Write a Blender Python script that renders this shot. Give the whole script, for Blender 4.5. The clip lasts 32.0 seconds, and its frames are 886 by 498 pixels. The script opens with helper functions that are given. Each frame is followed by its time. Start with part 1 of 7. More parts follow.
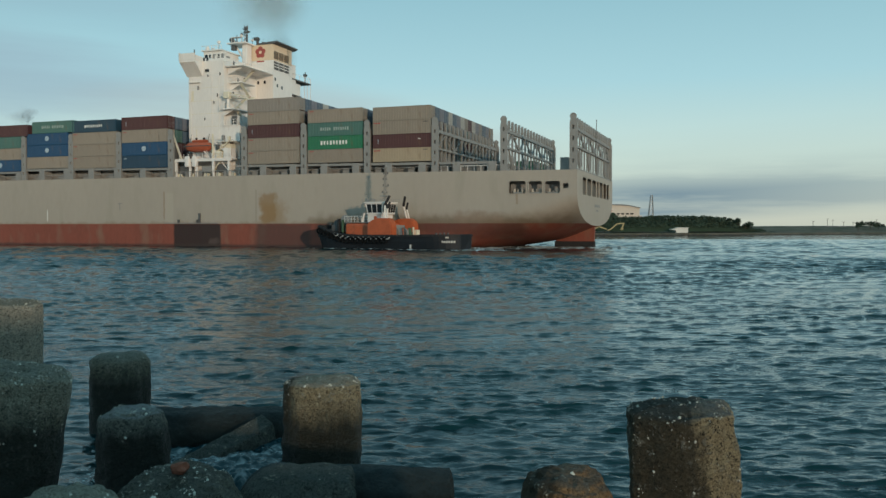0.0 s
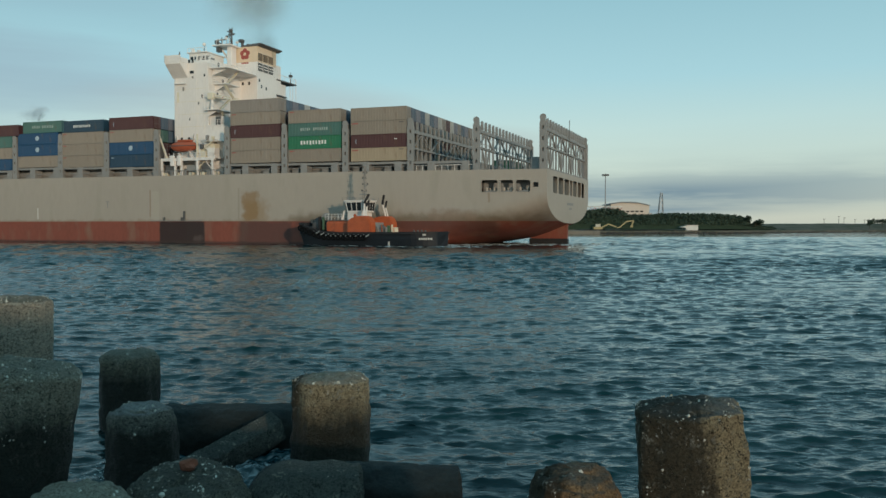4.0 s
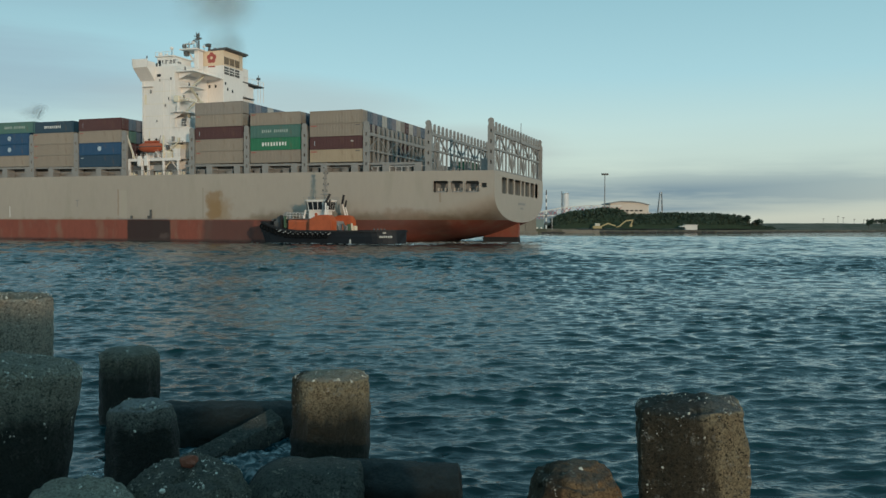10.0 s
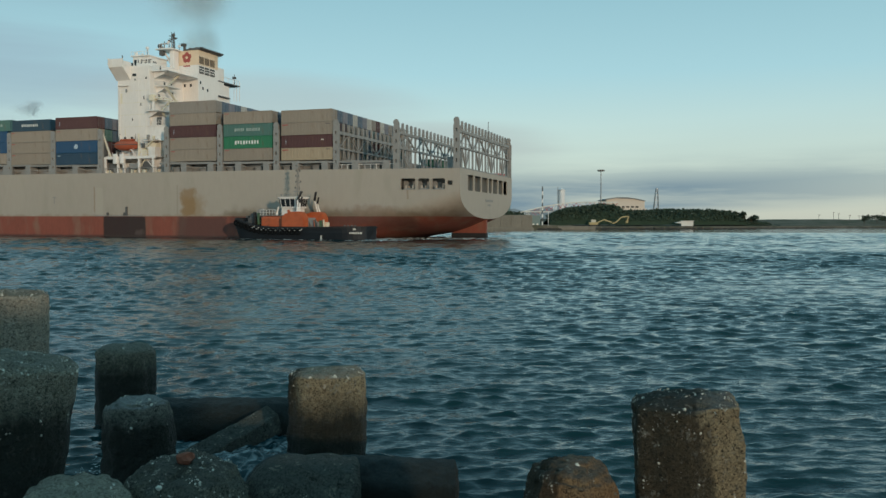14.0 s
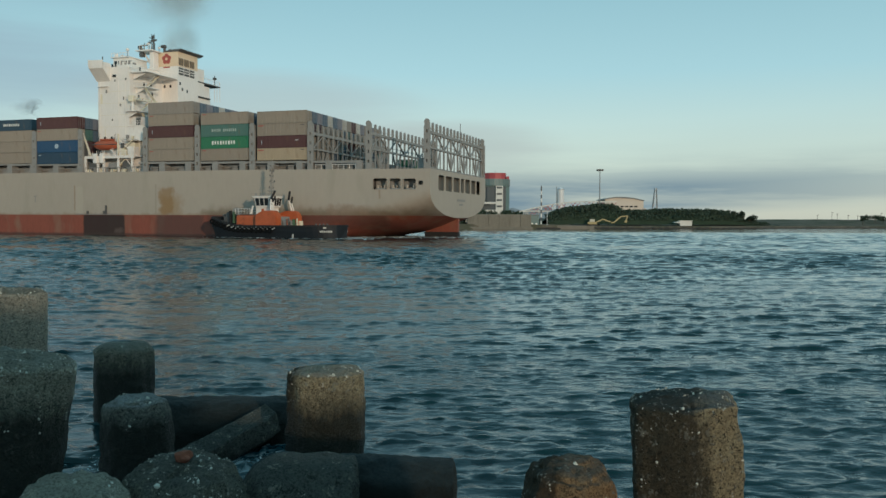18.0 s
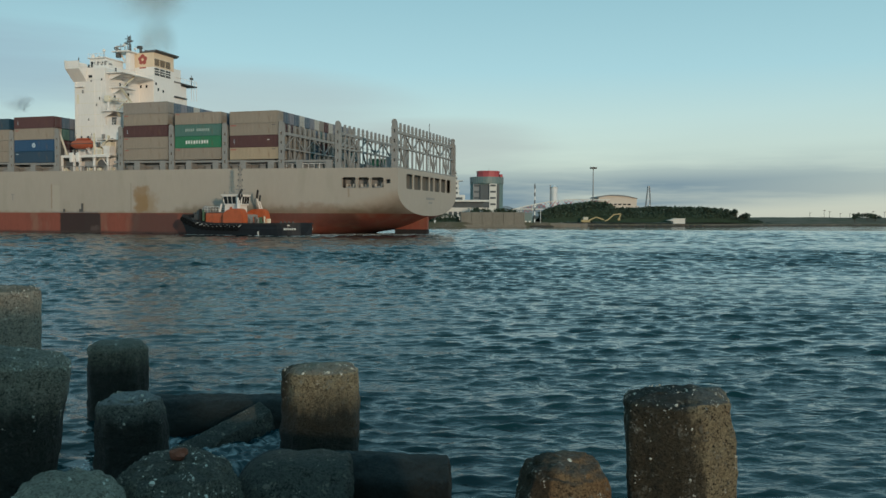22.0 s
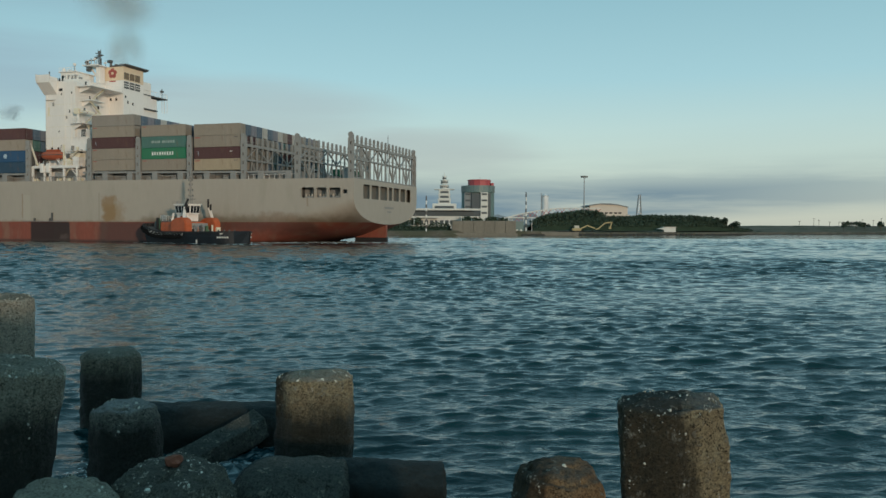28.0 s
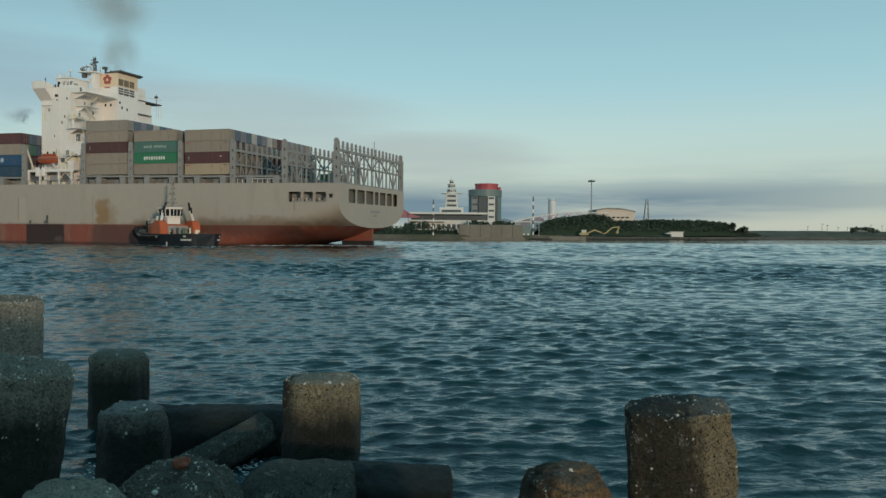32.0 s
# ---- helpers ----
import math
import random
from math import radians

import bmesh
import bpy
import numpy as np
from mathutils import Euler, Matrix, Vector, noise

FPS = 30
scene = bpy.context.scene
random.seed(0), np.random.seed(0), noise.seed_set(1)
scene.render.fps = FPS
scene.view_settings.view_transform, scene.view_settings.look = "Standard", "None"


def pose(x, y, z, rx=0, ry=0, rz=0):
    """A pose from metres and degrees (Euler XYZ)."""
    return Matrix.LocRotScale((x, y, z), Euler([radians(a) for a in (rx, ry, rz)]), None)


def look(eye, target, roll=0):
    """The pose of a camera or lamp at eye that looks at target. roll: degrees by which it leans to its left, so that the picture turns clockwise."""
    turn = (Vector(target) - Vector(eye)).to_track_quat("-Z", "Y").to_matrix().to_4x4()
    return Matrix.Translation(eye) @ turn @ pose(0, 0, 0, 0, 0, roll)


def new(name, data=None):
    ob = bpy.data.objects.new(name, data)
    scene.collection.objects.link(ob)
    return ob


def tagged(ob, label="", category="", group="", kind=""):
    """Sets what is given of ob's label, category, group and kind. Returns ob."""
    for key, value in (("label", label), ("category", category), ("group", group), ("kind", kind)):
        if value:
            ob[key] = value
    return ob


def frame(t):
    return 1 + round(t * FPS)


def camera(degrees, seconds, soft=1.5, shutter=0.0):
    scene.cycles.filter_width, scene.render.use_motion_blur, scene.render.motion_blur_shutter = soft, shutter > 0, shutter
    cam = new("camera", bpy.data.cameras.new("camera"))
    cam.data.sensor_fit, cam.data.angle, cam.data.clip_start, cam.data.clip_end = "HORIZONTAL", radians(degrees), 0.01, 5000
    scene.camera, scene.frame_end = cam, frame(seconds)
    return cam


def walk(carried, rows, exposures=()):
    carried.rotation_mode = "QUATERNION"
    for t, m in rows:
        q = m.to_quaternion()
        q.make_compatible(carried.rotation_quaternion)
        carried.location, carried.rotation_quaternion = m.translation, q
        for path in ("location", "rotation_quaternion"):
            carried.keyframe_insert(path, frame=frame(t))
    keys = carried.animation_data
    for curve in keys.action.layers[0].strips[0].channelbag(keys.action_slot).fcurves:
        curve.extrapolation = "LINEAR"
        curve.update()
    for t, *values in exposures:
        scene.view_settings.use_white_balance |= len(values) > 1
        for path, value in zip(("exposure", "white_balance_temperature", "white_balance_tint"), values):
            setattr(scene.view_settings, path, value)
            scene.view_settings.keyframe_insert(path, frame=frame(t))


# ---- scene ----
# ---- camera and walk ----
cam = camera(55.39, 32.0, soft=1.5)
CAM_ROWS = [(0.0, 0.0, 0.0, 3.663, 0.001, -1.36, 0.032), (1.0, 0.006, 0.008, 3.666, -0.074, -1.406, -0.049), (2.0, 0.006, 0.01, 3.662, -0.257, -1.463, -0.046), (3.0, 0.01, 0.013, 3.665, -0.499, -1.526, -0.036), (3.5, 0.011, 0.014, 3.662, -0.577, -1.559, 0.029), (5.5, 0.006, 0.013, 3.66, -0.724, -1.36, -0.007), (6.0, 0.002, 0.013, 3.673, -0.725, -1.367, -0.026), (7.0, -0.0, 0.013, 3.669, -0.723, -1.469, -0.052), (8.0, -0.001, 0.011, 3.655, -0.677, -1.549, -0.063), (9.0, -0.002, 0.009, 3.641, -0.646, -1.567, 0.039), (10.0, -0.004, 0.01, 3.644, -0.573, -1.605, 0.186), (11.0, -0.008, 0.01, 3.648, -0.483, -1.662, 0.245), (12.0, -0.008, 0.009, 3.65, -0.396, -1.744, 0.215), (13.0, -0.009, 0.009, 3.652, -0.328, -1.833, 0.158), (14.0, -0.005, 0.009, 3.645, -0.319, -1.846, 0.126), (14.5, -0.006, 0.009, 3.646, -0.298, -1.847, 0.116), (16.5, -0.004, 0.01, 3.648, -0.324, -1.803, 0.293), (17.0, -0.001, 0.011, 3.647, -0.336, -1.811, 0.32), (18.0, -0.005, 0.006, 3.641, -0.235, -1.9, 0.267), (19.0, -0.007, 0.002, 3.642, -0.126, -1.978, 0.219), (20.0, -0.01, -0.004, 3.639, -0.021, -2.022, 0.22), (21.0, -0.012, -0.009, 3.638, 0.087, -2.052, 0.218), (22.0, -0.016, -0.016, 3.639, 0.203, -2.041, 0.259), (23.0, -0.023, -0.027, 3.634, 0.301, -2.025, 0.345), (24.0, -0.033, -0.038, 3.639, 0.391, -1.972, 0.374), (25.0, -0.038, -0.047, 3.634, 0.484, -1.856, 0.319), (25.5, -0.041, -0.056, 3.626, 0.54, -1.785, 0.271), (27.5, -0.052, -0.067, 3.62, 0.75, -1.543, 0.221), (28.0, -0.054, -0.073, 3.62, 0.788, -1.45, 0.215), (29.0, -0.051, -0.075, 3.622, 0.739, -1.385, 0.218), (30.0, -0.053, -0.08, 3.617, 0.645, -1.374, 0.307), (31.0, -0.06, -0.085, 3.618, 0.5, -1.304, 0.388), (32.0, -0.061, -0.085, 3.619, 0.317, -1.19, 0.437)]


def aim(x, y, z, yaw, pitch, roll):
    """A level-headed camera pose: yaw to the right of +y, pitch up, roll, in degrees."""
    a, b = radians(yaw), radians(pitch)
    way = Vector((math.sin(a) * math.cos(b), math.cos(a) * math.cos(b), math.sin(b)))
    return look((x, y, z), Vector((x, y, z)) + way * 10, roll)


walk(cam, [(r[0], aim(*r[1:])) for r in CAM_ROWS], exposures=((0.0, 0.0), (22.0, 0.0), (32.0, -0.10)))

# ship: seconds, place of the aft bay on the water, heading off the picture plane
SHIP_ROWS = [(0, -13.94, 162.91, 19.648), (3.5, -19.71, 166.92, 19.357), (5.5, -22.88, 169.22, 19.172), (8, -26.73, 172.08, 18.926), (11, -31.19, 175.43, 18.603), (14.5, -36.35, 179.11, 18.242), (16.5, -39.29, 181.11, 18.056), (19, -42.81, 183.71, 17.878), (22, -46.95, 187.08, 17.772), (25.5, -51.6, 191.29, 17.785), (27.5, -54.23, 193.73, 17.739), (30, -57.56, 196.75, 17.612), (32, -60.28, 199.13, 17.449)]
SHIP_POSES = [(t, pose(x, y, 0, 0, 0, 180 - a)) for t, x, y, a in SHIP_ROWS]
TUG_ROWS = [(0, -8.95, 153.99, 150.5), (6, -17.72, 160.96, 153.8), (9, -21.79, 164.25, 156.5), (13, -27.13, 168.5, 157.0), (19, -35.92, 174.77, 156.0), (23, -42.34, 179.29, 153.5), (28, -51.24, 184.41, 142.5), (32, -58.6, 188.62, 130.5)]

# ---- sky and sun ----
SUN_EL, SUN_AZ = 7.0, 25.0     # the sun stands behind the camera, to its right
sun_way = Vector((math.sin(radians(SUN_AZ)) * math.cos(radians(SUN_EL)), -math.cos(radians(SUN_AZ)) * math.cos(radians(SUN_EL)), math.sin(radians(SUN_EL))))
sun_data = bpy.data.lights.new("sun", "SUN")
sun_data.energy, sun_data.angle, sun_data.color = 1.65, radians(1.2), (1.0, 0.80, 0.58)
sun = new("sun", sun_data)
sun.matrix_world = look(sun_way * 50, (0, 0, 0))


def build_world():
    w = bpy.data.worlds.new("sky")
    scene.world = w
    w.use_nodes = True
    n, l = w.node_tree.nodes, w.node_tree.links
    n.clear()

    def add(kind, **kw):
        o = n.new(kind)
        for k, v in kw.items():
            o.inputs[k].default_value = v
        return o
    out = n.new("ShaderNodeOutputWorld")
    bg = add("ShaderNodeBackground", Strength=0.136)
    sky = n.new("ShaderNodeTexSky")
    sky.sky_type, sky.sun_disc = "NISHITA", False
    sky.sun_elevation, sky.sun_rotation = radians(SUN_EL), math.atan2(sun_way.x, sun_way.y)
    sky.air_density, sky.dust_density, sky.ozone_density = 1.0, 0.8, 1.5
    co = n.new("ShaderNodeTexCoord")
    sep = n.new("ShaderNodeSeparateXYZ")
    l.new(co.outputs["Generated"], sep.inputs[0])
    # thin high veil: evens the sky out towards a pale teal
    veil = add("ShaderNodeMix")
    veil.data_type = "RGBA"
    veil.inputs[0].default_value = 0.88
    ramp = n.new("ShaderNodeValToRGB")
    e = ramp.color_ramp.elements
    e[0].position, e[0].color = 0.0, (4.55, 4.8, 4.05, 1)
    e[1].position, e[1].color = 0.36, (1.5, 3.3, 4.0, 1)
    m = e.new(0.08)
    m.color = (4.5, 5.65, 5.2, 1)
    m = e.new(0.17)
    m.color = (3.0, 5.0, 5.5, 1)
    l.new(sep.outputs["Z"], ramp.inputs[0])
    l.new(sky.outputs[0], veil.inputs[6])
    l.new(ramp.outputs[0], veil.inputs[7])
    # low cloud bank near the horizon, long streaks
    mp = n.new("ShaderNodeMapping")
    mp.inputs["Scale"].default_value = (3.0, 3.0, 34.0)
    mp.inputs["Location"].default_value = (0.35, 0.2, 0.4)
    l.new(co.outputs["Generated"], mp.inputs[0])
    noi = add("ShaderNodeTexNoise", Scale=1.0, Detail=5.0, Roughness=0.55)
    l.new(mp.outputs[0], noi.inputs["Vector"])
    band = n.new("ShaderNodeValToRGB")
    b = band.color_ramp.elements
    b[0].position, b[0].color = 0.0, (0.12, 0.12, 0.12, 1)
    b[1].position, b[1].color = 0.11, (0, 0, 0, 1)
    for p_, c_ in ((0.006, 0.35), (0.016, 0.95), (0.036, 1.0), (0.050, 0.55), (0.072, 0.14)):
        k = b.new(p_)
        k.color = (c_, c_, c_, 1)
    # the bank climbs a little to the right
    rise = n.new("ShaderNodeMapRange")
    rise.inputs[1].default_value, rise.inputs[2].default_value = 0.18, 0.52
    rise.inputs[3].default_value, rise.inputs[4].default_value = 0.0, 0.020
    l.new(sep.outputs["X"], rise.inputs[0])
    low = n.new("ShaderNodeMath")
    low.operation = "SUBTRACT"
    l.new(sep.outputs["Z"], low.inputs[0])
    l.new(rise.outputs[0], low.inputs[1])
    l.new(low.outputs[0], band.inputs[0])
    nr = n.new("ShaderNodeMapRange")
    nr.inputs[1].default_value, nr.inputs[2].default_value = 0.22, 0.52
    l.new(noi.outputs[0], nr.inputs[0])
    mul = n.new("ShaderNodeMath")
    mul.operation = "MULTIPLY"
    l.new(band.outputs[0], mul.inputs[0])
    l.new(nr.outputs[0], mul.inputs[1])
    # the bank thins out to the right
    xr = n.new("ShaderNodeMapRange")
    xr.inputs[1].default_value, xr.inputs[2].default_value = 0.24, 0.52
    xr.inputs[3].default_value, xr.inputs[4].default_value = 1.0, 0.38
    l.new(sep.outputs["X"], xr.inputs[0])
    mu2 = n.new("ShaderNodeMath")
    mu2.operation = "MULTIPLY"
    l.new(mul.outputs[0], mu2.inputs[0])
    l.new(xr.outputs[0], mu2.inputs[1])
    cl = add("ShaderNodeMix")
    cl.data_type = "RGBA"
    l.new(mu2.outputs[0], cl.inputs[0])
    l.new(veil.outputs[2], cl.inputs[6])
    cl.inputs[7].default_value = (1.35, 2.05, 2.5, 1)
    # soft banks of haze: (direction x, z, reach in x, in z, colour, strength)
    last = cl.outputs[2]
    for cx, cz, rx, rz, colour, k in ((-0.55, 0.155, 0.30, 0.065, (2.3, 3.3, 3.9), 0.75), (-0.22, 0.125, 0.22, 0.05, (3.0, 3.6, 3.75), 0.6), (0.0, 0.088, 0.16, 0.034, (3.0, 3.4, 3.4), 0.55), (-0.6, 0.27, 0.45, 0.09, (2.2, 3.5, 4.1), 0.5)):
        sq = []
        for axis, c_, r_ in (("X", cx, rx), ("Z", cz, rz)):
            d1 = n.new("ShaderNodeMath")
            d1.operation = "SUBTRACT"
            l.new(sep.outputs[axis], d1.inputs[0])
            d1.inputs[1].default_value = c_
            d2 = n.new("ShaderNodeMath")
            d2.operation = "DIVIDE"
            l.new(d1.outputs[0], d2.inputs[0])
            d2.inputs[1].default_value = r_
            d3 = n.new("ShaderNodeMath")
            d3.operation = "POWER"
            l.new(d2.outputs[0], d3.inputs[0])
            d3.inputs[1].default_value = 2.0
            sq.append(d3)
        ds = n.new("ShaderNodeMath")
        l.new(sq[0].outputs[0], ds.inputs[0])
        l.new(sq[1].outputs[0], ds.inputs[1])
        wob = n.new("ShaderNodeMath")
        wob.operation = "MULTIPLY_ADD"
        l.new(noi.outputs[0], wob.inputs[0])
        wob.inputs[1].default_value = -1.0
        l.new(ds.outputs[0], wob.inputs[2])
        fr = n.new("ShaderNodeMapRange")
        fr.interpolation_type = "SMOOTHSTEP"
        fr.inputs[1].default_value, fr.inputs[2].default_value = -0.55, 0.6
        fr.inputs[3].default_value, fr.inputs[4].default_value = k, 0.0
        l.new(wob.outputs[0], fr.inputs[0])
        hz = add("ShaderNodeMix")
        hz.data_type = "RGBA"
        l.new(fr.outputs[0], hz.inputs[0])
        l.new(last, hz.inputs[6])
        hz.inputs[7].default_value = (*colour, 1)
        last = hz.outputs[2]
    l.new(last, bg.inputs[0])
    l.new(bg.outputs[0], out.inputs[0])


build_world()


# ---- materials ----
def mat(name, color, rough=0.7, metal=0.0, vary=0.12, scale=1.0, stretch=(1, 1, 1), bump=0.0, bump_scale=20.0, fleck=None, spec=0.5, rand=0.0):
    """A plain surface with two scales of unevenness; fleck: (colour, scale, low, high) of a second tone laid on by noise."""
    m = bpy.data.materials.new(name)
    m.use_nodes = True
    n, l = m.node_tree.nodes, m.node_tree.links
    bs = n["Principled BSDF"]
    bs.inputs["Roughness"].default_value, bs.inputs["Metallic"].default_value = rough, metal
    bs.inputs["Specular IOR Level"].default_value = spec
    co = n.new("ShaderNodeTexCoord")
    mp = n.new("ShaderNodeMapping")
    mp.inputs["Scale"].default_value = stretch
    l.new(co.outputs["Object"], mp.inputs[0])
    n1 = n.new("ShaderNodeTexNoise")
    n1.inputs["Scale"].default_value, n1.inputs["Detail"].default_value = scale, 6
    n2 = n.new("ShaderNodeTexNoise")
    n2.inputs["Scale"].default_value, n2.inputs["Detail"].default_value = scale * 9, 4
    l.new(mp.outputs[0], n1.inputs["Vector"])
    l.new(mp.outputs[0], n2.inputs["Vector"])
    ad = n.new("ShaderNodeMath")
    ad.operation = "ADD"
    l.new(n1.outputs[0], ad.inputs[0])
    l.new(n2.outputs[0], ad.inputs[1])
    mr = n.new("ShaderNodeMapRange")
    mr.inputs[1].default_value, mr.inputs[2].default_value = 0.6, 1.4
    mr.inputs[3].default_value, mr.inputs[4].default_value = 1 - vary, 1 + vary
    l.new(ad.outputs[0], mr.inputs[0])
    sc = n.new("ShaderNodeVectorMath")
    sc.operation = "SCALE"
    sc.inputs[0].default_value = color
    last = mr.outputs[0]
    if rand:
        oi = n.new("ShaderNodeObjectInfo")
        rr = n.new("ShaderNodeMapRange")
        rr.inputs[3].default_value, rr.inputs[4].default_value = 1 - rand, 1 + rand
        l.new(oi.outputs["Random"], rr.inputs[0])
        mm = n.new("ShaderNodeMath")
        mm.operation = "MULTIPLY"
        l.new(last, mm.inputs[0])
        l.new(rr.outputs[0], mm.inputs[1])
        last = mm.outputs[0]
    l.new(last, sc.inputs["Scale"])
    col = sc.outputs[0]
    if fleck:
        n3 = n.new("ShaderNodeTexNoise")
        n3.inputs["Scale"].default_value, n3.inputs["Detail"].default_value = fleck[1], 5
        l.new(mp.outputs[0], n3.inputs["Vector"])
        r3 = n.new("ShaderNodeMapRange")
        r3.inputs[1].default_value, r3.inputs[2].default_value = fleck[2], fleck[3]
        l.new(n3.outputs[0], r3.inputs[0])
        mx = n.new("ShaderNodeMix")
        mx.data_type = "RGBA"
        l.new(r3.outputs[0], mx.inputs[0])
        l.new(col, mx.inputs[6])
        mx.inputs[7].default_value = (*fleck[0], 1)
        col = mx.outputs[2]
    l.new(col, bs.inputs["Base Color"])
    if bump:
        nb = n.new("ShaderNodeTexNoise")
        nb.inputs["Scale"].default_value, nb.inputs["Detail"].default_value = bump_scale, 5
        l.new(mp.outputs[0], nb.inputs["Vector"])
        bp = n.new("ShaderNodeBump")
        bp.inputs["Strength"].default_value, bp.inputs["Distance"].default_value = min(1.0, bump * 4), bump
        l.new(nb.outputs[0], bp.inputs["Height"])
        l.new(bp.outputs[0], bs.inputs["Normal"])
    return m


WHITE = mat("white_paint", (0.77, 0.735, 0.70), 0.55, vary=0.07, scale=0.3, stretch=(1, 1, 0.3), fleck=((0.42, 0.25, 0.11), 0.25, 0.66, 0.86))
CREAM = mat("cream_paint", (0.72, 0.66, 0.52), 0.6, vary=0.1, scale=0.5)
GREYSTEEL = mat("grey_steel", (0.255, 0.25, 0.24), 0.6, vary=0.15, scale=0.8, fleck=((0.2, 0.14, 0.09), 0.9, 0.66, 0.84))
GLASSDARK = mat("dark_glass", (0.015, 0.018, 0.022), 0.12, vary=0.1)
BLACK = mat("black_rubber", (0.018, 0.018, 0.02), 0.75, vary=0.3, scale=2)
ORANGE = mat("orange_paint", (0.45, 0.10, 0.034), 0.5, vary=0.22, scale=1.0, fleck=((0.25, 0.07, 0.03), 0.8, 0.62, 0.8))
FUNNEL = mat("buff_paint", (0.72, 0.56, 0.40), 0.55, vary=0.08, scale=0.6)
LOGO = mat("red_paint", (0.38, 0.085, 0.07), 0.5, vary=0.05)
TEXTW = mat("white_lettering", (0.75, 0.75, 0.72), 0.6, vary=0.05)
STEELDK = mat("dark_steel", (0.09, 0.09, 0.09), 0.55, vary=0.2, scale=2)


def blank_mesh(name, bm):
    me = bpy.data.meshes.new(name)
    bm.to_mesh(me)
    bm.free()
    return me


def part(name, bm, material, parent=None, label="", smooth=False):
    """Links a bmesh (or a mesh) as one mesh object, under parent if there is one."""
    me = bm if isinstance(bm, bpy.types.Mesh) else blank_mesh(name, bm)
    if material and not me.materials:
        me.materials.append(material)
    if smooth:
        for p in me.polygons:
            p.use_smooth = True
    ob = new(name, me)
    ob.parent = parent
    if label:
        ob["label"] = label
    return ob


def box(bm, x0, x1, y0, y1, z0, z1, bevel=0.0):
    v = [bm.verts.new((x, y, z)) for x in (x0, x1) for y in (y0, y1) for z in (z0, z1)]
    fs = [(0, 1, 3, 2), (4, 6, 7, 5), (0, 4, 5, 1), (2, 3, 7, 6), (0, 2, 6, 4), (1, 5, 7, 3)]
    made = [bm.faces.new([v[i] for i in f]) for f in fs]
    if bevel:
        es = list({e for f in made for e in f.edges})
        bmesh.ops.bevel(bm, geom=es, offset=bevel, segments=2, affect="EDGES", profile=0.5)
    return bm


def boxm(x0, x1, y0, y1, z0, z1, bevel=0.0):
    return box(bmesh.new(), min(x0, x1), max(x0, x1), min(y0, y1), max(y0, y1), min(z0, z1), max(z0, z1), bevel)


def rod(bm, p, q, r, r2=None, n=8):
    """A round bar from p to q."""
    p, q = Vector(p), Vector(q)
    d = q - p
    m = Matrix.Translation((p + q) / 2) @ d.to_track_quat("Z", "Y").to_matrix().to_4x4()
    bmesh.ops.create_cone(bm, cap_ends=True, segments=n, radius1=r, radius2=r if r2 is None else r2, depth=d.length, matrix=m)
    return bm


def bar(bm, p, q, w, h):
    """A square bar from p to q, w wide and h deep."""
    p, q = Vector(p), Vector(q)
    d = q - p
    m = Matrix.Translation((p + q) / 2) @ d.to_track_quat("Z", "Y").to_matrix().to_4x4() @ Matrix.Diagonal((w, h, d.length, 1))
    bmesh.ops.create_cube(bm, size=1.0, matrix=m)
    return bm


def prism(bm, outline, lift):
    """A solid from a flat outline (3D points, in order) pushed along lift."""
    a = [bm.verts.new(p) for p in outline]
    b = [bm.verts.new(Vector(p) + Vector(lift)) for p in outline]
    bm.faces.new(a)
    bm.faces.new(b[::-1])
    for i in range(len(a)):
        j = (i + 1) % len(a)
        bm.faces.new((a[i], b[i], b[j], a[j]))
    bmesh.ops.recalc_face_normals(bm, faces=bm.faces)
    return bm


def grid_mesh(name, X, Y, Z):
    """A sheet from three arrays of rows and columns."""
    r, c = X.shape
    co = np.stack([X, Y, Z], -1).reshape(-1, 3).astype(np.float32)
    i = np.arange(r * c).reshape(r, c)
    q = np.stack([i[:-1, :-1], i[:-1, 1:], i[1:, 1:], i[1:, :-1]], -1).reshape(-1, 4)
    me = bpy.data.meshes.new(name)
    me.vertices.add(len(co))
    me.vertices.foreach_set("co", co.ravel())
    me.loops.add(q.size)
    me.loops.foreach_set("vertex_index", q.ravel().astype(np.int32))
    me.polygons.add(len(q))
    me.polygons.foreach_set("loop_start", np.arange(0, q.size, 4, dtype=np.int32))
    me.polygons.foreach_set("use_smooth", np.ones(len(q), dtype=bool))
    me.update()
    me.validate()
    return me

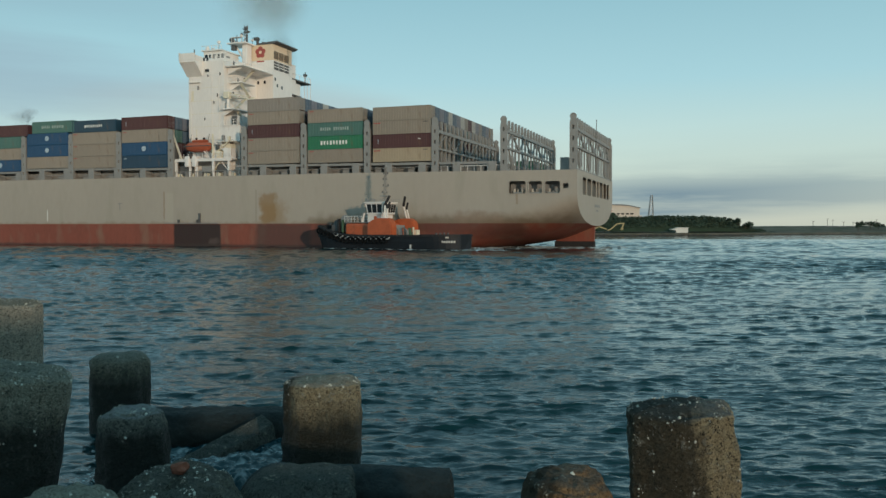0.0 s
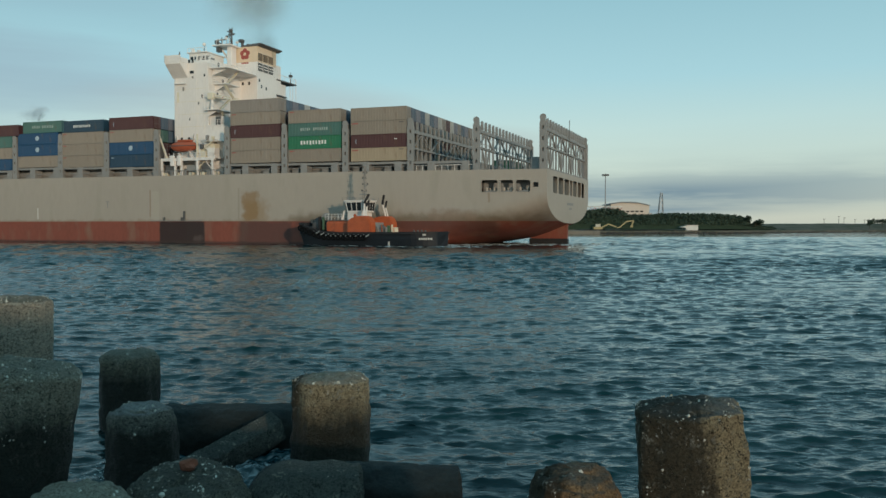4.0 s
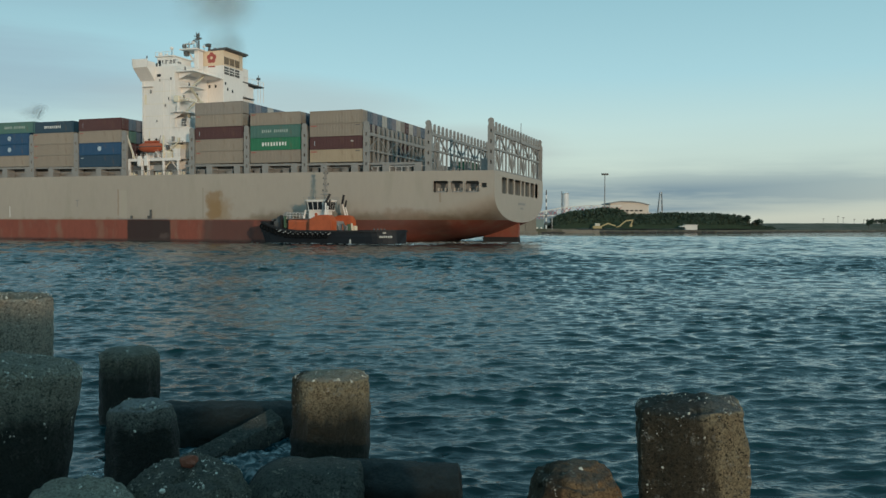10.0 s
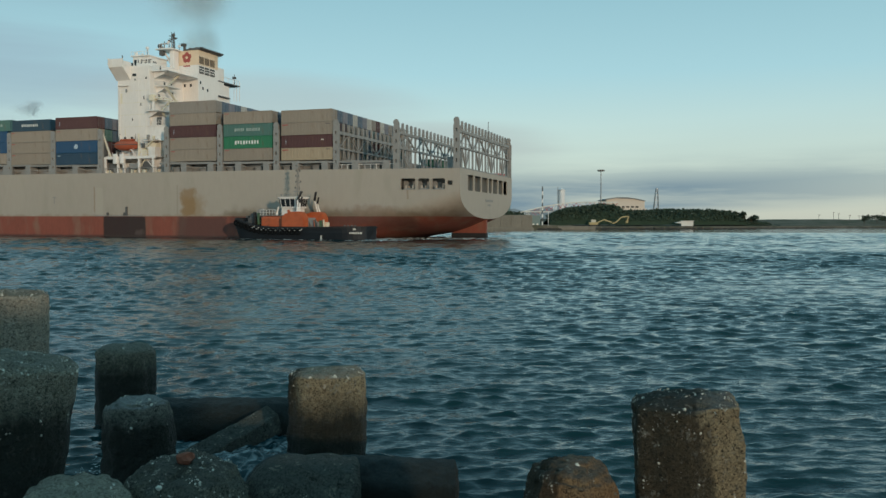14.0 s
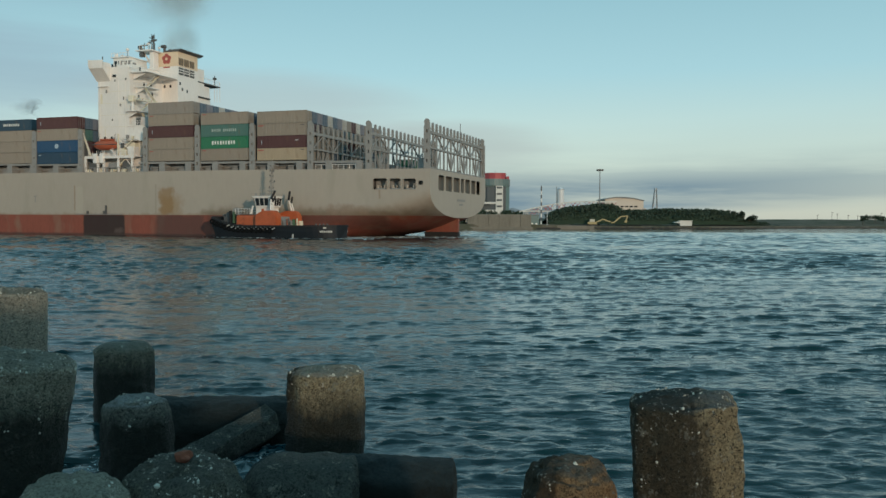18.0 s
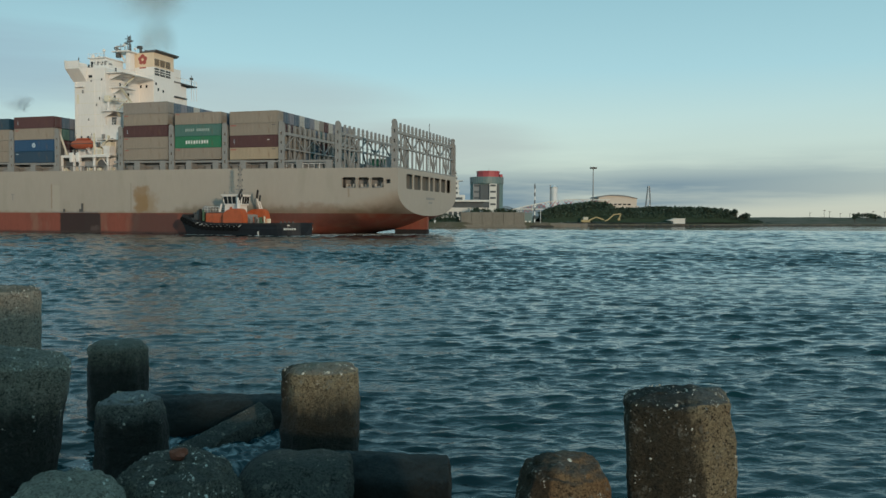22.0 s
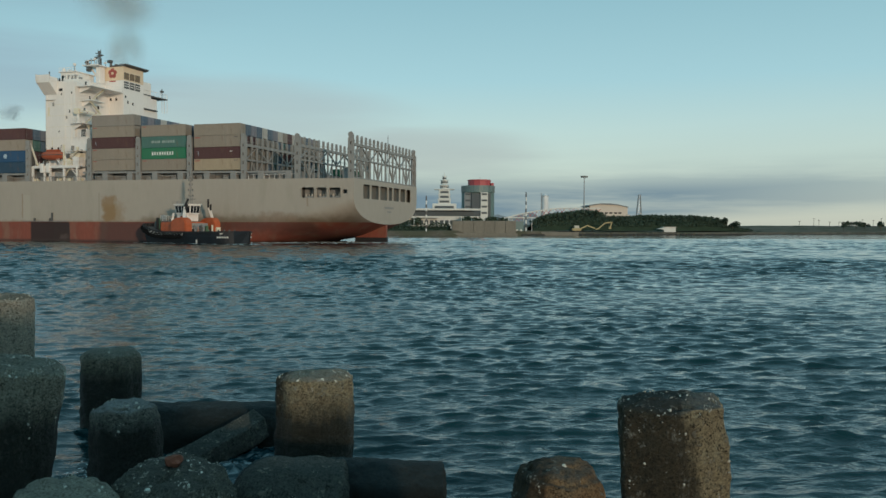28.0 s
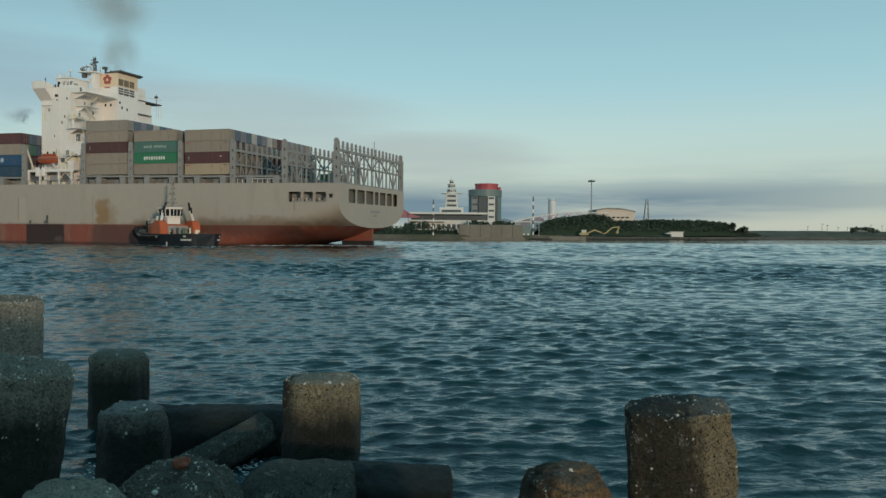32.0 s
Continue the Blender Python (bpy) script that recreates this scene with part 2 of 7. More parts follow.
# ---- water ----
def sea_material():
    m = bpy.data.materials.new("sea_water")
    m.use_nodes = True
    n, l = m.node_tree.nodes, m.node_tree.links
    bs = n["Principled BSDF"]
    bs.inputs["Base Color"].default_value = (0.0008, 0.021, 0.025, 1)
    bs.inputs["Roughness"].default_value = 0.04
    bs.inputs["IOR"].default_value = 1.333
    bs.inputs["Specular Tint"].default_value = (0.84, 1.0, 1.0, 1)
    co = n.new("ShaderNodeTexCoord")
    mp = n.new("ShaderNodeMapping")
    mp.inputs["Scale"].default_value = (0.55, 1.1, 1.0)
    l.new(co.outputs["Object"], mp.inputs[0])
    # wind lines: long streaks where the ripples lie down
    wm = n.new("ShaderNodeMapping")
    wm.inputs["Scale"].default_value = (0.012, 0.075, 1.0)
    l.new(co.outputs["Object"], wm.inputs[0])
    wn = n.new("ShaderNodeTexNoise")
    wn.inputs["Scale"].default_value, wn.inputs["Detail"].default_value = 1.0, 5
    l.new(wm.outputs[0], wn.inputs["Vector"])
    # the slick that the ship leaves: ripples fade past its near edge
    ys = n.new("ShaderNodeSeparateXYZ")
    l.new(co.outputs["Object"], ys.inputs[0])
    edge = n.new("ShaderNodeMath")
    edge.operation = "MULTIPLY_ADD"
    edge.inputs[1].default_value = 60.0
    l.new(wn.outputs[0], edge.inputs[0])
    l.new(ys.outputs["Y"], edge.inputs[2])
    lie = n.new("ShaderNodeMapRange")
    lie.inputs[1].default_value, lie.inputs[2].default_value = 112.0, 138.0
    lie.inputs[3].default_value, lie.inputs[4].default_value = 1.0, 0.7
    l.new(edge.outputs[0], lie.inputs[0])
    prev = None
    for sc, dist, st in ((1.7, 0.30, 0.22), (4.8, 0.13, 0.30), (15.0, 0.040, 0.32)):
        t = n.new("ShaderNodeTexNoise")
        t.inputs["Scale"].default_value, t.inputs["Detail"].default_value = sc, 3
        l.new(mp.outputs[0], t.inputs["Vector"])
        b = n.new("ShaderNodeBump")
        b.inputs["Distance"].default_value = dist
        wr = n.new("ShaderNodeMapRange")
        wr.inputs[1].default_value, wr.inputs[2].default_value = 0.42, 0.56
        wr.inputs[3].default_value, wr.inputs[4].default_value = st * 0.25, st
        l.new(wn.outputs[0], wr.inputs[0])
        ls = n.new("ShaderNodeMath")
        ls.operation = "MULTIPLY"
        l.new(wr.outputs[0], ls.inputs[0])
        l.new(lie.outputs[0], ls.inputs[1])
        l.new(ls.outputs[0], b.inputs["Strength"])
        l.new(t.outputs[0], b.inputs["Height"])
        if prev:
            l.new(prev, b.inputs["Normal"])
        prev = b.outputs[0]
    l.new(prev, bs.inputs["Normal"])
    return m


SEA = sea_material()


def waves(X, Y, step, seed, lo, hi, count, slope, heading, spread):
    """Sum of many small sine waves; those too short for the local step are left out."""
    rng = np.random.RandomState(seed)
    Z, DX, DY = np.zeros_like(X), np.zeros_like(X), np.zeros_like(X)
    calm = 0.68 + 0.32 * np.clip((300 - Y) / 190, 0, 1) + 0.1 * np.exp(-((Y - 55) / 28) ** 2)
    # the ship's wake has left long slicks, broken by wind lines
    lines = 0.5 + 0.28 * np.sin(Y * 0.26 + 2.2 * np.sin(X * 0.013) + 0.9 * np.sin(X * 0.05 + Y * 0.02)) + 0.3 * np.sin(Y * 0.075 + 1.6 * np.sin(X * 0.011 + 0.5) + 0.8 * np.sin(X * 0.043)) * np.sin(Y * 0.031 + X * 0.006 + 1.0)
    wake = Y - 109 - 7 * np.sin(X * 0.021 + 0.6) - 4 * np.sin(X * 0.09)
    band = np.exp(-(wake / np.where(wake < 0, 19, 70)) ** 2) * np.clip((X + 70) / 50, 0.25, 1)
    calm *= 1 + 0.13 * np.clip((X - 12) / 45, 0, 1)
    calm *= 1 - 0.22 * np.clip((25 - Y) / 14, 0, 1) * np.clip((6 - X) / 4, 0, 1)      # the lee of the breakwater
    calm *= 1 - 0.58 * band * np.clip(0.5 + 0.6 * lines, 0, 1)
    gust = 0.86 + 0.3 * np.sin(X * 0.17 + 1.9 * np.sin(Y * 0.06)) * np.sin(Y * 0.13 + 1.1 * np.sin(X * 0.05))
    for i in range(count):
        lam = lo * (hi / lo) ** ((i + rng.rand()) / count)
        a = radians(heading + rng.normal() * spread)
        k = 2 * math.pi / lam
        amp = slope * lam / math.sqrt(count) * (0.6 + 0.8 * rng.rand()) * 1.8 * (lam / lo) ** -0.3
        ph = k * (X * math.cos(a) + Y * math.sin(a)) + rng.rand() * 6.28
        w = amp * calm * gust * np.clip(lam / (2.1 * step) - 1, 0, 1) * np.clip((Y + 4) / (20 * lam), 0.2, 1)
        Z += w * np.sin(ph)
        c = w * np.cos(ph) * 1.1
        DX += c * math.cos(a)
        DY += c * math.sin(a)
    return Z, DX, DY


def wave_sheet(name, d0, d1, ratio, cols, half, lead, seed, lo, hi, count, slope, heading, spread, sink):
    """A sheet whose rows and columns widen with distance; past 300 m the rows widen faster."""
    d = [d0]
    while d[-1] < d1:
        d.append(d[-1] + (d[-1] + lead) * (ratio - 1) * (1 if d[-1] < 300 else 5))
    d = np.array(d, dtype=np.float32)
    u = np.linspace(-1, 1, cols, dtype=np.float32)
    a = half * (0.62 * u + 0.38 * u ** 5)
    X = (d[:, None] + lead) * np.tan(a)[None, :]
    Y = np.repeat(d[:, None], cols, 1)
    step = np.maximum(np.gradient(d), (d + lead) * half * 0.62 * 2 / cols)[:, None] + 0 * X
    Z, DX, DY = waves(X, Y, step, seed, lo, hi, count, slope, heading, spread)
    if d1 > 1000:     # broader waves that carry the far water
        Z2, DX2, DY2 = waves(X, Y, step, seed + 50, 0.36, 1.4, 110, 0.054, 95, 29)
        far = 0.2 + 0.8 * np.clip((Y - 25) / 60, 0, 1)
        Z, DX, DY = Z + far * Z2, DX + far * DX2, DY + far * DY2
        # longer, lower waves on the open water past the slick's near edge
        Z2, DX2, DY2 = waves(X, Y, step, seed + 70, 1.4, 4.4, 60, 0.037, 92, 26)
        open_ = np.clip((Y - 45) / 50, 0, 1)
        Z, DX, DY = Z + open_ * Z2, DX + open_ * DX2, DY + open_ * DY2
        # a low swell under all of it
        Z2, DX2, DY2 = waves(X, Y, step, seed + 90, 1.7, 4.2, 30, 0.020, 100, 20)
        near = np.clip(1 - (Y - 18) / 30, 0.25, 1)
        Z, DX, DY = Z + near * Z2, DX + near * DX2, DY + near * DY2
    X, Y, Z = X + DX, Y + DY, Z - sink
    if sink > 0:
        Z -= 0.5 * np.clip((d[:, None] - 0.7 * d1) / (0.3 * d1), 0, 1)
    ob = new(name, grid_mesh(name, X, Y, Z))
    ob.data.materials.append(SEA)
    return ob


water = tagged(wave_sheet("water", 1, 4700, 1.0027, 560, radians(50), 8, 3, 0.13, 0.95, 160, 0.055, 97, 26, 0.0),
               "choppy dark blue-green harbour water", "water", kind="structure")
water_chop = tagged(wave_sheet("water_chop", 3, 170, 1.005, 420, radians(50), 8, 8, 0.15, 0.8, 80, 0.052, 78, 30, 0.03),
                    "small crossing waves of the harbour water", "water", kind="structure")

# ---- far shore ----
EARTH = mat("shore_earth", (0.15, 0.123, 0.094), 0.9, vary=0.3, scale=0.05, fleck=((0.10, 0.092, 0.062), 0.08, 0.45, 0.6), spec=0.05)
CONCRETE = mat("quay_concrete", (0.19, 0.175, 0.145), 0.85, vary=0.18, scale=0.2, stretch=(1, 1, 0.4), fleck=((0.12, 0.11, 0.09), 0.15, 0.58, 0.75))
LEAF = mat("leaves", (0.036, 0.060, 0.038), 0.85, vary=0.25, scale=0.4)
GRASS = mat("grass_bank", (0.034, 0.048, 0.030), 0.9, vary=0.3, scale=0.2, spec=0.05)
BARK = mat("bark", (0.10, 0.075, 0.05), 0.9, vary=0.2)
PLASTER = mat("white_plaster", (0.62, 0.62, 0.59), 0.75, vary=0.08, scale=0.2)
GREYWALL = mat("grey_cladding", (0.20, 0.215, 0.225), 0.65, vary=0.08, scale=0.2)
TEAL = mat("teal_cladding", (0.12, 0.19, 0.19), 0.5, vary=0.1, scale=0.2)
REDROOF = mat("red_cladding", (0.38, 0.07, 0.08), 0.6, vary=0.1, scale=0.3)
PINKWALL = mat("pinkish_wall", (0.60, 0.53, 0.46), 0.8, vary=0.08, scale=0.2)
YELLOW = mat("yellow_paint", (0.36, 0.29, 0.14), 0.55, vary=0.1)
TANKW = mat("tank_paint", (0.62, 0.64, 0.66), 0.5, vary=0.06, scale=0.2)
RAIL = mat("galvanised_steel", (0.30, 0.31, 0.32), 0.5, metal=0.6, vary=0.1)


def shore_y(x):
    """The waterline of the far shore."""
    pts = ((-900, 380), (-60, 391), (10, 391), (45, 408), (66, 437), (150, 471), (218, 523), (312, 592), (900, 880), (2600, 1500))
    for (xa, ya), (xb, yb) in zip(pts, pts[1:]):
        if x <= xb:
            return ya + (yb - ya) * (x - xa) / (xb - xa)
    return pts[-1][1]


def land_z(x, d):
    """Height of the land at x, d metres behind the waterline."""
    low = 2.2 if x < 66 else 1.5
    z = -1.0 + (low + 1.0) * min(1, max(0, (d + 2) / 4))
    far = min(1, max(0, (x - 150) / 120))
    z += far * 4.6 * min(1, max(0, (d - 8) / 45))
    z += (1 - far) * 3.5 * min(1, max(0, (d - 40) / 60))
    return z + 0.35 * noise.noise((x * 0.05, d * 0.07, 3.1))


def build_land():
    xs = np.concatenate([np.linspace(-900, -70, 30), np.arange(-60, 360, 3.0), np.linspace(370, 2600, 60)])
    ds = np.array([-6, -2, -1, 0, 1, 2, 4, 8, 14, 22, 32, 45, 60, 80, 110, 160, 300, 700, 1600, 3000.0])
    X = np.repeat(xs[None, :], len(ds), 0)
    Y = np.array([[shore_y(x) + d + 0.8 * noise.noise((x * 0.2, 0, 0)) for x in xs] for d in ds])
    Z = np.array([[land_z(x, d) for x in xs] for d in ds])
    ob = new("ground", grid_mesh("ground", X, Y, Z))
    ob.data.materials.append(EARTH)
    return tagged(ob, "low brown shore across the harbour", "ground", kind="structure")


build_land()


def quay_wall():
    w = tagged(part("quay_wall", boxm(9.5, 39.5, 394.5, 404, -1.5, 6.9, 0.15), CONCRETE), "weathered grey concrete quay wall at the water", "quay wall", kind="structure")
    for i in range(6):
        part("panel", boxm(9.7 + i * 4.97, 14.5 + i * 4.97, 394.2, 394.6, -1.0, 6.7, 0.08), CONCRETE, w)
    for x0, x1, top in ((-120, 9.3, 0.9), (9.3, 40, 1.0), (40, 74, 1.7)):
        tagged(part("quay_edge", boxm(x0, x1, 391.5 if x0 < 40 else shore_y(57) - 1.5, 394.0 if x0 < 40 else shore_y(57) + 3, -1, top, 0.15), CONCRETE), "low concrete edge of the quay", "quay edge", kind="structure")
    for i in range(46):
        x = random.uniform(60, 150)
        b = bmesh.new()
        bmesh.ops.create_icosphere(b, subdivisions=1, radius=random.uniform(0.5, 1.2))
        for v in b.verts:
            v.co *= random.uniform(0.75, 1.2)
        o = tagged(part("boulder", b, EARTH), "grey boulder on the waterline", "boulder", "shore boulders")
        o.location = (x, shore_y(x) + random.uniform(-0.6, 1.5), 0.5)


quay_wall()


def leaf_cloud(points, sizes, seed):
    """Small randomly turned leaf clumps, one quad each."""
    rng = np.random.RandomState(seed)
    n = len(points)
    a, b = rng.normal(size=(n, 3)), rng.normal(size=(n, 3))
    a /= np.linalg.norm(a, axis=1)[:, None]
    b -= a * (a * b).sum(1)[:, None]
    b /= np.linalg.norm(b, axis=1)[:, None]
    a, b = a * sizes[:, None], b * sizes[:, None] * 0.7
    co = np.stack([points - a, points - b, points + a, points + b], 1).reshape(-1, 3)
    me = bpy.data.meshes.new("leaves")
    me.from_pydata(co.tolist(), [], np.arange(4 * n).reshape(n, 4).tolist())
    me.materials.append(LEAF)
    return me


def wood_top(x):
    """Canopy height of the low wood."""
    pts = ((52, 6.5), (58, 9.0), (64, 11.0), (74, 12.2), (85, 13.6), (93, 13.0), (100, 10.8), (112, 11.0), (127, 12.0), (145, 11.6), (157, 11.6), (163, 11.5), (171, 10.8), (177, 9.4), (181, 6.0), (195, 4.2), (205, 4.0))
    for (xa, ya), (xb, yb) in zip(pts, pts[1:]):
        if x <= xb:
            return ya + (yb - ya) * (x - xa) / (xb - xa) - 0.8 * min(1, max(0, (x - 92) / 8))
    return 3.8


def build_woods():
    rng = np.random.RandomState(5)
    pts, sz = [], []
    for i in range(21000):
        x = rng.uniform(53, 200)
        d = rng.uniform(0, 26)
        top = wood_top(x) + 1.0 * noise.noise((x * 0.22, d * 0.3, 0)) + 0.7 * noise.noise((x * 0.9, d, 4))
        z = 2.2 + (top - 2.2) * (0.35 + 0.65 * min(1, d / 7)) * (1 - 0.55 * rng.rand() ** 1.6)
        pts.append((x, shore_y(x) + 13 + d, z))
        sz.append(rng.uniform(0.3, 0.75))
    ob = new("wood", leaf_cloud(np.array(pts), np.array(sz), 6))
    tagged(ob, "low dark green wood along the shore", "woods", kind="stuff")
    # the bank the wood grows on
    xs = np.arange(52, 210, 3.0)
    ds = np.array([11, 13, 15, 18, 23, 30, 38, 44.0])
    prof = np.array([0.1, 0.35, 0.55, 0.75, 0.8, 0.8, 0.6, 0.1])
    X = np.repeat(xs[None, :], len(ds), 0)
    Y = np.array([[shore_y(x) + d for x in xs] for d in ds])
    Z = np.array([[1.4 + (wood_top(x) - 2.6) * p for x in xs] for p in prof])
    b = new("grass_bank", grid_mesh("grass_bank", X, Y, Z))
    b.data.materials.append(GRASS)
    tagged(b, "dark overgrown bank under the wood", "bank", kind="structure")


build_woods()


def tree(x, y, z0, height, width, seed):
    rng = np.random.RandomState(seed)
    root = tagged(new("tree"), "dark green broadleaf tree on the shore", "tree", "shore trees")
    root.location = (x, y, z0)
    b = bmesh.new()
    rod(b, (0, 0, -0.5), (0.1, 0, height * 0.55), 0.25, 0.14, 7)
    for i in range(5):
        a = i * 1.3
        rod(b, (0.05, 0, height * (0.3 + 0.05 * i)), (math.cos(a) * width * 0.35, math.sin(a) * width * 0.35, height * (0.6 + 0.05 * i)), 0.1, 0.04, 5)
    part("trunk", b, BARK, root)
    pts, sz = [], []
    blobs = [(rng.normal(0, width * 0.22), rng.normal(0, width * 0.22), height * rng.uniform(0.5, 0.86), width * rng.uniform(0.18, 0.3)) for _ in range(9)]
    for i in range(520):
        bx, by, bz, br = blobs[rng.randint(9)]
        v = rng.normal(size=3)
        v *= br * rng.uniform(0.5, 1.05) / np.linalg.norm(v)
        pts.append((bx + v[0], by + v[1], bz + v[2] * 0.8))
        sz.append(rng.uniform(0.3, 0.6))
    part("crown", leaf_cloud(np.array(pts), np.array(sz), seed + 50), None, root)


for i, (x, d, h, w) in enumerate(((60, 20, 8, 6), (68, 22, 10, 7), (76, 24, 12, 7), (84, 24, 13, 8), (90, 24, 12.5, 7), (95, 26, 10, 6), (163, 18, 9.0, 6), (171, 18, 9.5, 5), (178, 17, 9.5, 6), (184, 17, 6.5, 6), (316, 30, 5.5, 8), (324, 30, 5, 7), (342, 32, 7, 2.6), (352, 32, 6, 2.4), (361, 32, 7.5, 2.6), (-14, 26, 6, 6), (-7, 26, 6.5, 6), (17, 30, 7.5, 6), (22, 30, 7, 6), (30, 32, 7.5, 7), (37, 34, 7, 6), (-26, 24, 6.5, 7), (-34, 24, 6, 7), (290, 14, 7, 5), (331, 16, 7, 5))):
    tree(x, shore_y(x) + d, land_z(x, d), h, w, 20 + i)


def hedge():
    rng = np.random.RandomState(9)
    pts, sz = [], []
    for i in range(4200):
        x = rng.uniform(-70, 9)
        q = rng.rand()
        pts.append((x, 394.2 + 6 * q + rng.uniform(0, 3), 1.0 + 3.2 * q + rng.rand() * (1.0 + 1.2 * q + q * noise.noise((x * 0.3, 0, 0)))))
        sz.append(rng.uniform(0.25, 0.6))
    tagged(new("hedge", leaf_cloud(np.array(pts), np.array(sz), 10)), "dark green scrub on the quay slope", "scrub", kind="stuff")
    part("bank", prism(bmesh.new(), [(-70, 394.1, 0.2), (-70, 394.3, 1.0), (-70, 401, 4.2), (-70, 404, 4.2), (-70, 404, 0.2)], (79, 0, 0)), GRASS).name = "scrub_bank"
    tagged(bpy.data.objects["scrub_bank"], "dark earth bank under the scrub", "bank", kind="structure")


hedge()


# far glazing, paled in colour for the haze in between
HAZEGLASS = mat("distance_haze_glass", (0.06, 0.075, 0.085), 0.3, vary=0.1)


def window_row(parent, xs, y, z, w, h, material=HAZEGLASS):
    for x in xs:
        f = part("window", boxm(x - w / 2, x + w / 2, y - 0.12, y + 0.05, z, z + h, 0.03), material, parent)


def office_tower():
    t = tagged(new("office_tower"), "grey and white office tower with red crown and teal storey", "building")
    t.location = (27, 482, 0)
    ring = [(9.5 * math.cos(a) - 0.2, 7.5 + 7.6 * math.sin(a), 3) for a in np.linspace(0, 2 * math.pi, 25)[:-1]]
    part("wall", prism(bmesh.new(), ring, (0, 0, 21)), TEAL, t, "rounded grey-teal wall")
    part("panel", boxm(-8.3, -4.3, 0.6, 6, 3, 23.6, 0.1), GREYWALL, t, "grey panelled wall")
    part("glass_strip", boxm(-4.3, 0.9, -0.5, 5, 3, 23.3, 0.05), HAZEGLASS, t, "tall strip of dark glass")
    part("panel", boxm(0.9, 5.0, -1.6, 6, 3, 23.8, 0.1), PLASTER, t, "white panelled wall")
    part("glass_strip", boxm(5.0, 6.7, -0.3, 5, 3, 23.3, 0.05), HAZEGLASS, t, "tall strip of dark glass")
    ring = [(9.6 * math.cos(a) - 0.2, 7 + 8.8 * math.sin(a), 23.9) for a in np.linspace(0, 2 * math.pi, 25)[:-1]]
    part("upper_storey", prism(bmesh.new(), ring, (0, 0, 3.9)), TEAL, t, "teal glazed upper storey")
    b = bmesh.new()
    ring = [(6.6 * math.cos(a) + 0.6, 7 + 6.5 * math.sin(a), 27.8) for a in np.linspace(0, 2 * math.pi, 13)[:-1]]
    part("crown", prism(b, ring, (0, 0, 3.5)), REDROOF, t, "dull red roof crown")
    b = bmesh.new()
    ring = [(6.9 * math.cos(a) + 0.6, 7 + 6.8 * math.sin(a), 30.6) for a in np.linspace(0, 2 * math.pi, 13)[:-1]]
    part("roof_ring", prism(b, ring, (0, 0, 0.4)), REDROOF, t)
    for k in range(5):
        z = 8.0 + 3.55 * k
        window_row(t, (-6.3,), 0.6, z, 2.9, 1.1)
        window_row(t, (2.95,), -1.6, z, 3.1, 1.1)
    for k in range(20):
        a = math.pi + math.pi * (k + 0.5) / 20
        w = part("mullion", boxm(-0.1, 0.1, -0.1, 0.1, 24.0, 27.7), GREYWALL, t)
        w.matrix_basis = pose(9.6 * math.cos(a) - 0.2, 7 + 8.8 * math.sin(a), 0, 0, 0, math.degrees(a) + 90)
    part("stair_head", boxm(7.2, 8.8, 4, 8, 27.8, 29.4, 0.05), REDROOF, t)
    part("mast", rod(bmesh.new(), (1, 7, 31), (1, 7, 33), 0.08), RAIL, t)


def pagoda():
    t = tagged(new("control_tower"), "white stepped harbour control tower with dark window bands", "tower")
    t.location = (6.8, 450, 0)
    part("base", boxm(-6.4, 6.4, 0, 9, 3, 16.5, 0.1), PLASTER, t)
    part("window_band", boxm(-5.2, 5.0, -0.15, 1.0, 11.0, 15.2, 0.05), HAZEGLASS, t)
    part("porch", boxm(-3.2, 3.0, -0.6, 0.4, 10.4, 13.2, 0.05), PLASTER, t)
    part("window_band", boxm(-2.4, 2.2, -0.75, -0.5, 11.0, 12.3), HAZEGLASS, t)
    z, w = 16.5, 5.0
    for h, ww in ((2.2, 3.3), (2.3, 3.0), (2.2, 2.9)):
        part("storey", boxm(-ww, ww, 1, 8, z, z + h, 0.05), PLASTER, t)
        part("window_band", boxm(-ww + 0.7, ww - 0.7, 0.85, 1.1, z + 0.5, z + h - 0.6), HAZEGLASS, t)
        z += h
        part("ledge", boxm(-ww - 0.4, ww + 0.4, 0.5, 8.5, z, z + 0.25, 0.04), PLASTER, t)
        z += 0.25
    part("gallery", boxm(-5.4, 5.4, 0.2, 8.8, z, z + 0.35, 0.05), PLASTER, t)
    for zz, r in ((z + 0.4, 2.3), (z + 3.0, 1.9), (z + 5.1, 1.0)):
        b = bmesh.new()
        rod(b, (0, 4, zz), (0, 4, zz + 1.9), r, r * 0.94, 14)
        part("turret", b, PLASTER, t)
        for k in range(7):
            a = math.pi + math.pi * (k + 0.5) / 7
            g = part("pane", boxm(-0.3, 0.3, -0.05, 0.05, zz + 0.6, zz + 1.4), HAZEGLASS, t)
            g.matrix_basis = pose(r * math.cos(a), 4 + r * math.sin(a), 0, 0, 0, math.degrees(a) + 90)
        b = bmesh.new()
        rod(b, (0, 4, zz + 1.9), (0, 4, zz + 2.1), r + 0.5, r + 0.5, 14)
        part("ledge", b, PLASTER, t)
    part("finial", rod(bmesh.new(), (0, 4, z + 7.5), (0, 4, z + 9.2), 0.35, 0.1), PLASTER, t)


office_tower()
pagoda()


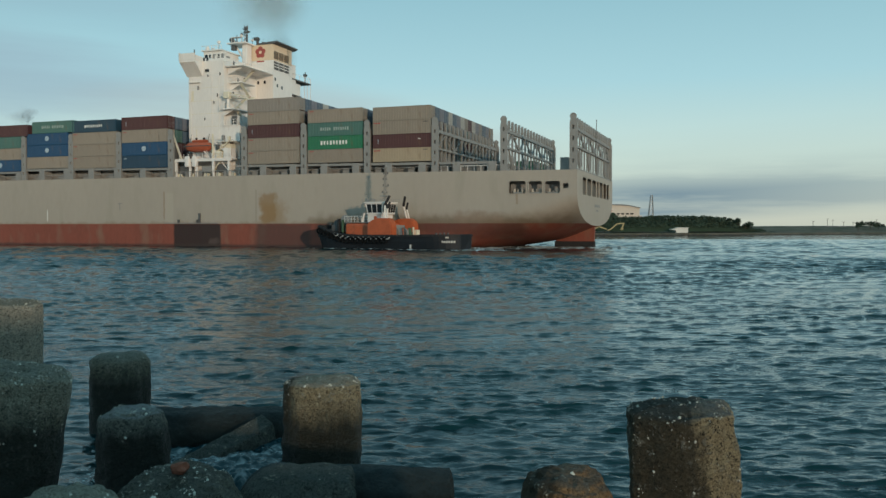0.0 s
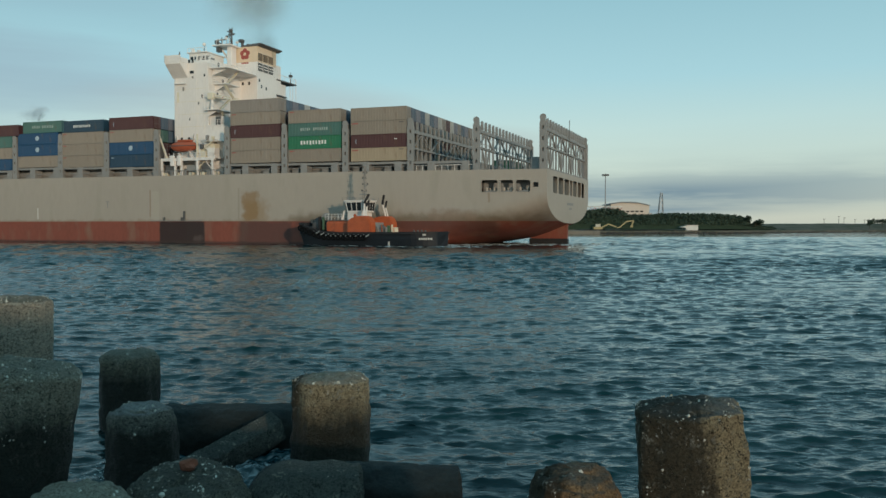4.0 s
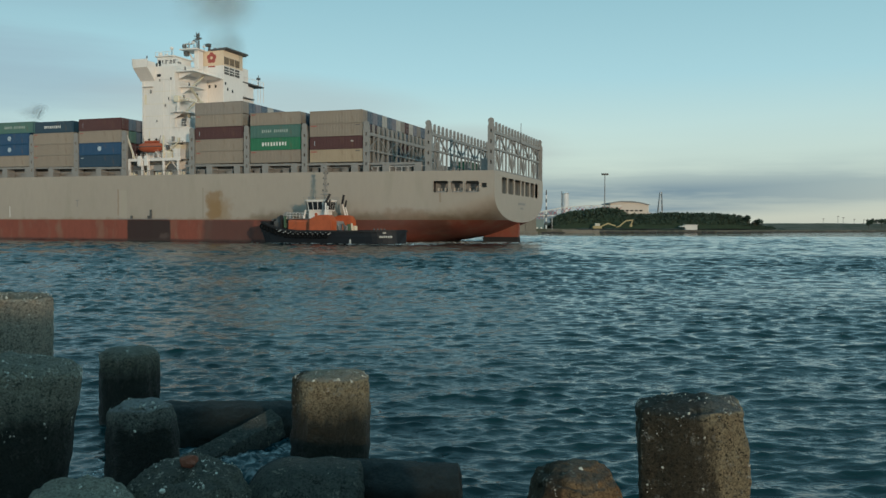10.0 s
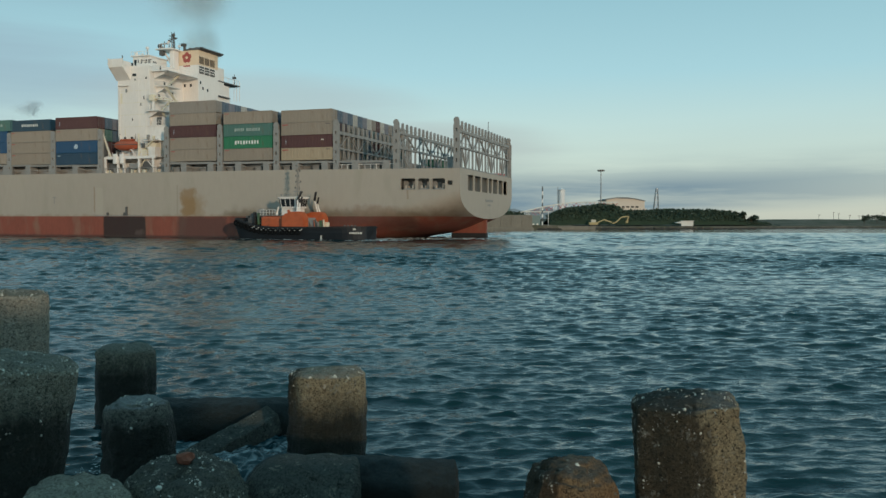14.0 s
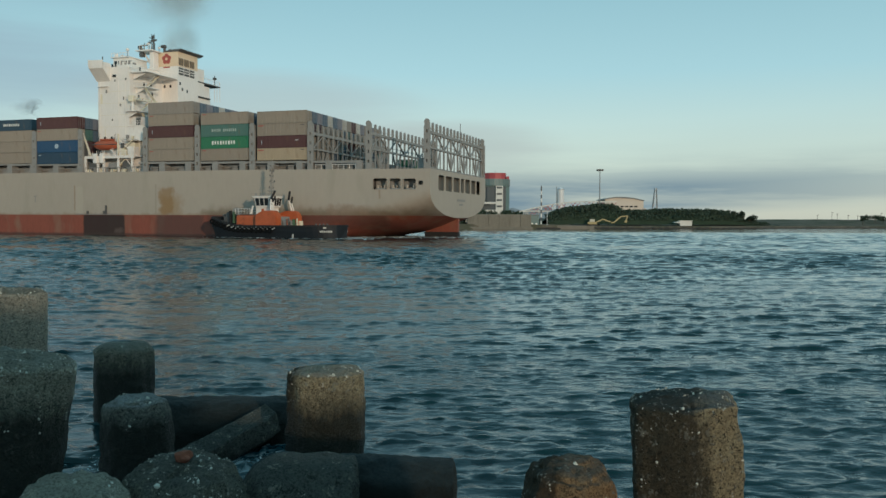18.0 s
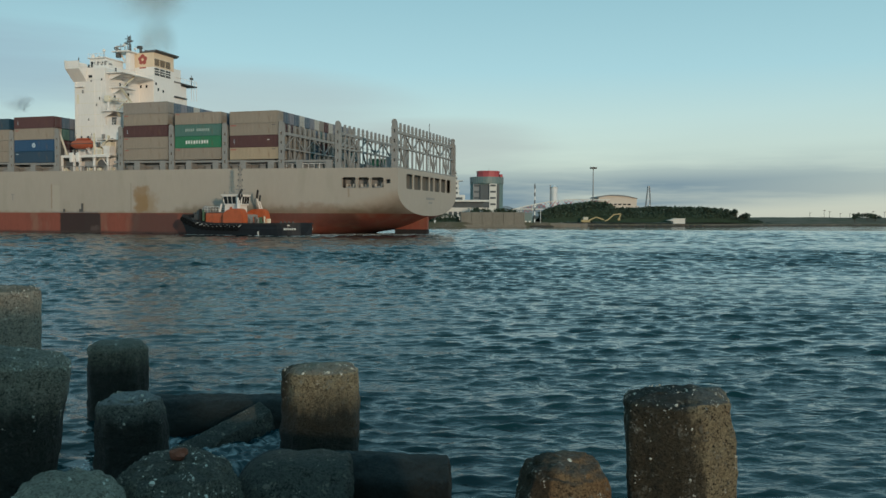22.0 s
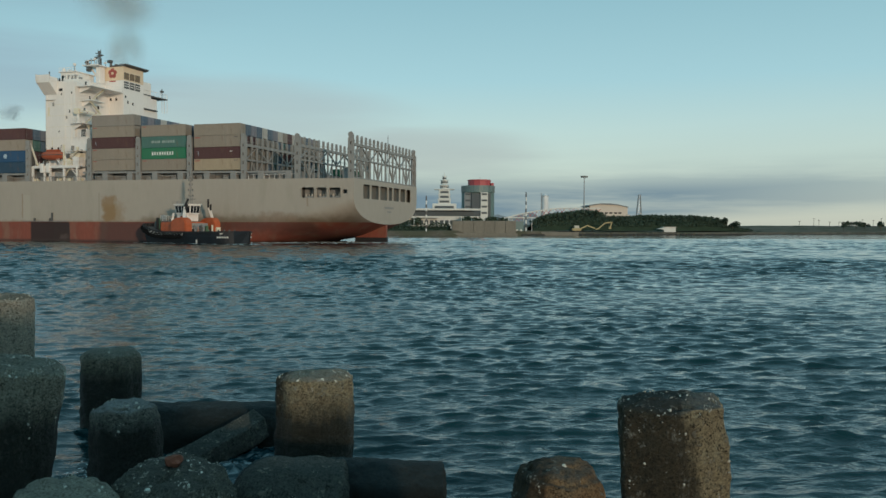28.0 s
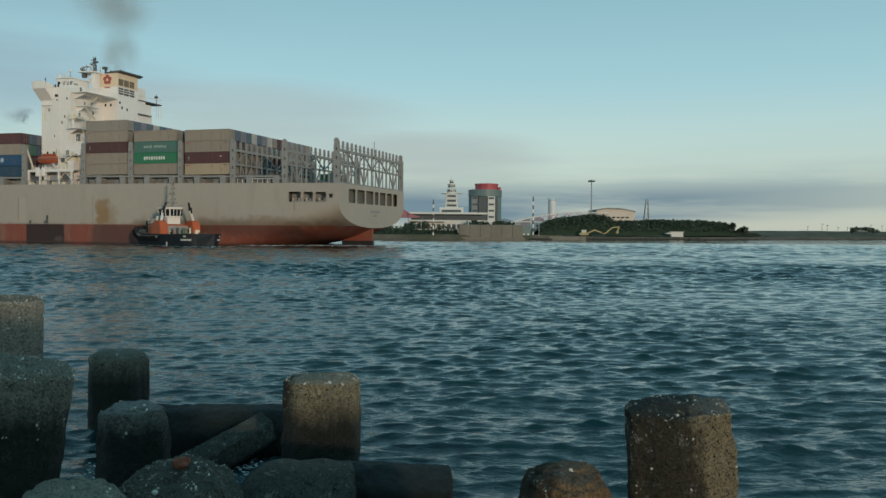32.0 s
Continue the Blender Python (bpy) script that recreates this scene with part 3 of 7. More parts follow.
def terminal():
    t = tagged(new("terminal_building"), "long low white terminal with a flat overhanging roof", "building")
    t.location = (0, 430, 0)
    part("wall", boxm(-15, 27, 2, 14, 3, 9.5, 0.1), PLASTER, t)
    part("roof", boxm(-17, 25, -1, 16, 12.4, 13.4, 0.15), PLASTER, t, "flat white overhanging roof")
    part("upper_wall", boxm(-14, 22, 3, 13, 9.5, 12.4, 0.05), HAZEGLASS, t, "dark glazed upper storey")
    part("canopy", boxm(-16, 4, -2, 3, 8.6, 9.1, 0.08), PLASTER, t)
    window_row(t, [-13 + 2.6 * i for i in range(15)], 2.0, 5.2, 1.8, 2.2)
    # sloping ramp roof
    b = bmesh.new()
    prism(b, ((15, 0, 8.6), (27, 0, 5.0), (27, 0, 5.8), (15, 0, 9.4)), (0, 6, 0))
    part("ramp_roof", b, PLASTER, t)


terminal()


def awning():
    t = tagged(new("awning"), "faded pink-red sail roof", "awning")
    b = bmesh.new()
    prof = ((-24, 15.8), (-20, 15.4), (-17, 14.2), (-14, 12.4), (-11, 11.4), (-9, 11.0), (-11, 10.4), (-14, 10.3), (-18, 10.4), (-24, 10.2))
    prism(b, [(x, 420, z) for x, z in prof], (0, 5, 0))
    part("sail", b, mat("faded_red_canvas", (0.34, 0.14, 0.155), 0.8, vary=0.15, scale=0.3), t)
    for x in (-23, -15, -8):
        part("post", rod(bmesh.new(), (x, 421, 2), (x, 421, 10.5), 0.15), RAIL, t)


awning()


def arch_bridge():
    t = tagged(new("footbridge"), "white arched truss footbridge behind trees", "bridge")
    ys = 482
    def zt(x):
        return 8.0 + 7.0 * math.sin(min(1.0, max(0, (x - 37) / 42)) * math.pi / 2)
    xs = [37 + 2.6 * i for i in range(24)]
    for a, b_ in zip(xs, xs[1:]):
        b = bmesh.new()
        bar(b, (a, ys, zt(a)), (b_ + 0.05, ys, zt(b_)), 0.6, 0.6)
        part("chord", b, PLASTER, t)
    for i, (a, b_) in enumerate(zip(xs[3:], xs[4:])):
        m = REDROOF if i % 3 else PLASTER
        part("brace", bar(bmesh.new(), (a, ys + 0.5, zt(a) - 3.6), (b_, ys + 0.5, zt(b_) - 0.4), 0.25, 0.25), m, t)
        part("brace", bar(bmesh.new(), (b_, ys + 0.5, zt(b_) - 3.6), (a, ys + 0.5, zt(a) - 0.4), 0.25, 0.25), m, t)
        if i % 3 == 0:
            part("post", bar(bmesh.new(), (a, ys + 0.2, 4.5), (a, ys + 0.2, zt(a)), 0.3, 0.3), PLASTER, t)
    part("deck", boxm(44, 97, ys - 1, ys + 3, 9.2, 9.8, 0.05), PLASTER, t)


arch_bridge()


def storage_tank():
    t = tagged(new("storage_tank"), "tall pale cylindrical storage silo", "silo")
    t.location = (76, 565, 0)
    part("shell", rod(bmesh.new(), (0, 0, 3), (0, 0, 25.2), 2.3, 2.3, 24), TANKW, t, smooth=False)
    part("cap", rod(bmesh.new(), (0, 0, 25.2), (0, 0, 26.4), 2.3, 0.7, 24), TANKW, t)
    part("pipe", rod(bmesh.new(), (-2.6, -0.6, 3), (-2.6, -0.6, 26.8), 0.25), RAIL, t)
    part("railing", rod(bmesh.new(), (0, 0, 25.0), (0, 0, 25.25), 2.45, 2.45, 24), RAIL, t)


storage_tank()


def light_mast(x, y, z0, z1):
    t = tagged(new("light_mast"), "tall grey floodlight mast with a head ring", "light mast")
    t.location = (x, y, 0)
    part("pole", rod(bmesh.new(), (0, 0, z0), (0, 0, z1), 0.45, 0.22), RAIL, t)
    part("head_frame", rod(bmesh.new(), (0, 0, z1 - 0.9), (0, 0, z1 - 0.5), 1.3, 1.3, 12), STEELDK, t)
    for k in range(8):
        a = k * math.pi / 4
        part("floodlight", boxm(1.5 * math.cos(a) - 0.45, 1.5 * math.cos(a) + 0.45, 1.5 * math.sin(a) - 0.3, 1.5 * math.sin(a) + 0.3, z1 - 1.2, z1 - 0.3, 0.05), STEELDK, t)


light_mast(85.0, 470, 2, 33.0)


def warehouse():
    t = tagged(new("warehouse"), "pale pinkish warehouse with a shallow curved roof", "building")
    t.location = (0, 520, 0)
    part("wall", prism(bmesh.new(), [(97.5, 0, 2), (121, 0, 2), (121, 0, 16.7), (115, 0, 18.0), (104, 0, 18.5), (97.5, 0, 17.4)], (0, 25, 0)), PINKWALL, t)
    b = bmesh.new()
    prof = [(96.6, 17.7), (99.5, 18.4), (104, 19.0), (110, 19.0), (115, 18.4), (121.5, 16.9), (121.5, 16.5), (115, 17.9), (104, 18.4), (96.6, 17.2)]
    part("roof", prism(b, [(x, -0.8, z) for x, z in prof], (0, 27, 0)), GREYWALL, t, "grey curved roof")
    for i in range(7):
        part("window", boxm(98.5 + 2.8 * i, 100.4 + 2.8 * i, -0.15, 0.1, 12.6, 13.5), GLASSDARK, t)
    part("lean_to", boxm(121.0, 123.5, 4, 20, 2, 12.0, 0.1), PINKWALL, t)
    part("jib", bar(bmesh.new(), (119, 3, 16), (123, 3, 10), 0.5, 0.5), RAIL, t)


warehouse()


def lattice_tower():
    t = tagged(new("lattice_crane"), "thin grey lattice derrick", "derrick")
    t.location = (147.5, 600, 0)
    top = (0.6, 0, 27.6)
    for x, y in ((-2.6, -2), (-2.6, 2), (2.2, -2), (2.2, 2)):
        part("leg", bar(bmesh.new(), (x, y, 2), (top[0] + x * 0.25, y * 0.2, top[2]), 0.4, 0.4), RAIL, t)
    for k in range(6):
        f0, f1 = k / 6, (k + 1) / 6
        def at(f, x):
            return (x + (top[0] + x * 0.25 - x) * f, -2 + 1.6 * f, 2 + (top[2] - 2) * f)
        part("brace", bar(bmesh.new(), at(f0, -2.6), at(f1, 2.2), 0.22, 0.22), RAIL, t)
        part("brace", bar(bmesh.new(), at(f1, -2.6), at(f1, 2.2), 0.22, 0.22), RAIL, t)


lattice_tower()


def striped_pole(x, y, z0, z1):
    t = tagged(new("beacon_pole"), "black and white banded beacon pole", "beacon pole", "banded poles")
    t.location = (x, y, 0)
    n = 10
    for k in range(n):
        a, b = z0 + (z1 - z0) * k / n, z0 + (z1 - z0) * (k + 1) / n
        part("band", rod(bmesh.new(), (0, 0, a), (0, 0, b), 0.33, 0.33, 10), STEELDK if k % 2 else TEXTW, t)
    part("lamp", rod(bmesh.new(), (0, 0, z1), (0, 0, z1 + 0.8), 0.25, 0.15), STEELDK, t)


striped_pole(-2.5, 392.5, 1.5, 17.7)
striped_pole(46.2, 413, 2.0, 20.4)


def excavator():
    t = tagged(new("excavator"), "dusty yellow excavator with its arm stretched out", "excavator")
    t.location = (78, 449, 1.4)
    part("cab", boxm(-2.0, 0.6, -1, 1, 1.0, 3.6, 0.15), mat("pale_paint", (0.5, 0.48, 0.4), 0.6), t)
    part("body", boxm(-3.2, 1.6, -1.4, 1.4, 0.8, 2.2, 0.2), YELLOW, t)
    for y in (-1.4, 1.0):
        part("track", boxm(-2.6, 2.2, y, y + 0.5, 0, 0.8, 0.2), BLACK, t)
    def arm(pts):
        for a, c in zip(pts, pts[1:]):
            part("arm", bar(bmesh.new(), a, c, 0.75, 0.6), YELLOW, t)
    arm(((1.5, 0, 2.0), (5.0, 0, 3.6), (9.0, 0, 2.2)))
    arm(((9.5, 0, 1.6), (11, 0, 2.0), (14.5, 0, 5.0), (18.2, 0, 5.4), (17.2, 0, 2.8)))
    part("bucket", boxm(16.4, 17.8, -0.7, 0.7, 1.8, 3.0, 0.2), YELLOW, t)


excavator()
shed = tagged(new("site_shed"), "small white site shed on the shore", "shed")
part("wall", boxm(129, 135.6, 467, 470, 1.6, 4.3, 0.08), PLASTER, shed)
part("roof", boxm(128.6, 136.0, 466.6, 470.4, 4.3, 4.55, 0.05), PLASTER, shed)
part("ramp", prism(bmesh.new(), ((125.5, 467, 3.4), (129, 467, 3.0), (129, 467, 4.1)), (0, 3, 0)), PLASTER, shed)


def shore_hut(x, y, z):
    t = tagged(new("guard_hut"), "small blue-grey hut on the quay", "hut")
    t.location = (x, y, z)
    part("wall", boxm(-2.2, 2.2, -1.5, 1.5, 0, 4.6, 0.1), TEAL, t)
    part("roof", boxm(-2.5, 2.5, -1.8, 1.8, 4.6, 4.9, 0.05), GREYWALL, t)
    for i in (-1, 1):
        part("wheel_stop", rod(bmesh.new(), (i * 1.0, -1.7, 0.5), (i * 1.0, -1.5, 0.5), 0.45), TEXTW, t)


shore_hut(42.5, 411, 2.0)
for i in range(9):
    x = 262 + i * 11 + random.uniform(-3, 3)
    p = tagged(new("lamp_post"), "thin dark lamp post on the far shore", "lamp post", "far lamp posts")
    p.location = (x, shore_y(x) + 40, land_z(x, 40) - 0.2)
    h = random.uniform(4, 8)
    part("pole", rod(bmesh.new(), (0, 0, 0), (0, 0, h), 0.13), STEELDK, p)
    part("head", boxm(-0.5, 0.9, -0.2, 0.2, h - 0.2, h + 0.1), STEELDK, p)
for i in range(7):
    x = -20 + i * 11.5
    p = tagged(new("street_lamp"), "thin pale street lamp on the quay", "street lamp", "quay street lamps")
    p.location = (x, 412, 2.0)
    part("pole", rod(bmesh.new(), (0, 0, 0), (0, 0, 6.5), 0.12), TEXTW, p)
    part("head", boxm(-0.2, 1.2, -0.15, 0.15, 6.4, 6.6), TEXTW, p)
# dark stones along the waterline
rng_ = np.random.RandomState(31)
vs, fs = [], []
for i in range(1500):
    x = 44 + 460 * rng_.rand() ** 1.3
    y, z, r = shore_y(x) + rng_.uniform(-1.6, 0.8), rng_.uniform(-0.2, 0.45), rng_.uniform(0.35, 1.0)
    k = len(vs)
    for dx, dy, dz in ((-1, -1, -1), (1, -1, -1), (1, 1, -1), (-1, 1, -1), (-0.7, -0.6, 0.7), (0.6, -0.7, 0.8), (0.7, 0.6, 0.6), (-0.6, 0.7, 0.8)):
        vs.append((x + r * 1.5 * dx * rng_.uniform(0.6, 1.1), y + r * dy * rng_.uniform(0.6, 1.1), z + r * 0.6 * dz * rng_.uniform(0.5, 1.1)))
    fs += [(k, k + 1, k + 5, k + 4), (k + 1, k + 2, k + 6, k + 5), (k + 2, k + 3, k + 7, k + 6), (k + 3, k, k + 4, k + 7), (k + 4, k + 5, k + 6, k + 7)]
me = bpy.data.meshes.new("shore_stone")
me.from_pydata(vs, [], fs)
tagged(part("shore_stone", me, mat("wet_stone", (0.035, 0.033, 0.030), 0.8, vary=0.3, scale=0.3)), "dark wet stones along the waterline", "stones", kind="stuff")
# distant hill, blued in colour for haze
b = bmesh.new()
prism(b, ((70, 1400, 3), (90, 1400, 22), (110, 1400, 26), (130, 1400, 20), (150, 1400, 27), (165, 1400, 29), (190, 1400, 20), (240, 1400, 3)), (0, 60, 0))
tagged(part("far_hill", b, mat("hazy_hill", (0.20, 0.27, 0.33), 1.0, vary=0.1, scale=0.01)), "hazy blue distant hill", "hill", kind="structure")

# ---- container ship: x runs forward, y = 0 is the side towards the camera, the other side is y = -42 ----
def zone_stain(m, zones):
    """Lays stains and toned zones over a material: (colour, x0, x1, z0, z1, softness, strength), ragged by noise, in
    the object's space.
    """
    n, l = m.node_tree.nodes, m.node_tree.links
    bs = n["Principled BSDF"]
    col = bs.inputs["Base Color"].links[0].from_socket
    co = n.new("ShaderNodeTexCoord")
    noi = n.new("ShaderNodeTexNoise")
    noi.inputs["Scale"].default_value, noi.inputs["Detail"].default_value = 0.55, 6
    l.new(co.outputs["Object"], noi.inputs["Vector"])
    sub = n.new("ShaderNodeVectorMath")
    sub.operation = "SUBTRACT"
    sub.inputs[1].default_value = (0.5, 0.5, 0.5)
    l.new(noi.outputs["Color"], sub.inputs[0])
    for c, x0, x1, z0, z1, soft, rag, k in zones:
        sc = n.new("ShaderNodeVectorMath")
        sc.operation = "SCALE"
        sc.inputs["Scale"].default_value = rag
        l.new(sub.outputs[0], sc.inputs[0])
        ad = n.new("ShaderNodeVectorMath")
        l.new(co.outputs["Object"], ad.inputs[0])
        l.new(sc.outputs[0], ad.inputs[1])
        sp = n.new("ShaderNodeSeparateXYZ")
        l.new(ad.outputs[0], sp.inputs[0])
        f = None
        for ax, a, b in (("X", x0 - soft, x0 + soft), ("X", x1 + soft, x1 - soft), ("Z", z0 - soft, z0 + soft), ("Z", z1 + soft, z1 - soft)):
            r = n.new("ShaderNodeMapRange")
            r.interpolation_type = "SMOOTHSTEP"
            r.inputs[1].default_value, r.inputs[2].default_value = min(a, b), max(a, b)
            if a > b:
                r.inputs[3].default_value, r.inputs[4].default_value = 1.0, 0.0
            l.new(sp.outputs[ax], r.inputs[0])
            if f is None:
                f = r.outputs[0]
            else:
                mu = n.new("ShaderNodeMath")
                mu.operation = "MULTIPLY"
                l.new(f, mu.inputs[0])
                l.new(r.outputs[0], mu.inputs[1])
                f = mu.outputs[0]
        mu = n.new("ShaderNodeMath")
        mu.operation = "MULTIPLY"
        mu.inputs[1].default_value = k
        l.new(f, mu.inputs[0])
        mx = n.new("ShaderNodeMix")
        mx.data_type = "RGBA"
        l.new(mu.outputs[0], mx.inputs[0])
        l.new(col, mx.inputs[6])
        mx.inputs[7].default_value = (*c, 1)
        col = mx.outputs[2]
    l.new(col, bs.inputs["Base Color"])
    return m


HULL = zone_stain(mat("hull_grey", (0.385, 0.338, 0.286), 0.55, vary=0.045, scale=0.12, stretch=(1, 1, 0.35), bump=0.012, bump_scale=0.25, fleck=((0.33, 0.30, 0.24), 0.3, 0.55, 0.8)), [
    ((0.27, 0.16, 0.055), 18.6, 24.0, 4.6, 8.8, 1.4, 4.5, 0.5),
    ((0.25, 0.135, 0.04), 21.0, 24.4, 4.6, 10.8, 0.6, 3.2, 0.65),
    ((0.20, 0.16, 0.11), -32, 14, 4.4, 5.6, 0.7, 2.0, 0.7),
    ((0.24, 0.17, 0.11), -38, 100, 4.2, 5.0, 0.4, 1.6, 0.55),
    ((0.46, 0.42, 0.35), 45.6, 47.8, 5.0, 11.2, 0.2, 0.3, 0.3),
    ((0.22, 0.13, 0.07), 47.8, 48.1, 5.6, 11.4, 0.15, 0.5, 0.6),
    ((0.28, 0.25, 0.2), 25.3, 25.7, 5.0, 11.6, 0.15, 0.2, 0.6),
    ((0.25, 0.18, 0.12), -29.2, -28.8, 8.2, 10.0, 0.1, 0.3, 0.6),
    ((0.17, 0.125, 0.085), -39, 12, 3.4, 6.0, 1.3, 2.4, 0.72),
    ((0.25, 0.17, 0.12), -26, -17, 5.0, 6.6, 0.7, 3.0, 0.6)])
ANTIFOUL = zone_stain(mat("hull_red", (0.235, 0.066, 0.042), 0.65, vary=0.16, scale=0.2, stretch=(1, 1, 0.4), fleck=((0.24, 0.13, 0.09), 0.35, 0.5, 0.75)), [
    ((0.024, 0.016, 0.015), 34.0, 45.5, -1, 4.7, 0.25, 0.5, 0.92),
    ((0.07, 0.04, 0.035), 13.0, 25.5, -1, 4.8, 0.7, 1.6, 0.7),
    ((0.16, 0.12, 0.105), 34.6, 36.6, 0.4, 1.8, 0.4, 2.2, 0.4),
    ((0.05, 0.03, 0.025), -60, 240, -2, 0.45, 0.25, 0.5, 0.75),
    # darker towards the top of the red, aft
    ((0.085, 0.035, 0.026), -30, 12, 2.4, 5.4, 1.2, 2.5, 0.7)])

ship = tagged(new("container_ship"), "large grey container ship with rust-streaked red underside under way", "ship")


def deck_z(s):
    return 14.5 + (0.0072 if s < 0 else 0.0016) * s


def smooth01(a):
    a = min(1.0, max(0.0, a))
    return a * a * (3 - 2 * a)


def lerp_table(s, pts):
    for (a, va), (b, vb) in zip(pts, pts[1:]):
        if s <= b:
            f = (s - a) / (b - a)
            return va + (vb - va) * max(0.0, f)
    return pts[-1][1]


def hull_section(s):
    """Half section at station s: keel height, bilge height, exponent, half breadth at deck, half breadth low."""
    keel = lerp_table(s, ((-40, 4.3), (-36, 2.6), (-33, 1.6), (-28, 0.8), (-24, 0.2), (-18, -1.5), (-10, -5.0), (4, -11.0), (300, -11.0)))
    bilge = lerp_table(s, ((-40, 10.0), (-36, 9.2), (-31, 8.0), (-24, 6.2), (-16, 3.6), (-8, 0.0), (14, -6.0), (300, -6.0)))
    p = lerp_table(s, ((-40, 2.25), (-30, 2.6), (-10, 3.0), (14, 3.6), (300, 3.6)))
    half = 21.0
    low = 21.0
    if s > 150:
        f = (s - 150) / 62
        half = 21.0 * (1 - f ** 2.6)
        low = 21.0 * max(0.02, 1 - f ** 1.5)
    return keel, bilge, p, max(0.3, half), max(0.1, low)


HOLE_X = (-38.9, -26.9)
HOLE_Z = (9.8, 12.75)


def build_hull():
    st = [-40, HOLE_X[0], -37.6, -36.2, -34.6, -32.8, -31.0, -29.0, HOLE_X[1]] + list(np.arange(-24, 16, 2.0)) + list(np.arange(18, 150, 6.0)) + list(np.arange(150, 213, 4.0))
    bm = bmesh.new()
    rows = []
    for s in st:
        keel, bilge, p, half, low = hull_section(s)
        col = [(s, 0.0 if half >= 21 else -21 + half, deck_z(s) + (6 * smooth01((s - 165) / 30)))]
        def sidey(z):
            f = smooth01((z + 2) / 14)
            return half * f + low * (1 - f)
        for z in (HOLE_Z[1], HOLE_Z[0], 7.0, 4.75, 2.0, -1.0, -4.0):
            zz = max(z, bilge)
            col.append((s, -21 + sidey(zz), zz))
        for k in range(1, 15):
            f = math.pi / 2 * k / 14
            d, z = math.cos(f) ** (2 / p), bilge - (bilge - keel) * math.sin(f) ** (2 / p)
            if k == 14:
                d, z = 0.0, keel
            col.append((s, -21 + sidey(z) * d, z))
        col += [(x, -42 - y, z) for x, y, z in col[-2::-1]]
        rows.append([bm.verts.new(c) for c in col])
    n = len(rows[0])
    for i, (a, b) in enumerate(zip(rows, rows[1:])):
        for j in range(n - 1):
            if st[i] >= HOLE_X[0] and st[i + 1] <= HOLE_X[1] and j == 1:
                continue
            try:
                bm.faces.new((a[j], a[j + 1], b[j + 1], b[j]))
            except ValueError:
                pass
    bmesh.ops.remove_doubles(bm, verts=bm.verts, dist=0.003)
    bmesh.ops.dissolve_degenerate(bm, edges=bm.edges, dist=0.002)
    bmesh.ops.recalc_face_normals(bm, faces=bm.faces)
    up, lo = bm, bm.copy()
    for b, sg in ((up, 1), (lo, -1)):
        bmesh.ops.bisect_plane(b, geom=b.verts[:] + b.edges[:] + b.faces[:], plane_co=(0, 0, 4.72), plane_no=(0, 0, sg), clear_inner=True)
    part("hull_side", up, HULL, ship, "beige-grey hull plating with rust streaks", smooth=True)
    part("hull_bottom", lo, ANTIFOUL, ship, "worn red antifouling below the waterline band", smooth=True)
    # deck
    d = bmesh.new()
    for a, b in zip(st, st[1:]):
        ya, yb = hull_section(a)[3], hull_section(b)[3]
        za, zb = deck_z(a) + 6 * smooth01((a - 165) / 30), deck_z(b) + 6 * smooth01((b - 165) / 30)
        d.faces.new([d.verts.new(c) for c in ((a, -21 + ya, za - 0.25), (b, -21 + yb, zb - 0.25), (b, -21 - yb, zb - 0.25), (a, -21 - ya, za - 0.25))])
    part("deck", d, GREYSTEEL, ship, "grey steel main deck")


def rounded(x0, x1, z0, z1, r, k=4):
    pts = []
    for cx, cz, a0 in ((x1 - r, z1 - r, 0), (x0 + r, z1 - r, 90), (x0 + r, z0 + r, 180), (x1 - r, z0 + r, 270)):
        for i in range(k + 1):
            a = radians(a0 + 90 * i / k)
            pts.append((cx + r * math.cos(a), cz + r * math.sin(a)))
    return pts


def holed_plate(outline, holes, to3d, thick):
    """A plate with holes, given in its own plane, with rims of the plate's thickness."""
    bm = bmesh.new()
    edges = []
    for loop in [outline] + holes:
        vs = [bm.verts.new(to3d(*p)) for p in loop]
        edges += [bm.edges.new((vs[i], vs[(i + 1) % len(vs)])) for i in range(len(vs))]
    bmesh.ops.triangle_fill(bm, use_beauty=True, use_dissolve=False, edges=edges)
    for loop in holes:
        a = [bm.verts.new(to3d(*p)) for p in loop]
        b = [bm.verts.new(Vector(to3d(*p)) + Vector(thick)) for p in loop]
        for i in range(len(a)):
            j = (i + 1) % len(a)
            bm.faces.new((a[i], a[j], b[j], b[i]))
    bmesh.ops.recalc_face_normals(bm, faces=bm.faces)
    return bm


# dark olive that carries the shade inside the transom openings
SHADEPAINT = mat("interior_shade_olive", (0.135, 0.12, 0.10), 0.7, vary=0.2, scale=0.5)


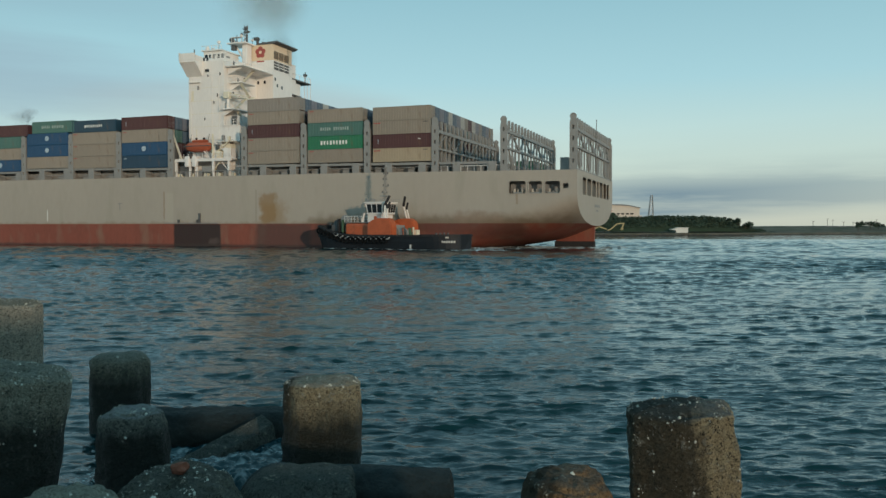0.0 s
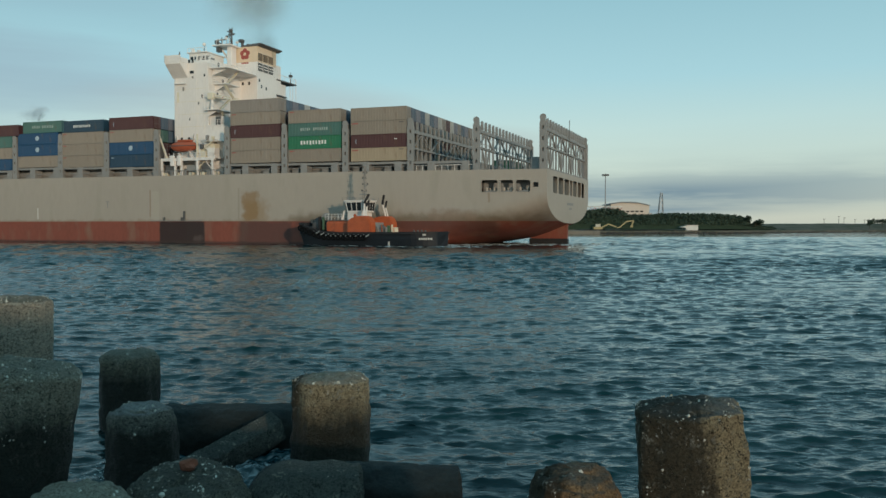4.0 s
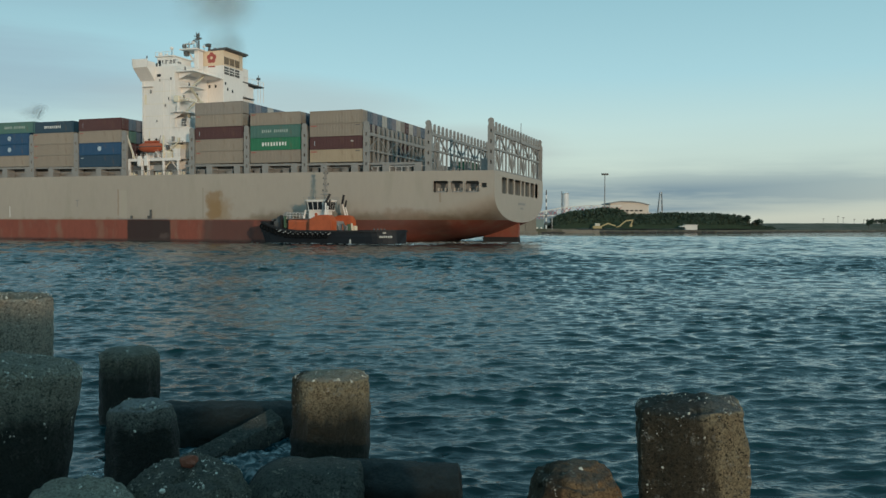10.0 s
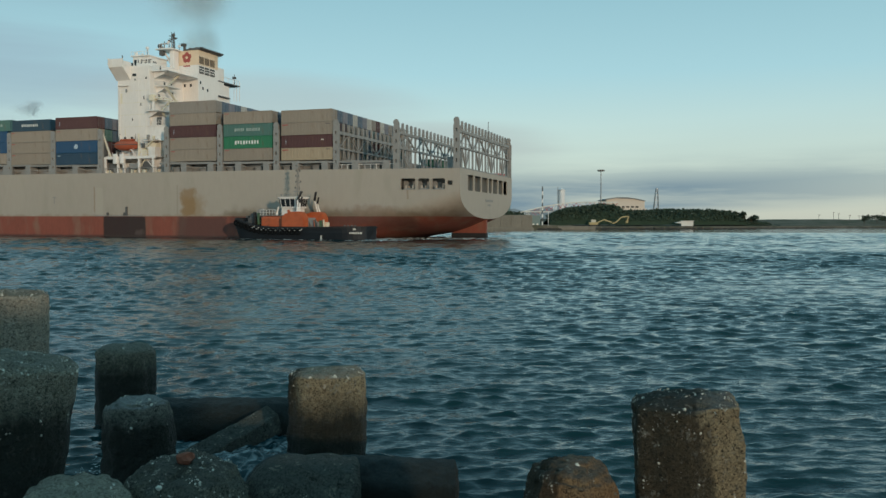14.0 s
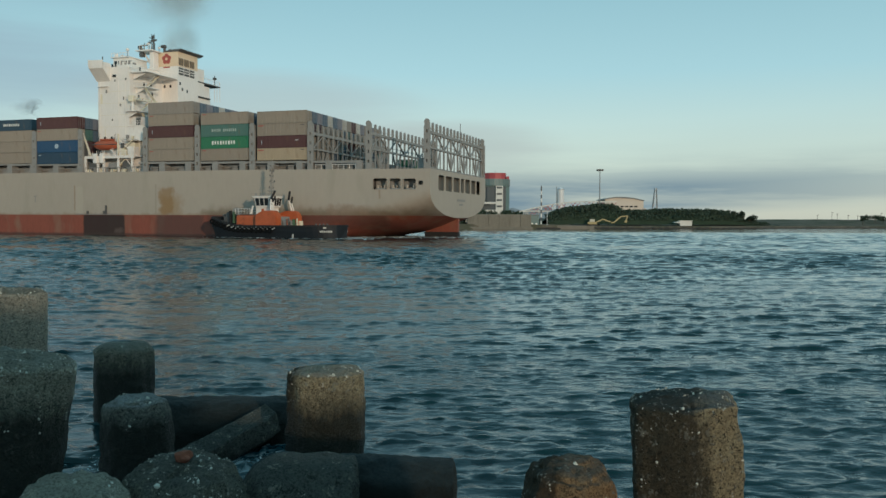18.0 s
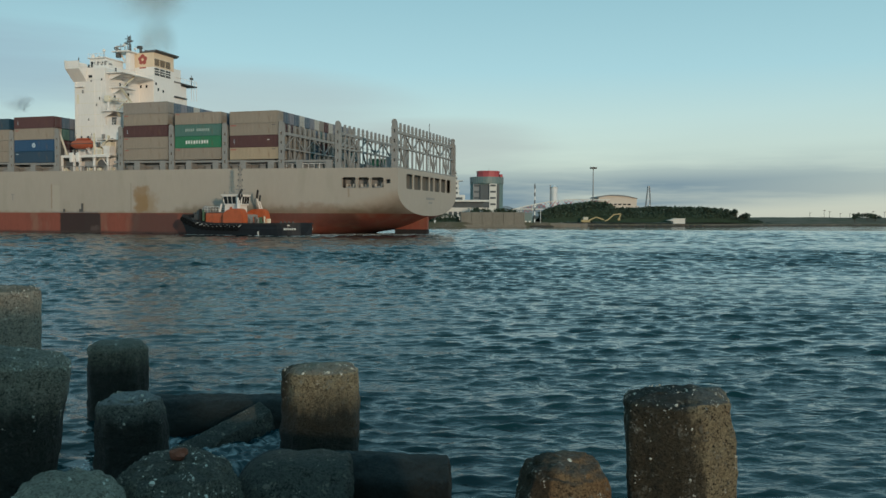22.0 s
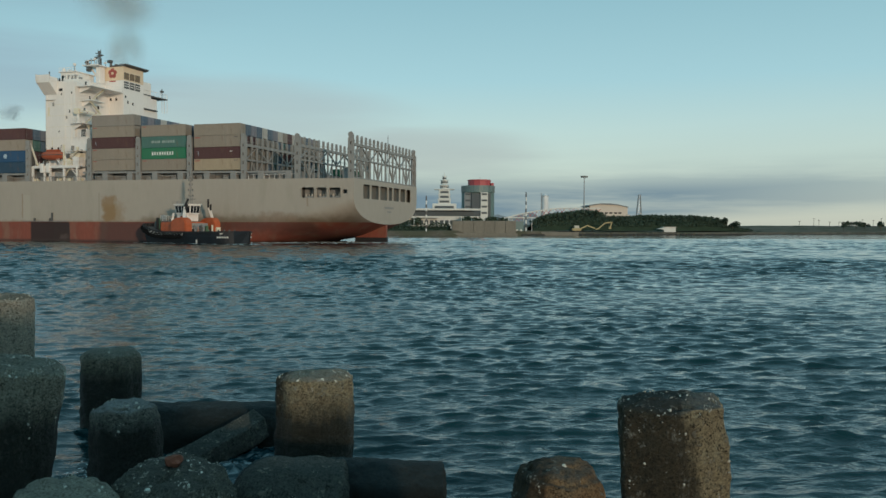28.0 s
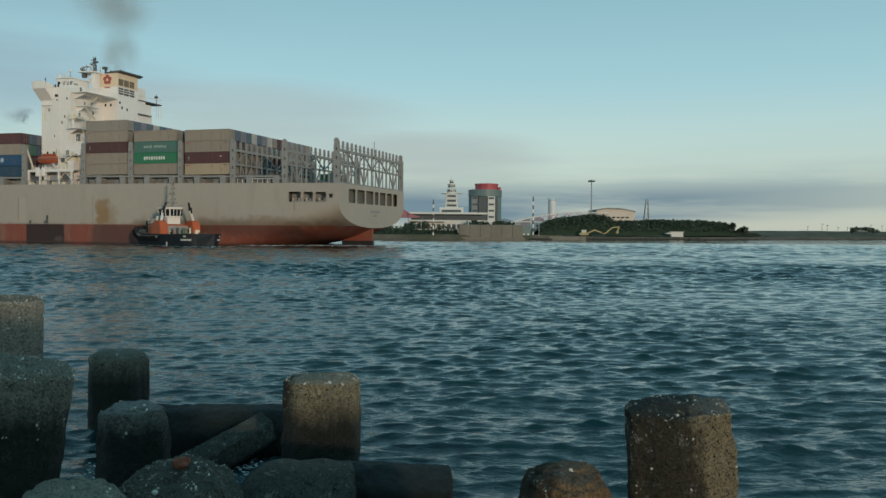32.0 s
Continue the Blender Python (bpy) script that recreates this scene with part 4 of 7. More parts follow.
def build_stern():
    # side plate with the mooring ports
    holes = [rounded(-30.75, -27.5, 10.0, 12.4, 0.45), rounded(-33.75, -31.15, 10.0, 12.35, 0.45), rounded(-37.0, -34.15, 9.97, 12.3, 0.45), rounded(-38.45, -37.42, 10.95, 11.8, 0.1)]
    out = [(HOLE_X[0], HOLE_Z[0]), (HOLE_X[1], HOLE_Z[0]), (HOLE_X[1], HOLE_Z[1]), (HOLE_X[0], HOLE_Z[1])]
    part("port_plate", holed_plate(out, holes, lambda x, z: (x, 0.0, z), (0, -0.4, 0)), HULL, ship)
    for i, h in enumerate(holes[:3]):
        b = bmesh.new()
        for (xa, za), (xb, zb) in zip(h, h[1:] + h[:1]):
            bar(b, (xa, 0.03, za), (xb, 0.03, zb), 0.14, 0.14)
        part("port_rim", b, HULL, ship)
        xm = sum(p[0] for p in h) / len(h)
        for dx in (-0.75, 0.75):
            part("bollard", rod(bmesh.new(), (xm + dx, -0.75, 9.2), (xm + dx, -0.75, 10.95), 0.26), HULL, ship, "pale mooring bollard")
        part("roller", rod(bmesh.new(), (xm - 1.0, -0.6, 10.15), (xm + 1.0, -0.6, 10.15), 0.22), GREYSTEEL, ship)
    # transom
    sect = [(-0.0, 14.21)]
    keel, bilge, p, half, low = hull_section(-40)
    for z in (12.75, bilge):
        sect.append((0.0, z))
    for k in range(1, 15):
        f = math.pi / 2 * k / 14
        sect.append((-21 + 21 * (math.cos(f) ** (2 / p) if k < 14 else 0.0), bilge - (bilge - keel) * math.sin(f) ** (2 / p)))
    sect += [(-42 - y, z) for y, z in sect[-2::-1]]
    th = []
    for y1, w in ((5.3, 4.2), (10.2, 4.9), (15.7, 5.0), (21.2, 2.9), (24.6, 4.3), (29.5, 4.0), (34.0, 3.2)):
        th.append(rounded(-y1 - w, -y1, 10.0, 13.2, 0.6, 4))
    part("transom", holed_plate(sect, th, lambda y, z: (-40.0, y, z), (0.15, 0, 0)), HULL, ship, "flat pale transom with a row of mooring openings")
    part("name_bar", boxm(-40.04, -39.99, -24.5, -18.5, 8.0, 8.5), GREYSTEEL, ship, "faint lettering bars")
    part("name_bar", boxm(-40.04, -39.99, -22.8, -20.2, 7.1, 7.5), GREYSTEEL, ship, "faint lettering bars")
    part("mooring_deck", boxm(-39.5, -26.5, -41.5, -0.5, 8.9, 9.2), STEELDK, ship)
    part("bulkhead", boxm(-27.0, -26.6, -41.5, -0.5, 9.2, 14.0), STEELDK, ship)
    for k in range(14):
        part("stiffener", boxm(-37.5, -37.2, -5.6 - 2.3 * k, -5.3 - 2.3 * k, 9.2, 14.0), GREYSTEEL, ship)
    for k in range(7):
        part("winch", rod(bmesh.new(), (-35, -6 - 5 * k, 10.2), (-35, -8.5 - 5 * k, 10.2), 0.8, 0.8, 10), GREYSTEEL, ship)
    for i, x in enumerate((-28.2, -28.9, -29.6, -30.2, -31.8, -32.4, -33.1, -34.8, -35.5, -36.2)):
        part("mooring_post", boxm(x - 0.12, x + 0.12, -1.3, -1.0, 9.2, 10.55 + 0.35 * (i % 2), 0.04), HULL, ship)
    # panels added close behind the openings, the first to catch more light
    part("interior_backing", boxm(-38.5, -27.2, -2.6, -2.4, 9.2, 13.6), GREYSTEEL, ship)
    part("interior_backing", boxm(-38.9, -38.7, -40.5, -4.0, 9.2, 13.6), SHADEPAINT, ship)
    # rudder with its dark lower edge
    b = bmesh.new()
    prism(b, [(-31.8, -21.6, 1.2), (-39.6, -21.35, 1.2), (-39.7, -21.35, 4.6), (-33.6, -21.6, 4.6)], (0, 1.0, 0))
    part("rudder", b, ANTIFOUL, ship, "red rudder head above the water")
    part("rudder_blade", boxm(-39.7, -31.6, -21.7, -20.5, -3, 1.22, 0.1), BLACK, ship, "black lower part of the rudder")
    b = bmesh.new()
    prism(b, [(-30, -22, 5.2), (-38, -22, 5.2), (-37, -21.4, 2.8), (-33, -21.4, 2.8)], (0, 1.6, 0))
    part("rudder_horn", b, ANTIFOUL, ship)
    for z in (1.6, 2.3, 3.0, 3.7):
        part("draught_mark", boxm(-36.0, -35.6, -21.3, -20.55, z, z + 0.25), TEXTW, ship, "small white draught mark")


build_hull()
build_stern()

# --- containers ---
CW, CL, CH, HIGH = 2.44, 11.9, 2.6, 2.72
COLORS = {
    "beige": (0.258, 0.221, 0.180), "beige2": (0.335, 0.27, 0.19), "grey": (0.245, 0.220, 0.195), "maroon": (0.072, 0.026, 0.027),
    "teal": (0.057, 0.144, 0.125), "green": (0.015, 0.152, 0.076), "blue": (0.007, 0.062, 0.148), "deepblue": (0.009, 0.047, 0.092), "navy": (0.014, 0.052, 0.088),
    "steelblue": (0.084, 0.129, 0.182), "white": (0.418, 0.418, 0.395), "lilac": (0.182, 0.190, 0.228)}
CMAT = {k: mat("container_" + k, c, 0.6, vary=0.1, scale=0.5, stretch=(1, 1, 0.4), rand=0.07, fleck=((c[0] * 0.5 + 0.07, c[1] * 0.5 + 0.04, c[2] * 0.5 + 0.02), 0.7, 0.6, 0.85)) for k, c in COLORS.items()}


def corrugated_body(CH):
    """Steel box: corrugated long sides, corner posts and rails, corrugated far end."""
    bm = bmesh.new()
    n = 34
    pit = (CL - 0.5) / n
    prof = []
    for i in range(n):
        x = 0.25 + i * pit
        prof += [(x, 0.0), (x + pit * 0.35, 0.0), (x + pit * 0.5, 0.045), (x + pit * 0.85, 0.045)]
    prof.append((CL - 0.25, 0.0))
    for side, yb in ((1, 0.0), (-1, -CW)):
        a = [bm.verts.new((x, yb - side * (0.03 + d), 0.16)) for x, d in prof]
        b = [bm.verts.new((x, yb - side * (0.03 + d), CH - 0.1)) for x, d in prof]
        for i in range(len(a) - 1):
            bm.faces.new((a[i], a[i + 1], b[i + 1], b[i]) if side > 0 else (a[i + 1], a[i], b[i], b[i + 1]))
        box(bm, 0, CL, yb - (0.1 if side > 0 else 0), yb + (0 if side > 0 else 0.1), 0, 0.17)
        box(bm, 0, CL, yb - (0.08 if side > 0 else 0), yb + (0 if side > 0 else 0.08), CH - 0.11, CH)
        for x0, x1 in ((0, 0.26), (CL - 0.26, CL)):
            box(bm, x0, x1, yb - (0.12 if side > 0 else 0), yb + (0 if side > 0 else 0.12), 0.16, CH - 0.1)
    box(bm, 0.04, CL - 0.04, -CW + 0.05, -0.05, CH - 0.06, CH - 0.02)
    box(bm, 0.04, CL - 0.04, -CW + 0.05, -0.05, 0.1, 0.16)
    box(bm, CL - 0.12, CL - 0.05, -CW + 0.08, -0.08, 0.1, CH - 0.05)
    box(bm, 0.05, 0.1, -CW + 0.08, -0.08, 0.1, CH - 0.05)
    return blank_mesh("container", bm)


def door_leaf(CH):
    bm = bmesh.new()
    box(bm, -0.02, 0.05, -1.14, 0, 0.16, CH - 0.12)
    for z in (0.5, 1.1, 1.7):
        box(bm, -0.05, -0.02, -1.08, -0.06, z, z + 0.45)
    return blank_mesh("door", bm)


def lock_bar(CH):
    bm = bmesh.new()
    rod(bm, (-0.08, 0, 0.1), (-0.08, 0, CH - 0.1), 0.025, 0.025, 5)
    box(bm, -0.13, -0.06, -0.02, 0.22, 1.15, 1.2)
    return blank_mesh("lock_bar", bm)


SHELLS = {h: (corrugated_body(h), door_leaf(h), lock_bar(h)) for h in (CH, HIGH)}
for body_me, door_me, lock_me in SHELLS.values():
    body_me.materials.append(None)
    door_me.materials.append(None)
    lock_me.materials.append(RAIL)
CARGO = []     # container, its place on the ship
WORDS = {"beige": "beige", "beige2": "sandy beige", "grey": "warm grey", "maroon": "maroon", "teal": "teal green", "green": "bright green", "blue": "bright blue", "deepblue": "deep blue", "navy": "navy", "steelblue": "steel blue", "white": "off-white", "lilac": "pale slate blue"}


def container(s, y, z, color, doors=False, marks=None, h=CH):
    body_me, door_me, lock_me = SHELLS[h]
    ob = new("shipping_container", body_me)
    ob.material_slots[0].link = "OBJECT"
    ob.material_slots[0].material = CMAT[color]
    tagged(ob, WORDS[color] + " corrugated steel shipping container stacked on deck", "container", "deck cargo")
    if doors:
        for k in range(2):
            d = part("door", door_me, None, ob)
            d.material_slots[0].link = "OBJECT"
            d.material_slots[0].material = CMAT[color]
            d.location = (0, -0.06 - 1.18 * k, 0)
            for j in (0.3, 0.8):
                part("lock_bar", lock_me, None, d).location = (0, -j, 0)
    for mk in marks or ():
        if len(mk) == 4:
            cx, cz, r, m = mk
            for k in range(9):
                up = r * (-0.88 + 0.22 * k)
                w = math.sqrt(r * r - up * up)
                part("marking", boxm(cx - w, cx + w, 0.002, 0.012, cz + up - 0.1 * r, cz + up + 0.1 * r), m, ob, "pale round painted emblem")
            continue
        x0, x1, z0, z1, m = mk
        part("marking", boxm(x0, x1, 0.002, 0.012, z0, z1), m, ob, "pale painted marking bars")
    CARGO.append((ob, pose(s, y, z)))
    return ob


def word_bars(x0, x1, z0, z1, k, m=TEXTW, skip=()):
    """Letter-sized bars in place of lettering."""
    w = (x1 - x0) / k
    return [(x1 - w * (i + 0.80 - 0.06 * (i * 7 % 3)), x1 - w * (i + 0.2), z0 + 0.04 * (i * 5 % 3), z1, m) for i in range(k) if i not in skip]


SMALLMARK = [(10.6, 11.6, 2.15, 2.3, LOGO)]
SMALLMARK2 = [(10.3, 11.7, 2.05, 2.25, LOGO), (0.6, 1.5, 2.1, 2.25, STEELDK)]
PITCH = 2.55
MIX = ["grey", "steelblue", "lilac", "steelblue", "white", "steelblue", "lilac", "white", "grey", "maroon", "white", "lilac", "grey", "steelblue", "lilac", "grey"]
MIXB = ["grey", "maroon", "beige", "beige", "steelblue", "grey", "beige", "navy", "beige", "beige", "steelblue", "grey", "maroon", "grey", "beige", "teal"]


def bay(s, z0, tiers, rows, seed, doors, h=CH, slip=0.0):
    """tiers: colours of the near column from below; the other columns mix; slip: how far aft the top tier sits."""
    rng = random.Random(seed)
    for r in range(rows):
        n = len(tiers)
        for k in range(n):
            if r == 0:
                c, marks = tiers[k]
            else:
                c, marks = (MIX[r % 16] if k == n - 1 else MIXB[(r * 5 + k * 3 + seed) % 16]), None
            container(s - (slip if k == n - 1 else 0), -0.15 - r * PITCH - (0.9 if r >= 15 else 0), z0 + k * (h + 0.03), c, doors and (k >= n - 2 or r < 6), marks, h)


PALEBLUE = mat("pale_blue_lettering", (0.42, 0.52, 0.60), 0.6, vary=0.1)
FADED = mat("faded_lettering", (0.36, 0.43, 0.40), 0.7, vary=0.2, scale=2)
TWO_WORDS = word_bars(2.9, 9.2, 1.0, 1.65, 13, FADED, skip=(5,))
ONE_WORD = word_bars(3.1, 9.2, 0.85, 1.65, 9)
bay(-12.3, 16.5, [("beige2", SMALLMARK2), ("maroon", [(10.75, 10.85, 0.8, 1.7, PALEBLUE), (2.0, 2.6, 1.5, 1.65, TEXTW)]), ("beige", SMALLMARK2), ("beige", None)], 16, 1, True)
bay(1.8, 16.68, [("beige", SMALLMARK), ("green", ONE_WORD), ("teal", TWO_WORDS), ("beige", SMALLMARK)], 16, 2, True)
bay(15.6, 16.8, [("beige", SMALLMARK), ("beige", SMALLMARK), ("maroon", [(10.75, 10.85, 0.8, 1.7, PALEBLUE)]), ("beige", SMALLMARK), ("grey", None)], 16, 3, True)
LOGOB = [(6.1, 1.4, 0.55, PALEBLUE)]
bay(47.1, 16.68, [("deepblue", [(10.6, 11.4, 2.0, 2.15, PALEBLUE)]), ("blue", LOGOB), ("beige", SMALLMARK), ("maroon", [(10.65, 10.75, 0.8, 1.7, PALEBLUE)])], 4, 4, True, HIGH)
bay(60.5, 16.95, [("beige", SMALLMARK), ("beige", SMALLMARK), ("beige", SMALLMARK), ("navy", word_bars(3.6, 8.6, 1.0, 1.6, 9))], 4, 5, False)
bay(73.5, 17.2, [("beige", None), ("blue", LOGOB), ("blue", LOGOB), ("teal", TWO_WORDS)], 4, 6, False, CH, 1.6)
bay(87.2, 16.75, [("blue", LOGOB), ("beige", None), ("teal", None), ("maroon", SMALLMARK)], 4, 7, False, CH, 2.1)


# --- lashing bridges ---
def side_post(s, z0, z1, w, y=0.0):
    """A plate post with oval holes, a narrow neck and a round head."""
    holes = []
    z = z0 + 1.2
    while z + 1.0 < z1 - 1.2:
        holes.append(rounded(s - 0.16, s + 0.16, z, z + 0.75, 0.15, 3))
        z += 2.0
    h = w / 2
    head = [(s + 0.62 * math.cos(radians(a)), z1 - 0.55 + 0.62 * math.sin(radians(a))) for a in range(-40, 221, 20)]
    out = [(s - h, z0), (s + h, z0), (s + h, z1 - 1.6), (s + h * 0.8, z1 - 1.1)] + head + [(s - h * 0.8, z1 - 1.1), (s - h, z1 - 1.6)]
    bm = holed_plate(out, holes, lambda x, zz: (x, y, zz), (0, -0.55, 0))
    box(bm, s - h, s - h + 0.12, y - 0.6, y - 0.004, z0, z1 - 1.6)
    box(bm, s + h - 0.12, s + h, y - 0.6, y - 0.004, z0, z1 - 1.6)
    box(bm, s - h * 0.5, s + h * 0.5, y - 0.7, y - 0.5, z0, z1 - 0.2)
    return bm


def lashing_bridge(s, z0, z1, full=True):
    root = part("lashing_bridge", boxm(s - 0.5, s + 0.5, -41.4, -0.6, z0 + 0.0, z0 + 0.35), GREYSTEEL, ship, "open grey steel lashing bridge")
    part("post", side_post(s, z0, z1 + 0.6, 1.3), GREYSTEEL, root)
    part("post", side_post(s, z0, z1 + 0.3, 1.3, -41.4), GREYSTEEL, root)
    n = 16
    ys = [-1.2 - i * (39.6 / n) for i in range(n + 1)]
    zu, zm = z1 - 2.2, z0 + (z1 - z0) * 0.44
    for z, h in ((zu, 0.6), (zm, 0.38)) if full else ((zu, 0.6),):
        part("beam", boxm(s - 0.3, s + 0.3, -41.3, -0.7, z, z + h), GREYSTEEL, root)
    if full:
        # walkway rails on the two levels
        for z in (zu + 1.2, zm + 1.15):
            part("walkway_rail", boxm(s + 0.34, s + 0.42, -41.2, -0.8, z, z + 0.08), GREYSTEEL, root)
    for i, y in enumerate(ys):
        pin = bmesh.new()
        box(pin, s - 0.22, s + 0.22, y - 0.26, y + 0.26, zu + 0.55, z1 - 0.6)
        prism(pin, [(s - 0.2, y - 0.3, z1 - 0.6), (s - 0.2, y + 0.3, z1 - 0.6), (s - 0.2, y + 0.3, z1 - 0.15), (s - 0.2, y + 0.12, z1 + 0.2), (s - 0.2, y - 0.12, z1 + 0.2), (s - 0.2, y - 0.3, z1 - 0.15)], (0.4, 0, 0))
        box(pin, s - 0.12, s + 0.12, y - 0.42, y + 0.42, z1 - 1.15, z1 - 0.95)
        part("pin", pin, GREYSTEEL, root)
        if full and i % 2 == 0:
            part("upright", boxm(s - 0.14, s + 0.14, y - 0.26, y + 0.26, z0, zu), GREYSTEEL, root)
        elif full:
            part("upright", boxm(s - 0.1, s + 0.1, y - 0.13, y + 0.13, z0, zu), GREYSTEEL, root)
    if full:
        for i in range(0, n, 2):
            a, m_, b_ = ys[i], ys[i + 1], ys[i + 2]
            # inverted V in the upper tier, a leaning strut and short knees below
            if i % 4 == 0:
                part("brace", bar(bmesh.new(), (s, a - 0.2, zm + 0.3), (s, b_ + 0.2, zu + 0.1), 0.34, 0.2), GREYSTEEL, root)
                part("brace", bar(bmesh.new(), (s, b_, z0 + 0.3), (s, m_, zm + 0.1), 0.36, 0.2), GREYSTEEL, root)
            else:
                part("brace", bar(bmesh.new(), (s, b_ + 0.2, zm + 0.3), (s, a - 0.2, zu + 0.1), 0.34, 0.2), GREYSTEEL, root)
                part("brace", bar(bmesh.new(), (s, a, z0 + 0.3), (s, m_, zm + 0.1), 0.36, 0.2), GREYSTEEL, root)
            for y in (a, m_):
                knee = prism(bmesh.new(), [(s - 0.15, y - 0.1, zu), (s - 0.15, y - 0.75, zu), (s - 0.15, y - 0.1, zu - 0.7)], (0.3, 0, 0))
                part("knee", knee, GREYSTEEL, root)
    return root


lashing_bridge(-13.15, 14.4, 24.0)
lashing_bridge(-26.5, 14.3, 23.6)
lashing_bridge(-39.25, 14.2, 23.6)
for s in (0.8, 14.6, 28.3):
    lashing_bridge(s, 14.5, 24.0, False)
for s in (46.3, 59.75, 72.8, 86.3):
    part("post", side_post(s, deck_z(s), 24.6, 1.25), GREYSTEEL, ship)

# hatch coaming, pedestals and rails along the deck edge
for s0, s1 in ((-25, 29), (46, 101)):
    part("coaming", boxm(s0, s1, -41.0, -3.0, deck_z(s0) - 0.2, deck_z(s0) + (1.9 if s0 < 0 else 2.0)), GREYSTEEL, ship)
    part("hatch_cover", boxm(s0 + 0.3, s1 - (0.3 if s0 < 0 else 14.5), -40.5, -2.4, deck_z(s0) + 1.85, deck_z(s0) + (2.02 if s0 < 0 else 2.2)), STEELDK, ship)
    s = s0
    while s < s1:
        zt = 16.42 + 0.012 * s if s0 < 0 else min(16.62 + 0.02 * (s - 47), 17.1 if s < 84 else 16.7)
        part("pedestal", boxm(s, s + 1.5, -2.6, -0.25, deck_z(s), zt, 0.05), GREYSTEEL, ship)
        part("deck_edge_rail", boxm(s + 1.5, s + 6.9, -0.5, -0.42, deck_z(s) + 0.95, deck_z(s) + 1.03), GREYSTEEL, ship)
        part("vent_box", boxm(s + 2.6, s + 4.2, -2.9, -1.6, deck_z(s), deck_z(s) + 1.1, 0.05), GREYSTEEL, ship)
        part("top_beam", boxm(s + 1.4, s + 7.0, -1.2, -0.3, zt - 0.45, zt), GREYSTEEL, ship)
        s += 6.9

# --- accommodation block and bridge ---
def hp(name, x0, x1, ys0, ys1, z0, z1, material=WHITE, label="", bevel=0.05, parent=None):
    """A box on the house, its y given inboard from the near side."""
    return part(name, boxm(x0, x1, -ys0, -ys1, z0, z1, bevel), material, parent or house, label)


house = part("deckhouse", boxm(36.0, 44.9, -37.5, -4.5, 14.4, 36.4, 0.08), WHITE, ship, "tall white accommodation block with rust runs")
hp("bridge_deck", 36.2, 44.9, 4.5, 37.5, 36.4, 39.4)
hp("bridge_roof", 37.0, 45.2, 7.0, 35.0, 39.4, 40.4)
# wings: bulwark trays carried on sloping brackets
for sg, y0, y1 in ((1, 4.5, 1.8), (-1, 37.5, 40.2)):
    hp("wing_floor", 41.2, 45.4, y0, y1, 39.3, 39.55)
    hp("wing_bulwark", 41.2, 45.4, y1 - 0.06 * sg * -1, y1, 39.5, 40.75, bevel=0)
    hp("wing_bulwark", 45.3, 45.4, y0, y1, 39.5, 40.95, bevel=0)
    hp("wing_bulwark", 41.2, 41.3, y0, y1, 39.5, 40.3, bevel=0)
    b = bmesh.new()
    prism(b, [(45.2, -y0, 36.2), (45.2, -y0, 39.3), (45.2, -y1, 39.3), (45.2, -y1, 38.9)], (-3.9, 0, 0))
    part("wing_bracket", b, WHITE, house)
    part("searchlight", rod(bmesh.new(), (42.4, -(y0 + y1) / 2, 39.5), (42.4, -(y0 + y1) / 2, 41.7), 0.12), STEELDK, house)
hp("aft_wing", 35.2, 38.4, 30.0, 41.2, 39.8, 40.1, STEELDK, "dark platform of the far bridge wing")
for y in (30.5, 33, 35.5, 38, 40.9):
    part("rail_post", rod(bmesh.new(), (35.3, -y, 40.1), (35.3, -y, 41.3), 0.05, 0.05, 5), WHITE, house)
part("rail", boxm(35.25, 35.35, -41, -30, 41.25, 41.35), WHITE, house)
part("aerial", rod(bmesh.new(), (36, -39.6, 40), (36, -39.6, 43), 0.09), STEELDK, house)
part("aerial_head", boxm(35.6, 36.4, -40.0, -39.2, 41.8, 42.4, 0.1), STEELDK, house)
hp("wing_house", 35.4, 37.5, 27.0, 33.8, 36.0, 43.4)
hp("platform", 35.2, 36.2, 30, 36.5, 36.0, 36.25, STEELDK)
# windows and doors on the near side
for x0, x1, z0, z1 in ((39.6, 40.8, 37.0, 37.7), (40.6, 41.0, 26.8, 27.4), (42.6, 43.3, 22.4, 23.2), (40.7, 41.4, 22.4, 23.2), (36.7, 37.2, 36.2, 36.8), (37.4, 37.8, 31.6, 32.4)):
    w = part("window", boxm(x0, x1, -4.5, -4.46, z0, z1), GLASSDARK, house)
    b = bmesh.new()
    for p, q in (((x0, z0), (x1, z0)), ((x1, z0), (x1, z1)), ((x1, z1), (x0, z1)), ((x0, z1), (x0, z0))):
        bar(b, (p[0], -4.45, p[1]), (q[0], -4.45, q[1]), 0.1, 0.06)
    part("window_frame", b, WHITE, w)
# wheelhouse side vent and the seams of the storeys
part("vent", boxm(42.4, 43.6, -4.5, -4.44, 38.2, 38.9), STEELDK, house)
for k in range(7):
    part("deck_seam", boxm(36.0, 44.9, -4.5, -4.47, 17.2 + 2.75 * k, 17.26 + 2.75 * k), CREAM, house)
# top house, radar mast
hp("top_house", 39.9, 44.6, 9.5, 16.0, 40.4, 42.6)
for x in (40.2, 41.3, 42.4, 43.5):
    part("window", boxm(x, x + 0.75, -9.5, -9.45, 41.2, 41.9), GLASSDARK, house)
hp("top_roof", 39.6, 44.9, 9.0, 16.4, 42.6, 42.85)
